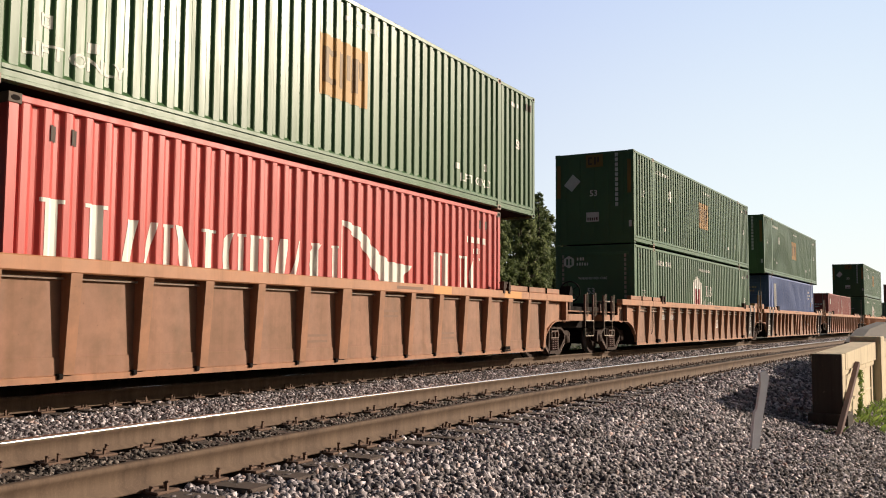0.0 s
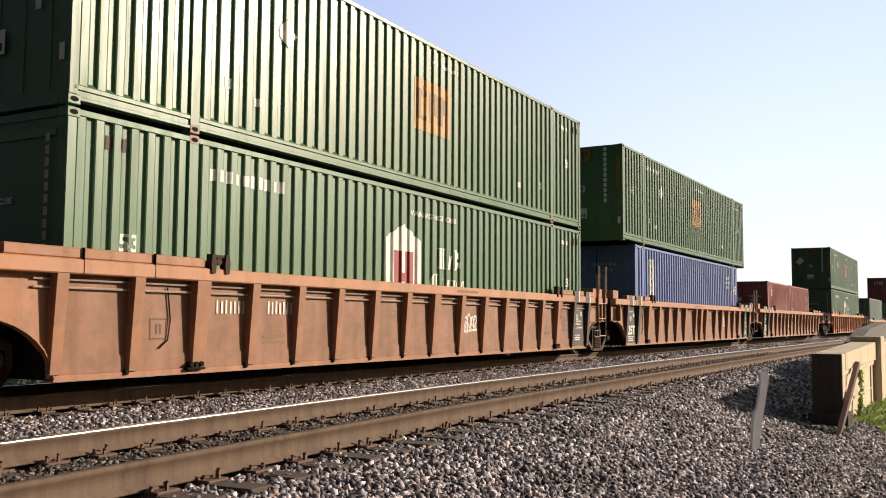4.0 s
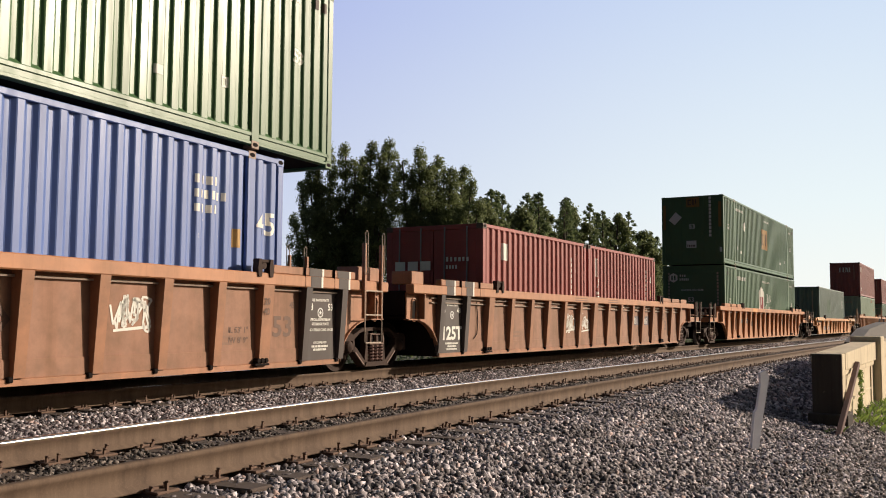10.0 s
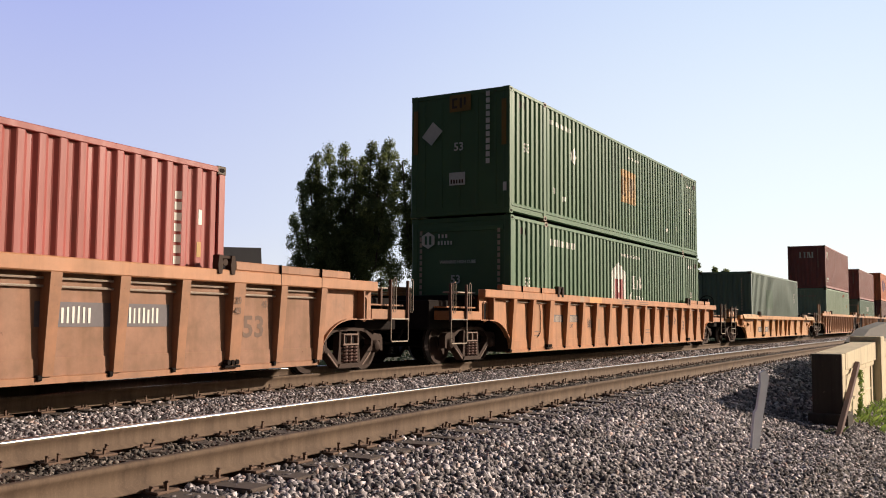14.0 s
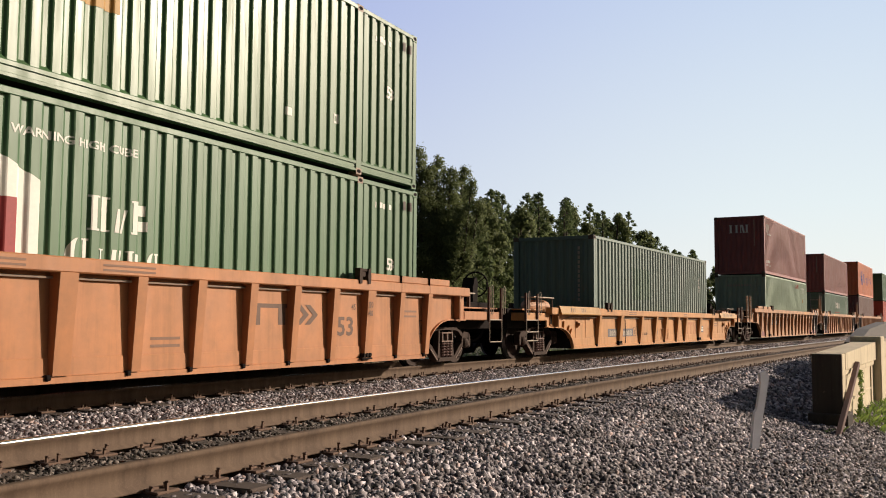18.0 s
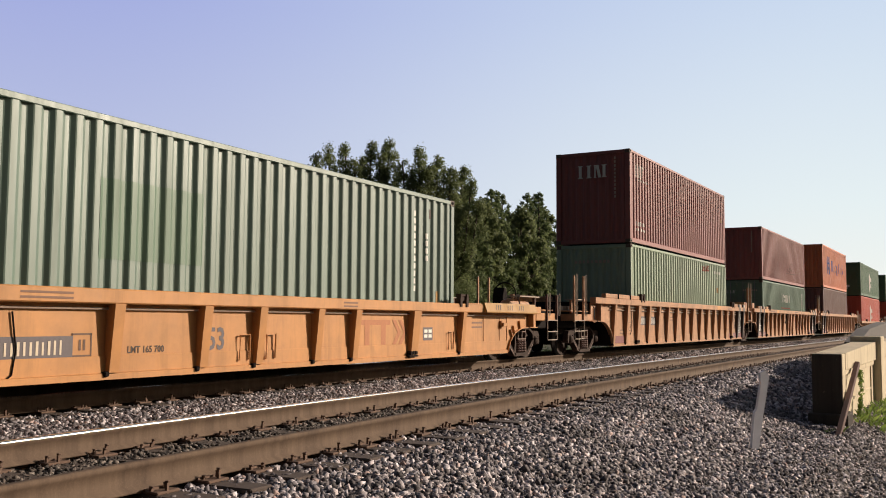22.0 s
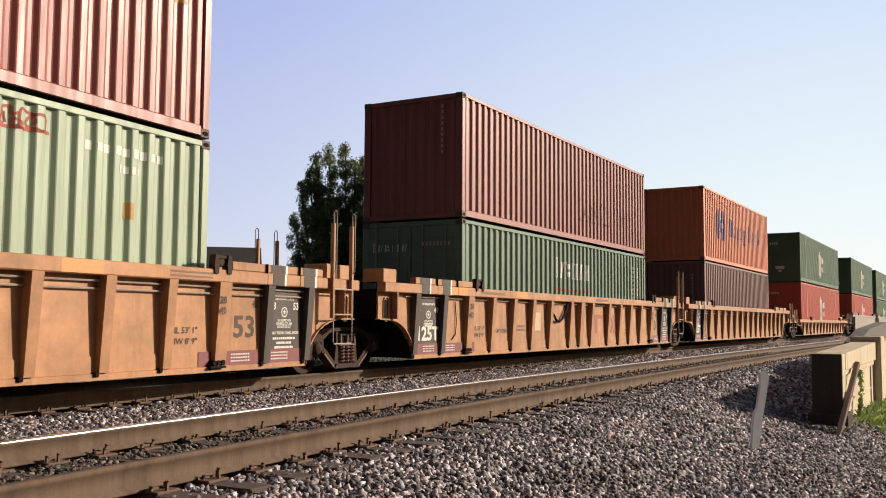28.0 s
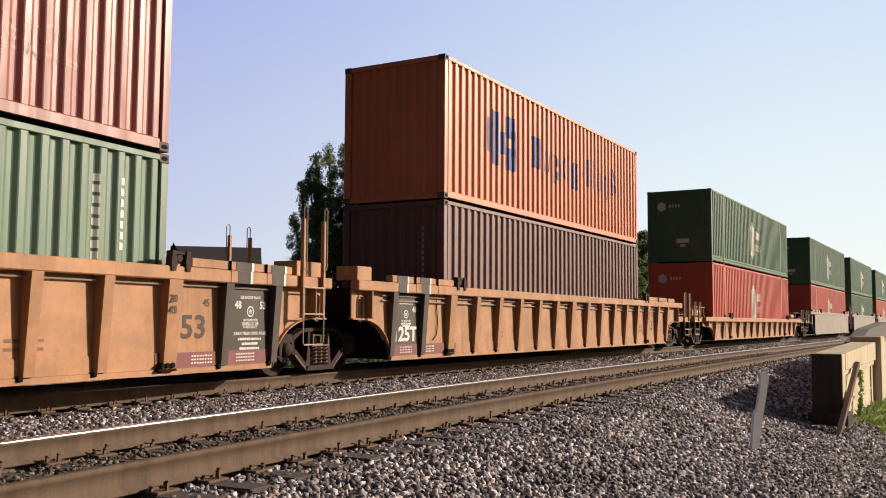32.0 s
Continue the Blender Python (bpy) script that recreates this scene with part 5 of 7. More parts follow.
stencil_panel(c2, -39.05, -38.12)
stencil_panel(c3, -34.72, -33.85, "125T", ("3", "48"))
stencil_panel(c3, -19.35, -18.45)
stencil_panel(c4, -15.06, -14.2, "125T", ("3", "48"))
stencil_panel(c7, 70.72, 71.64, None, maroon=True)
stencil_panel(c8, 74.95, 75.85, "125T", ("3", "48"), maroon=True)
stencil_panel(c8, 90.25, 91.15, None, maroon=True)
stencil_panel(c9, 94.45, 95.35, "125T", ("3", "48"), maroon=True)


def rib_near(car, k):
    """Where along the train the k-th rib of a car stands; negative k counts from its rear."""
    return RIBS[car.name][k]


BLUE_GREY = plain("blue_grey_panel_paint", (0.12, 0.10, 0.11), 0.65)
# car, place of the large 53, the pair 20 and 40 on the rib before it, and the inside lengths
for car, x53, x20, x_in, dark in ((c2, -39.58, -39.98, -40.76, FADED_DARK), (c3, rib_near(c3, -3) + 0.28, rib_near(c3, -3) - 0.1, rib_near(c3, -4) + 0.3, FADED_DARK), (c4, rib_near(c4, -3) + 0.25, rib_near(c4, -3) - 0.1, None, FADED_DARK), (c5, rib_near(c5, -4) + 0.22, rib_near(c5, -3) - 0.1, None, FADED_DARK), (c7, 70.03, 69.58, 68.88, DARK_MARK), (c8, rib_near(c8, -3) + 0.26, rib_near(c8, -3) - 0.1, None, DARK_MARK), (c9, rib_near(c9, -3) + 0.26, rib_near(c9, -3) - 0.1, rib_near(c9, -4) + 0.3, DARK_MARK)):
    car_mark("number_mark", letter_mesh("53", 0.31, 0.46), x53, 0.62, dark, car)
    car_mark("number_mark", letter_mesh("45", 0.1), x53 + 0.4, 1.04, dark, car)
    car_mark("number_mark", letter_mesh("20", 0.1), x20, 1.08, dark, car, 0.142)
    car_mark("number_mark", letter_mesh("40", 0.1), x20, 0.94, dark, car, 0.134)
    if x_in is not None:
        car_mark("size_stencil", letter_mesh("IL 53' 1\"", 0.085, 0.42), x_in, 0.69, dark, car)
        car_mark("size_stencil", letter_mesh("IW 8' 9\"", 0.085, 0.42), x_in, 0.55, dark, car)
car_mark("number_mark", letter_mesh("20", 0.12), rib_near(c8, 2) - 0.09, 1.10, DARK_MARK, c8, 0.142)
car_mark("number_mark", letter_mesh("40", 0.12), rib_near(c8, 2) - 0.09, 0.93, DARK_MARK, c8, 0.136)
car_mark("size_stencil", letter_mesh("IL 53' 1\"", 0.09, 0.41), 77.28, 0.68, DARK_MARK, c8)
car_mark("size_stencil", letter_mesh("IW 8' 9\"", 0.09, 0.41), 77.28, 0.54, DARK_MARK, c8)
car_mark("load_stencil", letter_mesh("LD LMT 117500", 0.09, 0.67), 78.1, 0.62, DARK_MARK, c8)
for k in range(2):
    car_mark("small_writing", bars_line(0, 0.56, 0, 0.05, 9), 79.18, 0.74 - k * 0.085, FADED_DARK, c8)
car_mark("load_stencil", letter_mesh("LMT 165 700", 0.085, 0.58), 37.78, 0.47, DARK_MARK, c6)
car_mark("number_mark", letter_mesh("53", 0.30, 0.32), 39.12, 0.47, BLUE_GREY, c6)
car_mark("load_stencil", letter_mesh("LD LMT", 0.09, 0.4), 11.6, 0.72, FADED_DARK, c5)
car_mark("data_square", rects((0, 0, 0.28, 0.32)), 13.68, 0.63, plain("grey_stencil_field", (0.27, 0.15, 0.08), 0.7), c5)
car_mark("data_square", rects((0, 0, 0.36, 0.24)), 44.8, 0.51, BLUE_GREY, c6, 0.001)
for k in range(2):
    car_mark("stencil_line", rects((0, 0, 0.12, 0.06), (0.16, 0, 0.12, 0.06)), 44.84, 0.56 + k * 0.09, WHITE_MARK, c6, 0.004)
# weld seams on the end plates and dark stencils on the sloped plates
for x in (47.35, 48.15, 32.4, 33.1):
    bm_ = bmesh.new()
    box(bm_, x - 40.362, x - 40.338, -SHEET_Y - 0.018, -SHEET_Y - 0.011, 0.46, 0.98)
    part("weld_seam", bm_, WELL_YELLOW, c6)
for x in (47.5, 48.1, 48.7, 31.6, 32.3):
    for k in range(3):
        bm_ = bmesh.new()
        u = x - 40.35 + k * 0.11
        quad = [bm_.verts.new((u + du, -SILL_Y - 0.085 + 0.065 * f, 1.065 + 0.185 * f)) for du, f in ((0.0, 0.25), (0.03, 0.25), (0.10, 0.8), (0.07, 0.8))]
        bm_.faces.new(quad)
        part("plate_stencil", bm_, DARK_MARK, c6)
# raised hatch loops beside a rib
for x in (39.72, 40.28, 45.75):
    bm_ = bmesh.new()
    tube(bm_, [(x - 40.35, -SHEET_Y - 0.03, 0.32), (x - 40.35, -SHEET_Y - 0.04, 0.66), (x - 40.35 + 0.2, -SHEET_Y - 0.04, 0.67), (x - 40.35 + 0.2, -SHEET_Y - 0.03, 0.33)], 0.014, 6)
    part("hatch_loop", bm_, WELL_YELLOW, c6)
# writing on the sills, and brighter touched-up fields
sill_d = SILL_Y - SHEET_Y
for car, x, w in ((c2, -45.37, 0.9), (c4, -6.06, 0.8), (c4, -8.5, 0.85), (c5, 17.0, 0.8), (c5, 15.3, 0.7), (c6, 36.2, 0.66), (c6, 42.0, 0.4), (c8, 83.95, 0.9), (c8, 77.3, 1.1), (c7, 68.6, 0.8), (c3, -27.6, 0.9), (c9, 103.5, 0.8), (c1, -68.2, 0.9)):
    z = car["size"][2]
    for k in range(1 if w >= 0.9 else 2):
        h = 0.075 if w >= 0.9 else 0.035
        car_mark("sill_writing", rects((0, 0, w, h * 0.7)), x, z - 0.11 + (0 if w >= 0.9 else k * 0.055 - 0.02), FAINT_DARK, car, sill_d)
TOUCH_UP = plain("touched_up_orange_paint", (0.58, 0.26, 0.06), 0.5)
for car, x, w in ((c7, 66.95, 0.6), (c8, 79.0, 0.55), (c1, -66.9, 0.7), (c1, -63.8, 0.9), (c5, 12.8, 0.9), (c8, 75.9, 0.8)):
    car_mark("touched_up_paint", rects((0, 0, w, 0.15)), x, car["size"][2] - 0.16, TOUCH_UP, car, sill_d - 0.002)
car_mark("sill_band", rects((0, 0, 0.3, 0.15)), 12.1, 1.37, plain("grey_sill_field", (0.33, 0.20, 0.12), 0.6), c5, sill_d)
car_mark("maroon_band", rects((0, 0, 1.0, 0.2)), 55.5, 0.27, plain("maroon_patch_paint", (0.20, 0.05, 0.055), 0.6), c7, 0.014)
# reporting marks stand as bars
for car, x, w, z, mat in ((c2, -51.85, 1.9, 0.95, WHITE_MARK), (c4, -3.75, 1.65, 0.82, WHITE_MARK), (c7, 57.9, 1.45, 0.82, WHITE_MARK), (c5, 10.66, 1.66, 0.87, plain("faded_pale_lettering", (0.50, 0.38, 0.28), 0.7))):
    for x0, x1, n in ((0, w * 0.36, 4), (w * 0.55, w, 5)):
        car_mark("reporting_mark", bars_line(x0, x1, 0, 0.19 if car is not c5 else 0.155, 2 * n, 0.42), x, z, mat, car, 0.005)
for car, x, w in ((c4, -3.95, 2.0), (c7, 57.75, 1.8)):
    car_mark("number_panel", rects((0, 0, w, 0.27)), x, 0.78, BLUE_GREY, car, 0.001, "dark number panel")
car_mark("number_panel", rects((0, 0, 2.2, 0.24)), 34.8, 0.44, BLUE_GREY, c6, 0.001, "dark number panel")
for x0, x1, n in ((0.15, 0.8, 4), (1.2, 2.1, 6)):
    car_mark("reporting_mark", bars_line(x0, x1, 0, 0.16, 2 * n, 0.42), 34.8, 0.48, plain("cream_lettering", (0.62, 0.52, 0.40), 0.6), c6, 0.005)
car_mark("number_panel", rects((0, 0, 1.75, 0.18)), 10.62, 0.86, BLUE_GREY, c5, 0.001, "faded dark number panel")
# large faded emblem bars
for car, x, w, z, h, mat in ((c8, 84.0, 1.95, 0.56, 0.5, FADED_RED), (c6, 42.66, 1.5, 0.46, 0.42, plain("pale_red_lettering", (0.44, 0.17, 0.07), 0.7)), (c3, -25.54, 1.0, 0.72, 0.28, FADED_DARK), (c5, 19.6, 1.7, 0.8, 0.3, FADED_DARK)):
    car_mark("emblem_glyph", rects((0, h * 0.8, w * 0.66, h * 0.2), (w * 0.12, 0, w * 0.1, h * 0.8), (w * 0.46, 0, w * 0.1, h * 0.8)), x, z, mat, car)
    car_mark("emblem_glyph", (np.array([(w * 0.7, 0), (w * 0.78, 0), (w * 0.9, h / 2), (w * 0.82, h / 2), (w * 0.78, h), (w * 0.7, h), (w * 0.84, 0), (w * 0.92, 0), (w * 1.04, h / 2), (w * 0.96, h / 2), (w * 0.92, h), (w * 0.84, h)]), [(0, 1, 2, 3), (3, 2, 4, 5), (6, 7, 8, 9), (9, 8, 10, 11)]), x, z, mat, car, 0.002)
for car, x, w, z, h, sd in ((c4, -8.85, 0.7, 0.6, 0.52, 1), (c4, -7.82, 0.7, 0.58, 0.55, 2), (c3, -23.12, 0.6, 0.7, 0.52, 3), (c2, -44.85, 0.62, 0.62, 0.46, 4), (c5, 13.0, 0.5, 0.7, 0.3, 6)):
    car_mark("graffiti", scribble(w, h, sd), x, z, WHITE_MARK if car is not c5 else FADED_DARK, car, 0.001, "sprayed scrawl")
for car, xs in ((c1, (-66.3, -68.4, -70.5)), (c2, (-50.9, -47.8, -42.4)), (c3, (-31.9, -28.7, -21.5)), (c4, (-11.9, -4.9)), (c5, (9.4, 12.2, 17.9, 24.0)), (c6, (33.0, 46.8)), (c7, (56.0, 60.9)), (c8, (86.7,)), (c9, (98.4, 101.5, 104.7))):
    for k, x in enumerate(xs):
        for j in range(2):
            car_mark("small_writing", rects((0, 0, 0.5, 0.035)), x, (1.02 if k % 2 else 0.62) - j * 0.09 - (0.2 if car is c6 else 0), FAINT_DARK, car)
for car, x in ((c2, -53.0), (c7, 56.8), (c6, 36.98), (c5, 24.6)):
    car_mark("data_square", rects((0, 0, 0.28, 0.02), (0, 0.24, 0.28, 0.02), (0, 0, 0.02, 0.26), (0.26, 0, 0.02, 0.26), (0.1, 0.07, 0.03, 0.12), (0.16, 0.07, 0.03, 0.12)), x, 0.62 if car is not c6 else 0.45, FADED_DARK, car)
car_mark("reflective_plate", rects((0, 0, 0.24, 0.16)), -55.4, 0.95, WHITE_MARK, c2, 0.02)
car_mark("stencil_square", rects((0, 0, 0.52, 0.42)), 80.1, 0.66, plain("pale_stencil_paint", (0.55, 0.42, 0.28), 0.7), c8)
hang = [(81.08 - 82.7, 1.36), (81.18 - 82.7, 1.1), (81.45 - 82.7, 0.9), (81.62 - 82.7, 0.87), (81.8 - 82.7, 0.93), (82.05 - 82.7, 1.15), (82.2 - 82.7, 1.36)]
bm_ = bmesh.new()
tube(bm_, [(x, -SHEET_Y - 0.06, z) for x, z in hang], 0.03, 8)
part("hanging_strap", bm_, STEEL_DARK, c8, "dark strap hanging in a loop", True)


# ---- ground, tracks ----
def stone_mat(name, stops, rough=0.85):
    m, nt, b = nodes_of(name)
    geo = nt.nodes.new("ShaderNodeNewGeometry")
    c = ramp(nt, geo.outputs["Random Per Island"], stops)
    n = noise_node(nt, 40, 5, 0.7)
    c = mixed(nt, ramp(nt, n, [(0.3, (0, 0, 0)), (0.8, (0.35,) * 3)]), c, (0.12, 0.10, 0.09))
    # fouled and oily patches a metre or so across
    foul = noise_node(nt, 0.9, 5, 0.65)
    c = mixed(nt, ramp(nt, foul, [(0.52, (0, 0, 0)), (0.68, (0.65,) * 3)]), c, (0.045, 0.034, 0.029))
    link(nt, c, b.inputs["Base Color"])
    b.inputs["Roughness"].default_value = rough
    bumped(nt, b, n, 0.5, 0.006)
    return m


STONES = stone_mat("crushed_ballast_stone", [(0.0, (0.035, 0.030, 0.033)), (0.3, (0.115, 0.100, 0.107)), (0.62, (0.27, 0.238, 0.25)), (0.9, (0.74, 0.67, 0.69)), (1.0, (0.42, 0.29, 0.25))])
GRAVEL_BED = plain("ballast_bed", (0.07, 0.058, 0.05), 0.95, grain=30, bump=0.6, dist=0.03)
EARTH = plain("dry_grass_and_earth", (0.055, 0.055, 0.028), 0.95, grain=1.5, vary=0.4, bump=0.5, dist=0.1)
TIE_WOOD = plain("creosoted_tie_wood", (0.075, 0.051, 0.040), 0.85, grain=25, vary=0.4, bump=0.4)


def rail_rust():
    """Brown rust on the rail's side with darker runs of grease."""
    m, nt, b = nodes_of("rusted_rail_side")
    runs = noise_node(nt, 1.0, 5, 0.7, (7.0, 0.5, 0.6))
    fine = noise_node(nt, 60, 5, 0.7)
    c = mixed(nt, ramp(nt, runs, [(0.35, (0, 0, 0)), (0.7, (1, 1, 1))]), (0.145, 0.100, 0.070), (0.080, 0.054, 0.040))
    c = mixed(nt, ramp(nt, fine, [(0.5, (0, 0, 0)), (0.8, (0.5,) * 3)]), c, (0.20, 0.135, 0.092))
    link(nt, c, b.inputs["Base Color"])
    b.inputs["Roughness"].default_value = 0.85
    b.inputs["Specular IOR Level"].default_value = 0.2
    bumped(nt, b, fine, 0.25, 0.003)
    return m


RAIL_STEEL = rail_rust()
RAIL_TOP = plain("polished_rail_head", (0.66, 0.61, 0.56), 0.2, 1.0, grain=40, vary=0.1, bump=0.02)
PLATE = plain("rusty_tie_plate", (0.13, 0.075, 0.05), 0.8)

NEAR_Y = TRAIN_Y - TRACK_GAP


def bed_height(y):
    """Height of the ballast across the line, for a straight track; y as at the middle of the view."""
    return float(np.interp(y, (-40, -6, -1.0, 1.0, 1.5, 1.9, 2.6, 4.0, 4.4, 5.0, 5.15, 6.45, 6.6, 7.2, 7.5, 8.1, 12.4, 16.5, 20, 60), (-1.6, -1.5, -1.25, -1.08, -0.98, -0.81, -0.745, -0.30, -0.25, -0.236, -0.216, -0.216, -0.24, -0.24, -0.232, -0.235, -0.24, -1.0, -1.2, -1.2)))


def ground():
    ys = np.concatenate([[-3000, -400, -100], np.linspace(-30, -8, 8), np.linspace(-6, 20, 66), [24, 30, 45, 70, 120, 300, 900, 3000]])
    xs = np.concatenate([[-3000, -500, -120, -60], np.linspace(-40, -4, 16), np.linspace(-3, 60, 127), np.linspace(62, 250, 48), [300, 500, 1000, 3000]])
    vs, rng = [], np.random.RandomState(4)
    for x in xs:
        off = bend(min(max(x, -50), 250))
        for y in ys:
            yy = y + off * (1.0 if abs(y) < 40 else 0.0)
            vs.append((x, yy, bed_height(min(max(y, -40), 60)) + rng.uniform(-0.012, 0.012)))
    n = len(ys)
    i = np.arange((len(xs) - 1) * n).reshape(-1, n)[:, :-1].ravel()
    me = arrays_mesh("ground", np.array(vs), np.stack([i, i + n, i + n + 1, i + 1], 1), GRAVEL_BED)
    me.materials.append(EARTH)
    mid = np.zeros(len(me.polygons), dtype=np.int32)
    for k, p in enumerate(me.polygons):
        y = p.center[1] - bend(min(max(p.center[0], -50), 250))
        mid[k] = 1 if y > 16.5 or y < -1.5 else 0
    me.polygons.foreach_set("material_index", mid)
    return tagged(new("ground", me), "gravel bed and earth beside the railway", kind="structure")


ground()


def ballast(name, x0, x1, y0, y1, density, size, seed, label, mat=None):
    """Loose crushed stones lying on the bed, one heap of stuff."""
    rng = np.random.RandomState(seed)
    n = int((x1 - x0) * (y1 - y0) * density)
    x, y = rng.uniform(x0, x1, n), rng.uniform(y0, y1, n)
    off = np.interp(x, GRID_X, SWAY)
    z = np.array([bed_height(v) for v in np.linspace(-6, 20, 521)])
    z = np.interp(y, np.linspace(-6, 20, 521), z)
    s = size * rng.uniform(0.6, 1.5, n)
    base = np.array([[sx, sy, sz] for sx in (-1, 1) for sy in (-1, 1) for sz in (-1, 1)], float) * 0.5
    q = rng.normal(size=(n, 4))
    q /= np.linalg.norm(q, axis=1)[:, None]
    w, a, b, c = q.T
    R = np.stack([1 - 2 * (b * b + c * c), 2 * (a * b - c * w), 2 * (a * c + b * w), 2 * (a * b + c * w), 1 - 2 * (a * a + c * c), 2 * (b * c - a * w), 2 * (a * c - b * w), 2 * (b * c + a * w), 1 - 2 * (a * a + b * b)], 1).reshape(n, 3, 3)
    v = base[None] * (1 + rng.uniform(-0.45, 0.35, (n, 8, 3))) * np.stack([rng.uniform(1.0, 1.45, n), rng.uniform(0.6, 1, n), rng.uniform(0.35, 0.75, n)], 1)[:, None, :] * s[:, None, None]
    v = np.einsum("nij,nkj->nki", R, v)
    v += np.stack([x, y + off, z + s * rng.uniform(-0.05, 0.4, n)], 1)[:, None, :]
    f = np.array([(0, 1, 3, 2), (4, 6, 7, 5), (0, 4, 5, 1), (2, 3, 7, 6), (0, 2, 6, 4), (1, 5, 7, 3)])
    faces = (f[None] + (np.arange(n) * 8)[:, None, None]).reshape(-1, 4)
    me = arrays_mesh(name, v.reshape(-1, 3), faces, mat or STONES)
    return tagged(new(name, me), label, "gravel", kind="stuff")


ballast("ballast_stones", 1.5, 16, 0.2, 4.95, 1250, 0.038, 1, "grey crushed ballast stones on the track shoulder")
DARK_STONES = stone_mat("dirt_covered_ballast", [(0.0, (0.025, 0.02, 0.018)), (0.6, (0.075, 0.058, 0.05)), (0.95, (0.17, 0.14, 0.125)), (1.0, (0.4, 0.36, 0.34))])
for y0_, y1_, much in ((0.2, 1.2, 1500), (1.2, 1.7, 900), (1.7, 2.2, 420)):
    ballast("ballast_stones", 7.5, 17, y0_, y1_, much, 0.036, int(y0_ * 100), "dark dirty ballast at the foot of the shoulder", DARK_STONES)
ballast("ballast_stones", 16, 40, 1.2, 4.95, 460, 0.052, 2, "grey crushed ballast stones beside the near track")
ballast("ballast_stones", -9, 1.5, -1.0, 4.75, 230, 0.06, 9, "grey crushed ballast stones behind the view")
ballast("ballast_stones", 1.5, 16, -1.0, 0.2, 230, 0.06, 10, "grey crushed ballast stones at the foot of the shoulder")
ballast("ballast_stones", -9, 2.0, 6.75, 9.45, 200, 0.06, 11, "grey crushed ballast stones between the tracks, behind the view")
ballast("ballast_stones", 40, 110, 2.5, 4.75, 60, 0.08, 3, "grey crushed ballast stones farther along")
ballast("ballast_stones", 2.0, 24, 6.75, 9.5, 900, 0.038, 5, "grey crushed ballast stones between the two tracks")
ballast("ballast_stones", 24, 90, 6.75, 9.45, 170, 0.065, 6, "grey crushed ballast stones between the tracks, farther off")
ballast("ballast_stones", 2.0, 40, 5.2, 6.5, 620, 0.028, 7, "fouled brown ballast between the rails of the near track", stone_mat("fouled_ballast", [(0.0, (0.03, 0.024, 0.02)), (0.5, (0.09, 0.068, 0.055)), (1.0, (0.24, 0.20, 0.17))]))
ballast("ballast_stones", 2.0, 50, 9.9, 16.0, 60, 0.065, 8, "ballast under and behind the train")


def rail(name, y, parent_label, shiny):
    """A rail swept along the track: foot, web and head."""
    prof = [(-0.075, -0.18), (0.075, -0.18), (0.075, -0.168), (0.012, -0.145), (0.010, -0.05), (0.036, -0.035), (0.036, -0.013), (0.024, 0.0), (-0.024, 0.0), (-0.0332, -0.005), (-0.036, -0.013), (-0.036, -0.035), (-0.010, -0.05), (-0.012, -0.145), (-0.075, -0.168)]
    xs = np.concatenate([np.linspace(-30, 60, 181), np.linspace(62, 250, 48)])
    n = len(prof)
    vs = [(x, TRAIN_Y + y + bend(x) + p, q) for x in xs for p, q in prof]
    fs = [(i * n + k, i * n + (k + 1) % n, (i + 1) * n + (k + 1) % n, (i + 1) * n + k) for i in range(len(xs) - 1) for k in range(n)]
    me = arrays_mesh(name, np.array(vs), np.array(fs), RAIL_STEEL)
    me.materials.append(RAIL_TOP)
    idx = np.tile(np.array([1 if k in shiny else 0 for k in range(n)], dtype=np.int32), len(xs) - 1)
    me.polygons.foreach_set("material_index", idx)
    ob = new(name, me)
    ob["label"] = parent_label
    return ob


near_track = tagged(new("track"), "empty near railway track with rusty rails on wooden ties", "railway track", kind="structure")
far_track = tagged(new("track"), "railway track that carries the train", "railway track", kind="structure")
for trk, y in ((near_track, -TRACK_GAP), (far_track, 0.0)):
    for s in (-1, 1):
        rail("rail", y + s * HALF_GAUGE, "rusty steel rail with a dull brown head" if trk is near_track and s < 0 else "rusty steel rail with a polished head", () if trk is near_track and s < 0 else (7, 8, 9) if s > 0 else (6, 7)).parent = trk


def tie_mesh(bm):
    box(bm, -0.115, 0.115, -1.3, 1.3, -0.37, -0.195, 0.012)


def plate_mesh(bm):
    box(bm, -0.1, 0.1, -0.19, 0.19, -0.196, -0.176, 0.005)
    for m in (-1, 1):
        box(bm, -0.1, 0.1, m * 0.088 - 0.008, m * 0.088 + 0.008, -0.177, -0.162)


def spike_mesh(bm):
    box(bm, -0.009, 0.009, -0.009, 0.009, -0.25, -0.155, 0.0)
    box(bm, -0.011, 0.011, -0.018, 0.012, -0.156, -0.145, 0.003)


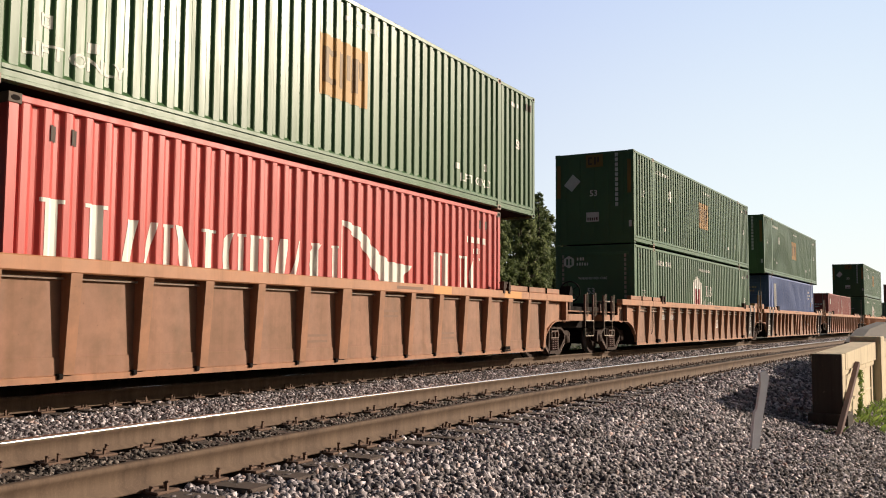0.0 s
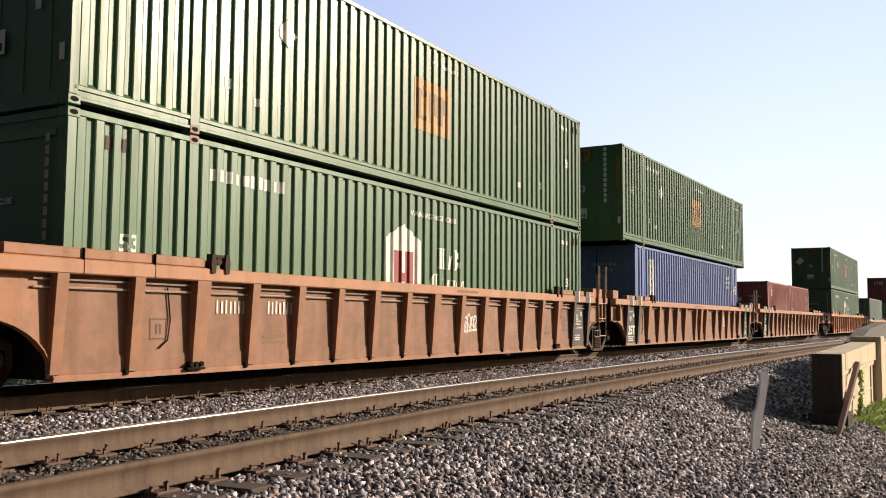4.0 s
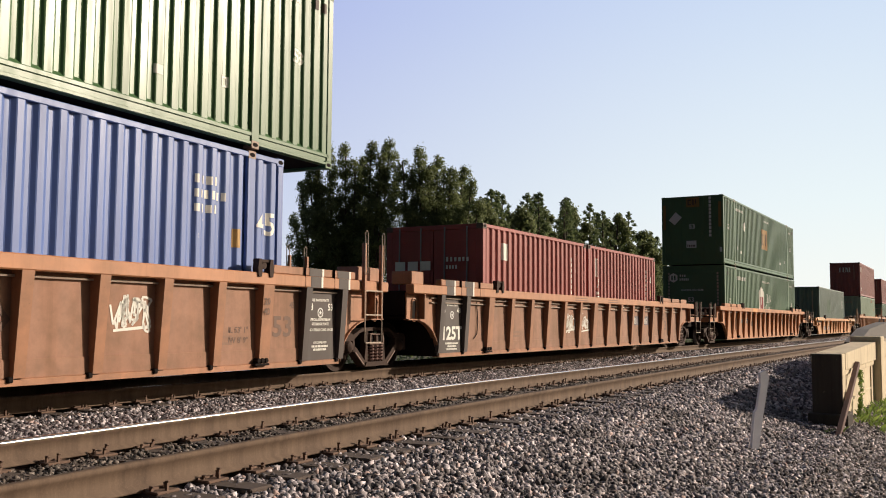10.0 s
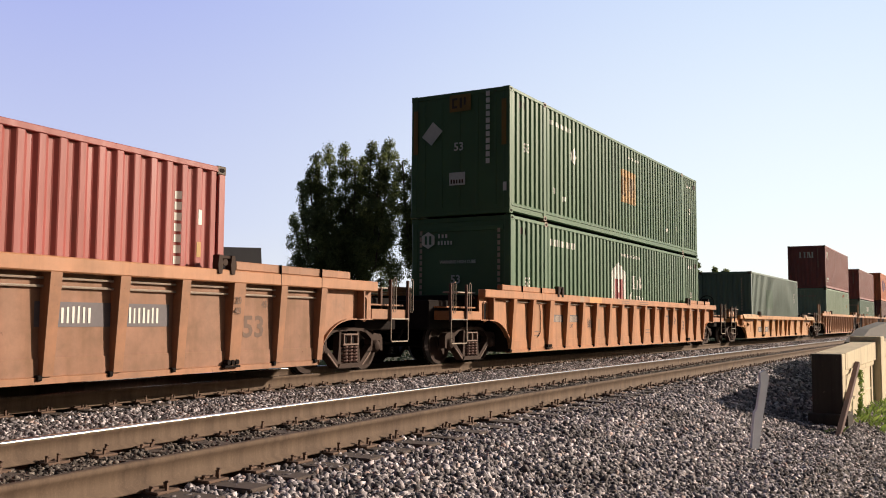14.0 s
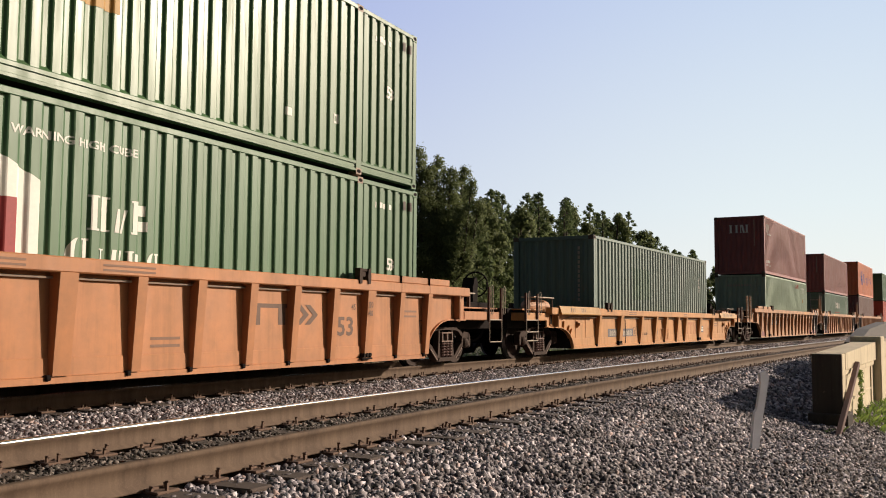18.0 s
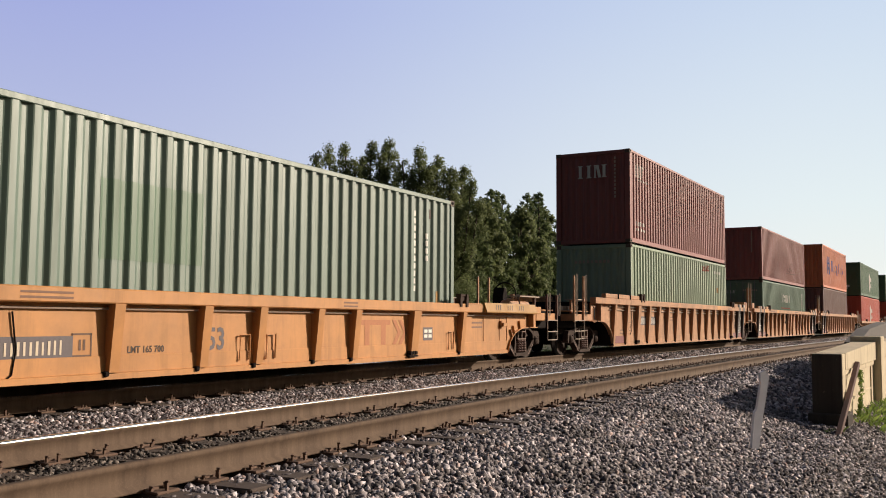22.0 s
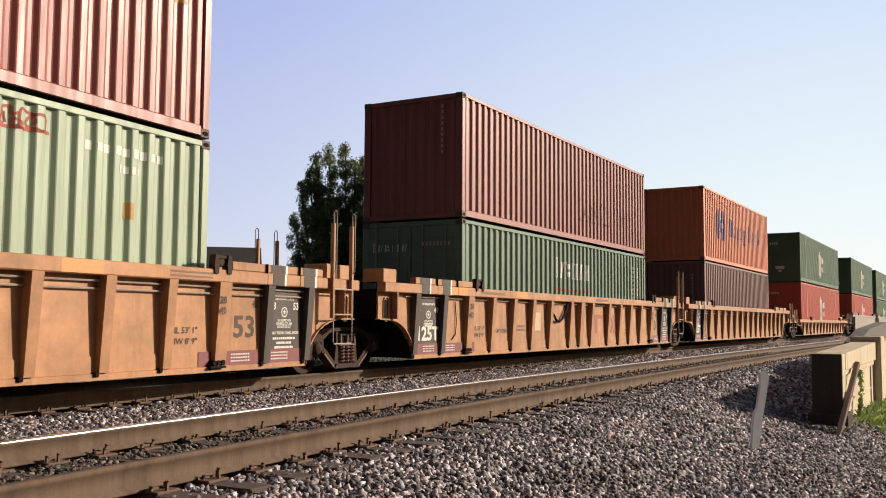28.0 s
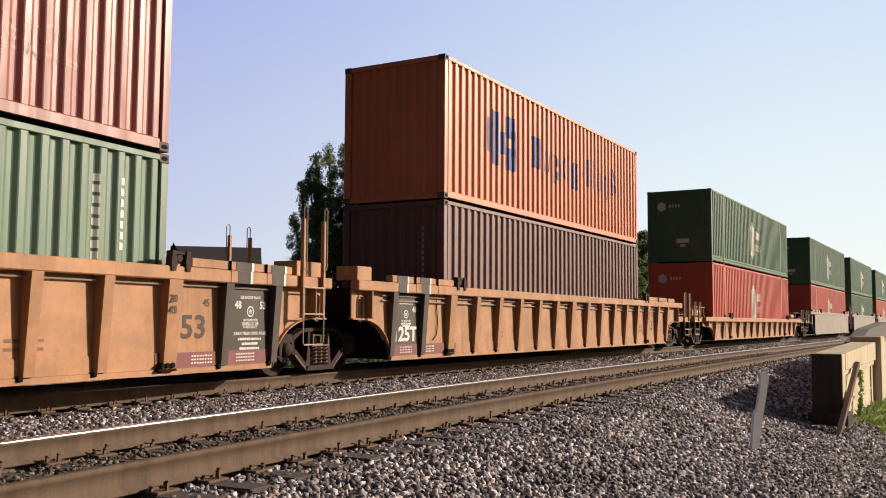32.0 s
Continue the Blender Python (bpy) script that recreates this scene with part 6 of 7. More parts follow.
rng = random.Random(11)
for trk, y0, last in ((near_track, NEAR_Y, 62.0), (far_track, TRAIN_Y, 30.0)):
    x = -9.0
    while x < last:
        m = pose(x, y0 + bend(x), rng.uniform(-0.006, 0.004), 0, 0, math.degrees(math.atan(np.interp(x, GRID_X, HEADING))) + rng.uniform(-1.2, 1.2))
        tie = add("tie", 0, tie_mesh, TIE_WOOD, trk, at=m)
        for s in (-1, 1):
            if trk is far_track and s > 0:
                continue
            pl = add("tie_plate", 0, plate_mesh, PLATE, tie, at=pose(0, s * HALF_GAUGE, 0))
            if x < 34:
                for dx, dy, tall in ((-0.06, -0.115, 0.02), (0.07, -0.115, 0.035), (0.0, -0.165, 0.05), (0.02, 0.115, 0.02)):
                    add("spike", 0, spike_mesh, PLATE, tie, at=pose(dx + rng.uniform(-0.01, 0.01), s * HALF_GAUGE + dy, rng.uniform(-0.01, tall), rng.uniform(-6, 6), rng.uniform(-6, 6)))
        x += 0.5 + rng.uniform(-0.03, 0.03)


# ---- sky behind the scene ----
def sky_backdrop():
    """A far dome of clear sky, paler towards the sun and the horizon."""
    m = bpy.data.materials.new("evening_sky")
    m.use_nodes = True
    nt = m.node_tree
    nt.nodes.remove(nt.nodes["Principled BSDF"])
    em = nt.nodes.new("ShaderNodeEmission")
    tc = nt.nodes.new("ShaderNodeTexCoord")
    sep = nt.nodes.new("ShaderNodeSeparateXYZ")
    nrm = nt.nodes.new("ShaderNodeVectorMath")
    nrm.operation = "NORMALIZE"
    link(nt, tc.outputs["Object"], nrm.inputs[0])
    link(nt, nrm.outputs[0], sep.inputs[0])
    side = nt.nodes.new("ShaderNodeVectorMath")
    side.operation = "DOT_PRODUCT"
    side.inputs[1].default_value = (math.cos(HAZE_AZ), math.sin(HAZE_AZ), 0.0)
    link(nt, nrm.outputs[0], side.inputs[0])
    up = ramp(nt, sep.outputs[2], SKY_UP)
    near = ramp(nt, sep.outputs[2], SKY_NEAR)
    f = nt.nodes.new("ShaderNodeMapRange")
    f.inputs[1].default_value, f.inputs[2].default_value = SKY_FROM, SKY_TO
    f.interpolation_type = "SMOOTHSTEP"
    link(nt, side.outputs["Value"], f.inputs[0])
    link(nt, mixed(nt, f.outputs[0], up, near), em.inputs[0])
    em.inputs[1].default_value = 1.0
    link(nt, em.outputs[0], nt.nodes["Material Output"].inputs[0])
    vs, fs, n, k = [], [], 40, 16
    for i in range(n + 1):
        a = radians(-25 + 125 * i / n)
        for j in range(k + 1):
            e = radians(-1.0 + 41.0 * j / k)
            vs.append((2600 * math.cos(a) * math.cos(e), 2600 * math.sin(a) * math.cos(e), 2600 * math.sin(e)))
    for i in range(n):
        for j in range(k):
            q = i * (k + 1) + j
            fs.append((q, q + 1, q + k + 2, q + k + 1))
    me = arrays_mesh("backdrop", np.array(vs), np.array(fs), m)
    tagged(new("backdrop", me), "clear pale blue evening sky", kind="structure")


SKY_UP = [(0.0, (0.72, 0.75, 0.80)), (0.10, (0.575, 0.63, 0.83)), (0.32, (0.40, 0.455, 0.81))]
SKY_NEAR = [(0.0, (1.0, 1.0, 0.92)), (0.12, (0.86, 0.95, 0.97)), (0.34, (0.63, 0.75, 0.94))]
SKY_FROM, SKY_TO = -0.25, 0.62
HAZE_AZ = radians(-48.0)          # where the haze is brightest
sky_backdrop()

# ---- trees ----


def leaf_material(name, dark, light):
    m, nt, b = nodes_of(name)
    geo = nt.nodes.new("ShaderNodeNewGeometry")
    c = ramp(nt, geo.outputs["Random Per Island"], [(0.0, dark), (0.7, tuple((p + q) / 2 for p, q in zip(dark, light))), (1.0, light)])
    n = noise_node(nt, 0.35, 4, 0.6)
    c = mixed(nt, ramp(nt, n, [(0.4, (0, 0, 0)), (0.7, (0.5,) * 3)]), c, tuple(v * 0.7 for v in dark))
    link(nt, c, b.inputs["Base Color"])
    b.inputs["Roughness"].default_value = 0.65
    b.inputs["Specular IOR Level"].default_value = 0.25
    # sunlight shines through the thin leaves
    thin, both = nt.nodes.new("ShaderNodeBsdfTranslucent"), nt.nodes.new("ShaderNodeMixShader")
    link(nt, c, thin.inputs[0])
    both.inputs[0].default_value = 0.5
    link(nt, b.outputs[0], both.inputs[1])
    link(nt, thin.outputs[0], both.inputs[2])
    link(nt, both.outputs[0], nt.nodes["Material Output"].inputs[0])
    return m


LEAVES = leaf_material("summer_leaves", (0.15, 0.185, 0.08), (0.28, 0.31, 0.14))
NEEDLES = leaf_material("pine_needles", (0.11, 0.15, 0.065), (0.23, 0.27, 0.12))
GRASS = leaf_material("grass_blades", (0.10, 0.16, 0.035), (0.30, 0.38, 0.10))
BARK = plain("grey_brown_bark", (0.09, 0.07, 0.055), 0.9, grain=8, bump=0.5, dist=0.03)


def leaf_cloud(name, centres, radii, count, size, seed, material, parent, droop=0.0):
    """Many small bent leaves gathered in clumps round the centres."""
    rng = np.random.RandomState(seed)
    pick = rng.choice(len(centres), count, p=radii.prod(1) ** 0.67 / (radii.prod(1) ** 0.67).sum())
    d = rng.normal(size=(count, 3))
    d /= np.linalg.norm(d, axis=1)[:, None]
    r = rng.uniform(0.25, 1.0, count) ** 0.5 * (1 + 0.18 * rng.normal(size=count))
    c = centres[pick] + d * r[:, None] * radii[pick]
    # blades lie across the way out of their clump, with some scatter
    face = d + np.array([0, 0, 0.35]) + 0.55 * rng.normal(size=(count, 3))
    u = np.cross(face, rng.normal(size=(count, 3)))
    u /= np.linalg.norm(u, axis=1)[:, None]
    w = np.cross(u, face)
    w /= np.linalg.norm(w, axis=1)[:, None]
    s = size * rng.uniform(0.5, 1.4, count)[:, None]
    v = np.stack([c - u * s, c + w * s * 0.5, c + u * s, c - w * s * 0.5], 1).reshape(-1, 3)
    f = np.arange(count * 4).reshape(-1, 4)
    ob = new(name, arrays_mesh(name, v, f, material))
    ob.parent = parent
    return ob


def tree(x, y, z0, height, spread, seed, leaves=9000, size=0.2, lobes=34, label="broad dark green tree behind the railway", leaf=None):
    """A broad-leaved tree: tapered trunk, limbs and a crown of clumped leaves with gaps."""
    rng = np.random.RandomState(seed)
    th = tagged(new("tree"), label, "tree", "trees behind the railway")
    th.matrix_basis = pose(x, y, z0)
    bm = bmesh.new()
    h1 = height * 0.32
    for k, (za, zb, ra, rb) in enumerate(((0, h1, 0.035, 0.026), (h1, height * 0.8, 0.026, 0.008))):
        lathe(bm, [(za + (zb - za) * q / 4, height * (ra + (rb - ra) * q / 4)) for q in range(5)], 9, "z")
    part("trunk", bm, BARK, th)
    cs, rs = [], []
    for k in range(lobes):
        q = (k + 0.5) / lobes
        zc = height * (0.20 + 0.76 * q)
        prof = math.sin(math.pi * min(1, max(0, 0.16 + 0.80 * q))) ** 0.6
        a = k * 2.4 + rng.uniform(-0.5, 0.5)
        rad = spread * prof * rng.uniform(0.2, 1.0)
        cs.append((math.cos(a) * rad, math.sin(a) * rad, zc))
        r = spread * rng.uniform(0.14, 0.27)
        rs.append((r, r, r * rng.uniform(0.8, 1.35)))
    cs, rs = np.array(cs), np.array(rs)
    for k in range(0, lobes, 3):
        bm = bmesh.new()
        p = Vector(cs[k])
        tube(bm, [(0, 0, p.z * 0.45), (p.x * 0.45, p.y * 0.45, p.z * 0.78), p], height * 0.006, 5)
        part("limb", bm, BARK, th)
    leaf_cloud("crown", cs, rs, leaves, size, seed + 1, leaf or LEAVES, th)
    return th


def pine(x, y, z0, height, spread, seed, leaves=4500):
    """A ragged conifer with a spiky top."""
    rng = np.random.RandomState(seed)
    th = tagged(new("tree"), "dark green ragged pine in the row along the line", "tree", "trees behind the railway")
    th.matrix_basis = pose(x, y, z0)
    bm = bmesh.new()
    lathe(bm, [(0, height * 0.02), (height * 0.5, height * 0.014), (height * 0.97, height * 0.003)], 8, "z")
    part("trunk", bm, BARK, th)
    cs, rs = [], []
    for k in range(80):
        q = k / 79
        zc = height * (0.12 + 0.86 * q)
        a = k * 2.4
        rad = spread * (1 - q) ** 0.6 * rng.uniform(0.35, 1.05)
        cs.append((math.cos(a) * rad, math.sin(a) * rad, zc))
        r = max(0.22, spread * 0.25 * (1 - 0.65 * q))
        rs.append((r, r, r * 0.75))
    leaf_cloud("crown", np.array(cs), np.array(rs), int(leaves * 1.5), 0.13, seed + 1, NEEDLES, th)
    return th


BACK_Z = -1.2


def plumed_tree(distance, bearing, plumes, seed, label):
    """A large tree whose limbs rise as separate plumes; plumes: (sideways reach, height of the top above the ground)."""
    rng = np.random.RandomState(seed)
    a = radians(bearing)
    away, side = np.array((math.cos(a), math.sin(a), 0.0)), np.array((math.sin(a), -math.cos(a), 0.0))
    th = tagged(new("tree"), label, "tree", "trees behind the railway")
    th.matrix_basis = pose(*(away * distance)[:2], BACK_Z)
    bm = bmesh.new()
    lathe(bm, [(0, 0.62), (0.5, 0.46), (2.0, 0.38), (4.2, 0.30), (6.5, 0.16), (9.5, 0.06)], 10, "z")
    part("trunk", bm, BARK, th)
    cs, rs = [], []
    for k, (reach, top) in enumerate(plumes):
        depth = rng.uniform(-2.2, 1.6)
        foot, tip = np.array((0, 0, min(3.5, top * 0.3))), side * reach * 0.94 + away * depth + np.array((0, 0, top - 0.35))
        bow = side * reach * 0.75 + away * depth * 0.7 + np.array((0, 0, top * 0.55))
        bm = bmesh.new()
        tube(bm, [foot, foot * 0.45 + bow * 0.55, bow, (bow + tip) / 2, tip], 0.07, 5)
        part("limb", bm, BARK, th)
        n = int(14 + top * 1.9)
        for i in range(n):
            q = 0.28 + 0.72 * (i + rng.uniform(0, 1)) / n
            c = foot * (1 - q) ** 2 + bow * 2 * q * (1 - q) + tip * q * q
            wide = 1.6 * math.sin(math.pi * min(1.0, 0.25 + 0.72 * q)) ** 0.7
            off = rng.normal(size=3)
            off *= rng.uniform(0.2, 1.0) * wide / np.linalg.norm(off)
            off[2] *= 0.5
            r = rng.uniform(0.38, 0.72) * (1.0 - 0.3 * q)
            cs.append(c + off)
            rs.append((r, r, r * rng.uniform(0.9, 1.4)))
    half = max(abs(p[0]) for p in plumes)
    for i in range(18):
        # the shaded heart of the crown
        off = side * rng.uniform(-0.55, 0.75) * half + away * rng.uniform(-1.5, 2.0)
        cs.append(off + np.array((0, 0, rng.uniform(2.0, 9.5))))
        rs.append((0.9, 0.9, 1.1))
    leaf_cloud("crown", np.array(cs), np.array(rs), 230 * len(cs), 0.085, seed + 1, LEAVES, th)
    return th


plumed_tree(71.0, 36.0, ((-2.8, 15.0), (-1.8, 15.7), (-0.4, 15.7), (0.4, 14.4), (1.0, 15.0), (1.7, 15.8), (2.4, 14.6), (3.2, 16.1), (3.9, 13.8), (-3.3, 13.6), (-4.0, 12.7), (-4.6, 10.3), (-4.1, 7.4), (-2.4, 12.5), (0.0, 11.5), (2.6, 11.0)), 41, "broad dark green tree with upright plumes behind the railway")
plumed_tree(71.0, 30.75, ((-2.6, 14.4), (-1.9, 14.0), (-1.3, 15.3), (-0.5, 14.2), (0.2, 15.0), (0.8, 14.4), (1.3, 14.0), (2.4, 14.5), (3.0, 13.0), (3.6, 11.4), (-2.2, 11.0), (0.2, 11.0), (2.0, 11.0)), 47, "dark green tree beside a broader one behind the railway")
ROW_X = (74.0, 81.5, 88.2, 95.8, 104.6, 112.5, 121.5, 131.7, 143.4, 155.0)
ROW_TOP = (12.4, 12.7, 13.6, 14.0, 14.4, 14.7, 13.9, 12.4, 11.9, 11.5)
rng = random.Random(3)
x = 72.0
k = 0
while x < 152:
    top = float(np.interp(x, ROW_X, ROW_TOP)) + 1.9
    if k % 4 == 2:
        tree(x, 40.0 + rng.uniform(-1, 2), BACK_Z, top - 1.0 + rng.uniform(-0.6, 0.4), 3.2, 100 + k, 11000, 0.18, 34, "dark green tree in the row along the line")
    else:
        pine(x, 40.0 + rng.uniform(-1.0, 1.5), BACK_Z, top + rng.uniform(-0.7, 0.5), 3.1, 200 + k, 9000)
    if k % 2:
        pine(x + 0.8, 44.5 + rng.uniform(-1, 1), BACK_Z, top + 0.3 + rng.uniform(-1.2, 0.2), 2.6, 400 + k, 6000)
    x += rng.uniform(1.5, 2.2) * (1 + (x - 72) / 110)
    k += 1


def hedge(x0, x1, y, height, count, seed, label, material=None, depth=2.0, size=0.2):
    """A low thicket: one mass of leaves."""
    rng = np.random.RandomState(seed)
    n = max(4, int((x1 - x0) / 0.9))
    cs = np.stack([np.linspace(x0, x1, n), y + rng.uniform(-depth, depth, n), BACK_Z + height * rng.uniform(0.2, 0.6, n)], 1)
    rs = np.stack([rng.uniform(0.8, 1.6, n), rng.uniform(0.8, 1.6, n), height * rng.uniform(0.3, 0.5, n)], 1)
    return tagged(leaf_cloud("undergrowth", cs, rs, count, size, seed, material or LEAVES, None), label, "shrubs", kind="stuff")


hedge(50, 78, 39, 4.5, 14000, 5, "dark green undergrowth below the trees")
hedge(78, 150, 37.5, 4.5, 14000, 6, "dark green undergrowth along the tree row")
hedge(20, 50, 44, 1.2, 5000, 9, "low scrub beyond the railway", None, 3.0)
hedge(6, 75, 15.8, 1.3, 30000, 12, "dark weeds along the far side of the line", NEEDLES, 0.7, 0.07)
for k, (x, y, h, w) in enumerate(((53.4, 48.2, 6.2, 2.0), (54.8, 46.9, 6.2, 1.7), (54.0, 47.3, 5.2, 1.9))):
    tree(x, y, BACK_Z, h, w, 300 + k, 2500, 0.16, 14, "small bright green tree beside a house", leaf_material("bright_leaves", (0.20, 0.28, 0.07), (0.34, 0.42, 0.13)) if k == 0 else bpy.data.materials["bright_leaves"])
tree(150, 36, BACK_Z, 11, 3.0, 340, 4000, 0.26, 20, "dark green tree far down the line")
tree(158, 40, BACK_Z, 10, 3.0, 343, 4000, 0.26, 20, "dark green tree far down the line")

# ---- buildings far behind ----
SHINGLE = plain("dark_grey_shingles", (0.065, 0.06, 0.064), 0.95, grain=3, vary=0.2)
SIDING = plain("pale_siding", (0.7, 0.66, 0.60), 0.8, grain=3, vary=0.12)
OFFICE = plain("pale_office_concrete", (0.80, 0.72, 0.69), 0.8, grain=0.3, vary=0.06)
BRICK_FAR = plain("weathered_red_brick", (0.30, 0.10, 0.085), 0.9, grain=0.6, vary=0.2)
DARK_GLASS = plain("dark_window_glass", (0.26, 0.26, 0.29), 0.15, vary=0.1, bump=0.0)


def house():
    th = tagged(new("house"), "house with a dark shingled gable roof beyond the railway", "house")
    th.matrix_basis = pose(57.6, 55.6, BACK_Z, 0, 0, -46)
    eave, ridge = 5.2, 7.95
    bm = bmesh.new()
    box(bm, -3.6, 3.4, -3.0, 3.0, 0, eave)
    part("wall", bm, SIDING, th)
    bm = bmesh.new()
    prism_x(bm, [(-3.5, eave - 0.3), (0, ridge), (3.5, eave - 0.3), (3.5, eave - 0.1), (0, ridge + 0.22), (-3.5, eave - 0.1)], -3.7, 3.7)
    part("roof", bm, SHINGLE, th)
    bm = bmesh.new()
    prism(bm, [(-4.3, eave - 0.3), (-3.3, ridge), (-1.6, eave - 0.3), (-1.6, eave - 0.12), (-3.3, ridge + 0.16), (-4.3, eave - 0.12)], -4.3, 0.3)
    part("cross_roof", bm, SHINGLE, th)
    bm = bmesh.new()
    prism(bm, [(-4.0, 0), (-4.0, eave - 0.1), (-3.3, ridge - 0.3), (-1.95, eave - 0.1), (-1.95, 0)], -4.1, -3.9)
    gable = part("gable_wall", bm, SIDING, th)
    bm = bmesh.new()
    box(bm, -3.5, -2.8, -4.15, -4.1, eave - 0.3, eave + 0.7)
    part("window", bm, DARK_GLASS, gable)


house()


def block_building(name, label, x, y, turn, w, d, h, material, storeys=0, bays=0, parapet=0.0):
    th = tagged(new(name), label, "building")
    th.matrix_basis = pose(x, y, BACK_Z, 0, 0, turn)
    bm = bmesh.new()
    box(bm, -w / 2, w / 2, -d / 2, d / 2, 0, h)
    part("wall", bm, material, th)
    bm = bmesh.new()
    box(bm, -w / 2 - 0.1, w / 2 + 0.1, -d / 2 - 0.1, d / 2 + 0.1, h, h + 0.25 + parapet)
    part("roof_edge", bm, material, th)
    for s in range(storeys):
        for k in range(bays):
            ww = w / bays
            add("window", (name, round(ww, 2)), lambda bm: box(bm, -ww * 0.33, ww * 0.33, -0.03, 0.03, 0, 1.5), DARK_GLASS, th, at=pose(-w / 2 + (k + 0.5) * ww, -d / 2 - 0.02, h - 2.6 - s * 3.4))
    return th


block_building("office_building", "pale pinkish multi-storey office block far off", 184.8, 236.4, -15, 15.0, 6, 22.4, OFFICE, 5, 10, 0.4)
block_building("office_building", "pale lower wing of the office block", 177.6, 243.4, -15, 6.5, 5, 21.0, plain("grey_office_concrete", (0.56, 0.52, 0.53), 0.8, grain=0.3), 5, 5, 0.3)
block_building("office_building", "low pale annexe beside the office block", 173.5, 249.0, -15, 8.0, 5, 17.8, OFFICE, 2, 5, 0.2)
block_building("warehouse", "low red-brick building with a flat roof", 92.6, 117.9, -15, 10.0, 5, 9.4, BRICK_FAR, 0, 0, 0.2)
block_building("shed", "low pale building beyond the railway", 98.9, 112.9, -15, 3.4, 3, 9.2, OFFICE, 1, 4)
block_building("warehouse", "low brown-brick building beyond the railway", 86.2, 122.6, -15, 7.0, 6, 9.5, plain("brown_brick", (0.17, 0.10, 0.08), 0.9, grain=0.6), 1, 4, 0.2)

# a flag on its mast, and the sign of the office block
mast = tagged(new("flagpole"), "thin grey flagpole with a dark flag blowing", "flagpole")
mast.matrix_basis = pose(88.6, 118.4, BACK_Z)
bm = bmesh.new()
lathe(bm, [(0, 0.07), (6.0, 0.055), (11.2, 0.03)], 8, "z")
part("pole", bm, WELL_GREY, mast)
bm = bmesh.new()
prism(bm, [(0.04, 10.4), (0.04, 11.1), (0.35, 11.15), (0.7, 11.0), (1.0, 11.05), (1.0, 10.35), (0.65, 10.3), (0.3, 10.45)], -0.01, 0.01)
part("flag", bm, NAVY_MARK, mast)

# ---- the concrete wall beside the shoulder ----
CONCRETE = painted("weathered_concrete", (0.66, 0.565, 0.41), 0.85, dirt=(0.28, 0.22, 0.16), wear=0.6, rust=(0.22, 0.17, 0.11), rusty=0.3, dust=0.2, spec=0.15)
# Streaked concrete with the shade of the wall's end put into its colour.
CONCRETE_DARK = painted("shade_dark_concrete", (0.07, 0.058, 0.05), 0.9, dirt=(0.035, 0.03, 0.026), wear=0.7, rust=(0.15, 0.13, 0.10), rusty=0.5, spec=0.15)
ASPHALT = plain("grey_asphalt", (0.10, 0.09, 0.085), 0.9, grain=15)


def end_wall():
    th = tagged(new("retaining_wall"), "weathered concrete bridge wing wall with recessed panels", "wall")
    th.matrix_basis = pose(16.0, 1.96, -1.6)
    z = 1.6

    def piece(name, x0, x1, y0, y1, z0, z1, mat=CONCRETE, bevel=0.02, parent=None):
        bm = bmesh.new()
        box(bm, x0, x1, y0, y1, z0 + z, z1 + z, bevel)
        return part(name, bm, mat, parent or th)
    pillar = piece("end_pillar", 0.02, 0.43, 0.0, 0.46, -1.2, 0.385, bevel=0.012)
    # Thin dark slab and footing: painted shade on the side turned from the sun.
    piece("shaded_face", -0.01, 0.021, 0.006, 0.454, -1.2, 0.378, CONCRETE_DARK, 0.006, pillar)
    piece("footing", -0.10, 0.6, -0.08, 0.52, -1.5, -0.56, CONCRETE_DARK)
    wall = piece("wall_panel", 0.42, 5.4, 0.06, 0.42, -1.6, 0.12)
    bm = bmesh.new()
    prism(bm, [(0.432, 0.12 + z), (5.41, 0.12 + z), (5.41, 0.49 + z), (0.432, 0.388 + z)], -0.004, 0.44)
    part("coping", bm, CONCRETE, th)
    piece("panel_frame", 0.42, 5.3, 0.03, 0.06, 0.02, 0.10, bevel=0.008, parent=wall)
    piece("panel_frame", 0.75, 0.83, 0.035, 0.06, -1.3, 0.02, bevel=0.008, parent=wall)
    piece("panel_frame", 4.75, 4.87, 0.035, 0.06, -1.4, 0.02, bevel=0.008, parent=wall)
    piece("panel_frame", 0.83, 4.75, 0.038, 0.06, -0.45, -0.40, bevel=0.008, parent=wall)
    piece("middle_pillar", 5.4, 6.2, -0.10, 0.5, -1.7, 0.60)
    piece("wall_panel", 6.2, 14.0, 0.06, 0.42, -1.7, 0.12)
    piece("coping", 6.2, 14.0, 0.0, 0.44, 0.12, 0.46)
    bm = bmesh.new()
    prism(bm, [(6.6, -0.3 + z), (6.6, 0.46 + z), (9.0, 0.74 + z), (14.0, 0.92 + z), (14.0, -0.3 + z)], 0.45, 0.75)
    part("ramp", bm, ASPHALT, th, "grey sloped ramp behind the wall")


end_wall()
bm = bmesh.new()
prism(bm, [(0, -0.1), (0.105, -0.1), (0.12, 0.45), (0.15, 0.98), (0.075, 1.04), (0.005, 1.0), (0.035, 0.86), (0.016, 0.55), (-0.015, 0.5)], -0.02, 0.02)
post = part("marker_post", bm, plain("pale_weathered_paint", (0.66, 0.66, 0.72), 0.7, grain=10, vary=0.15), None)
post.matrix_basis = pose(12.0, 2.55, -0.74) @ pose(0, 0, 0, 0, 9.0, -38)
tagged(post, "leaning weathered white flat marker post in the ballast", "post")
bm = bmesh.new()
box(bm, -0.045, 0.045, -0.04, 0.04, 0, 2.95, 0.008)
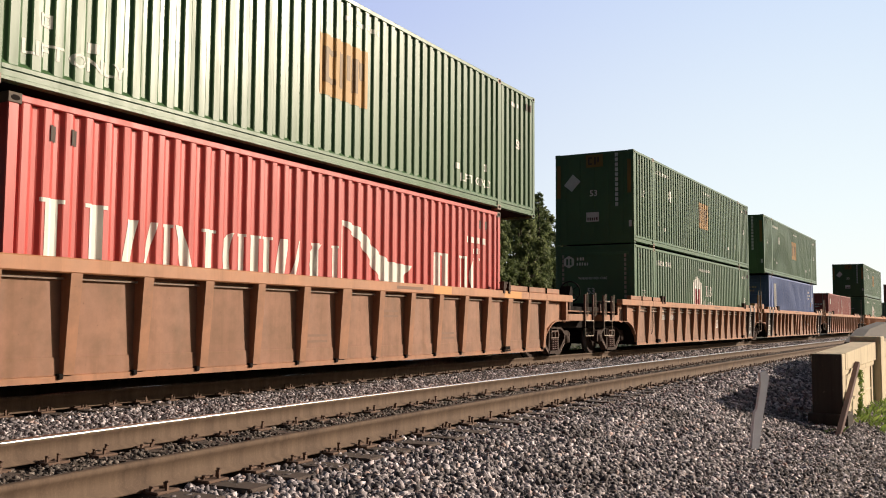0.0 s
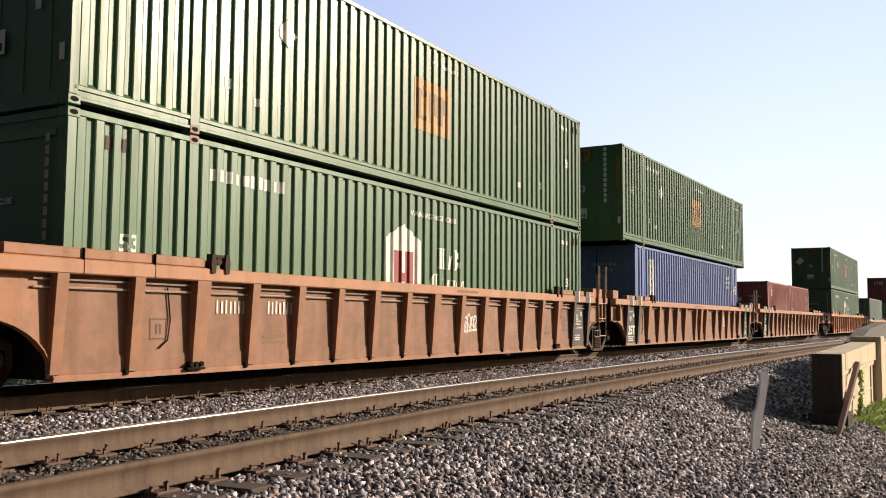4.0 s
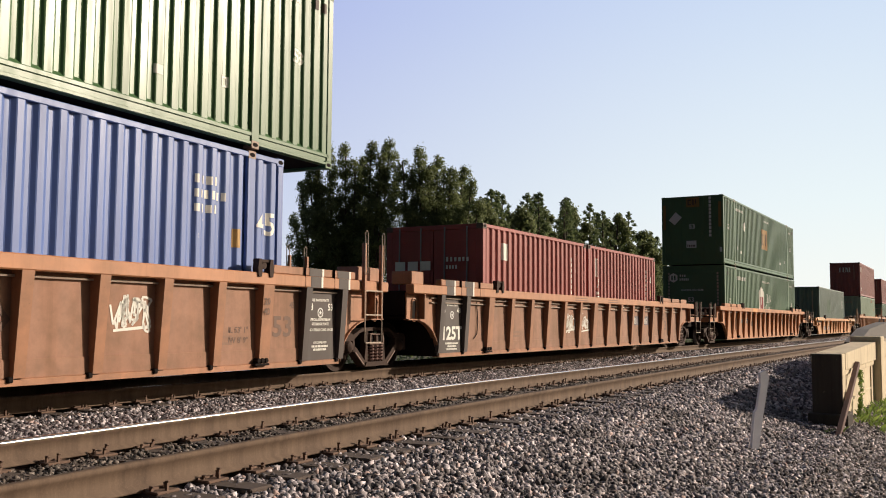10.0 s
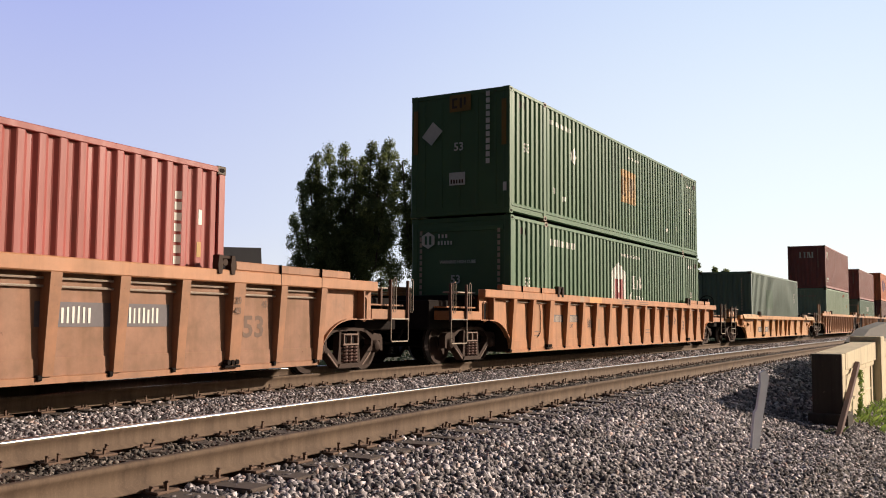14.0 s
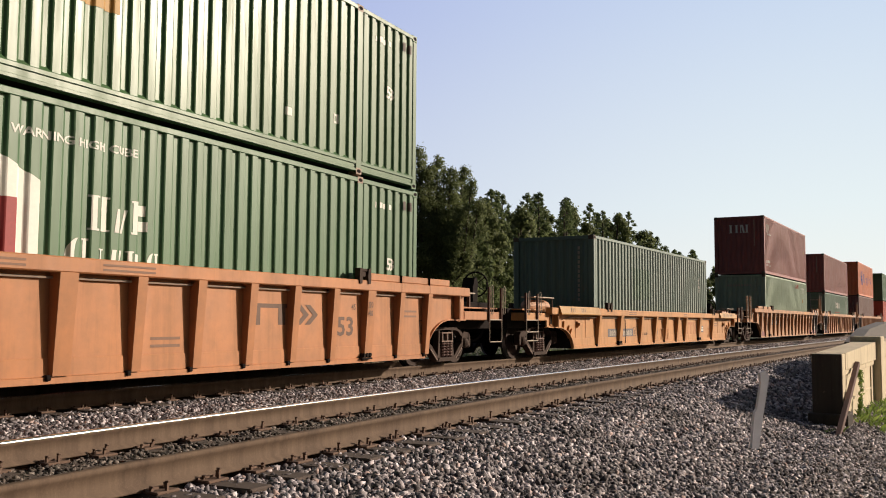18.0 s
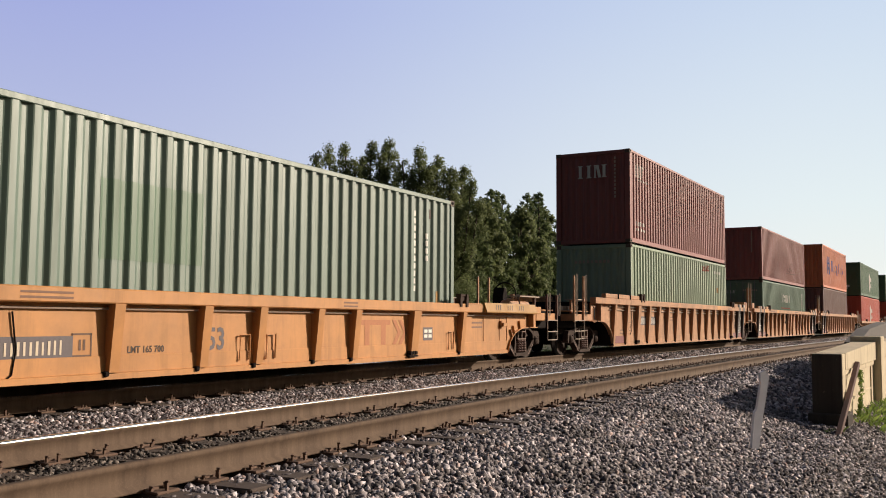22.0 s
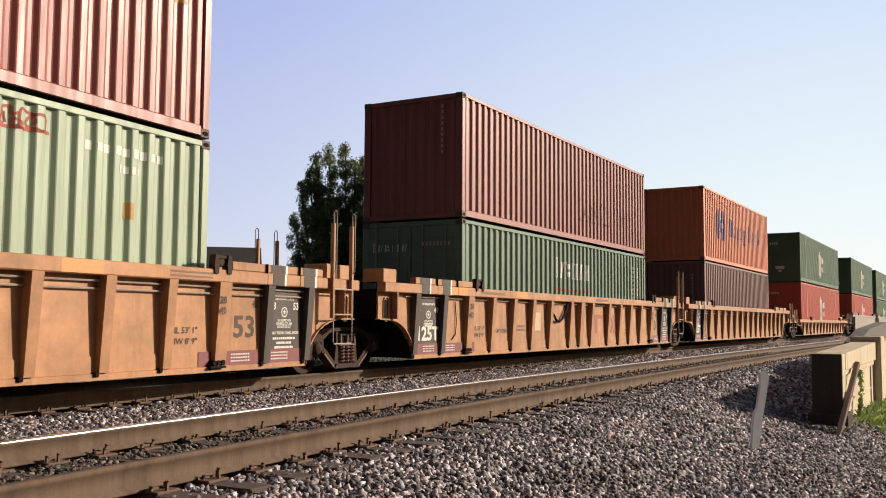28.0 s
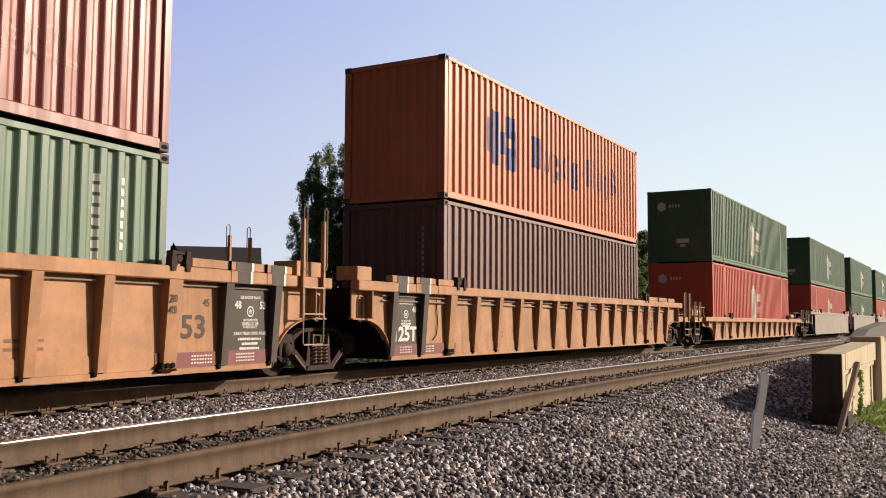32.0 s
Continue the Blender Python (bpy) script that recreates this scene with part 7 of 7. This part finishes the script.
stake = part("wooden_stake", bm, plain("dark_red_brown_wood", (0.10, 0.045, 0.035), 0.85, grain=12), None)
stake.matrix_basis = pose(14.75, 1.90, -0.84) @ pose(0, 0, 0, 0, 69.8, 0)
tagged(stake, "dark brown timber stake leaning on the concrete wall", "post")


def grass_clump(x0, x1, y0, y1, n, seed, hmax, label):
    rng = np.random.RandomState(seed)
    c = np.stack([rng.uniform(x0, x1, n), rng.uniform(y0, y1, n), np.zeros(n)], 1)
    c[:, 2] = [bed_height(v) - 0.03 for v in c[:, 1]]
    lean = rng.normal(size=(n, 3)) * 0.35
    lean[:, 2] = 1
    h = hmax * rng.uniform(0.3, 1.0, n)[:, None]
    side = np.cross(lean, rng.normal(size=(n, 3)))
    side /= np.linalg.norm(side, axis=1)[:, None]
    w = 0.02
    v = np.stack([c - side * w, c + side * w, c + lean * h * 0.6 + side * w * 0.8, c + lean * h + lean * [0.25, 0.25, -0.1] * h], 1).reshape(-1, 3)
    ob = new("grass", arrays_mesh("grass", v, np.arange(n * 4).reshape(-1, 4), GRASS))
    return tagged(ob, label, "grass", kind="stuff")


grass_clump(16.9, 22.5, 0.6, 1.9, 4200, 21, 0.26, "green grass and weeds at the foot of the wall")
grass_clump(14.9, 16.2, 1.9, 2.1, 50, 22, 0.2, "a few weeds by the footing")
vine = leaf_cloud("vine", np.array([(17.6 + 0.06 * k, 1.90 + 0.012 * math.sin(k), -0.95 + 0.115 * k) for k in range(9)]), np.full((9, 3), 0.10) * np.array([1, 0.4, 1]), 260, 0.04, 31, GRASS, None)
tagged(vine, "green climbing vine on the concrete wall", "vine", kind="stuff")


def motions():
    """Key everything that moves: cars, containers and wheels."""
    times = [k * 0.5 for k in range(65)]
    cache = {}
    for thing, unit, local in MOVERS:
        if unit not in cache:
            cache[unit] = [on_track(unit, t) for t in times]
        walk(thing, [(t, m @ local) for t, m in zip(times, cache[unit])])
    steps = [k * 0.1 for k in range(321)]
    for ax, x in WHEELS:
        walk(ax, [(t, pose(x, 0, WHEEL_R) @ Matrix.Rotation(-run(t) / WHEEL_R, 4, "Y")) for t in steps])


motions()
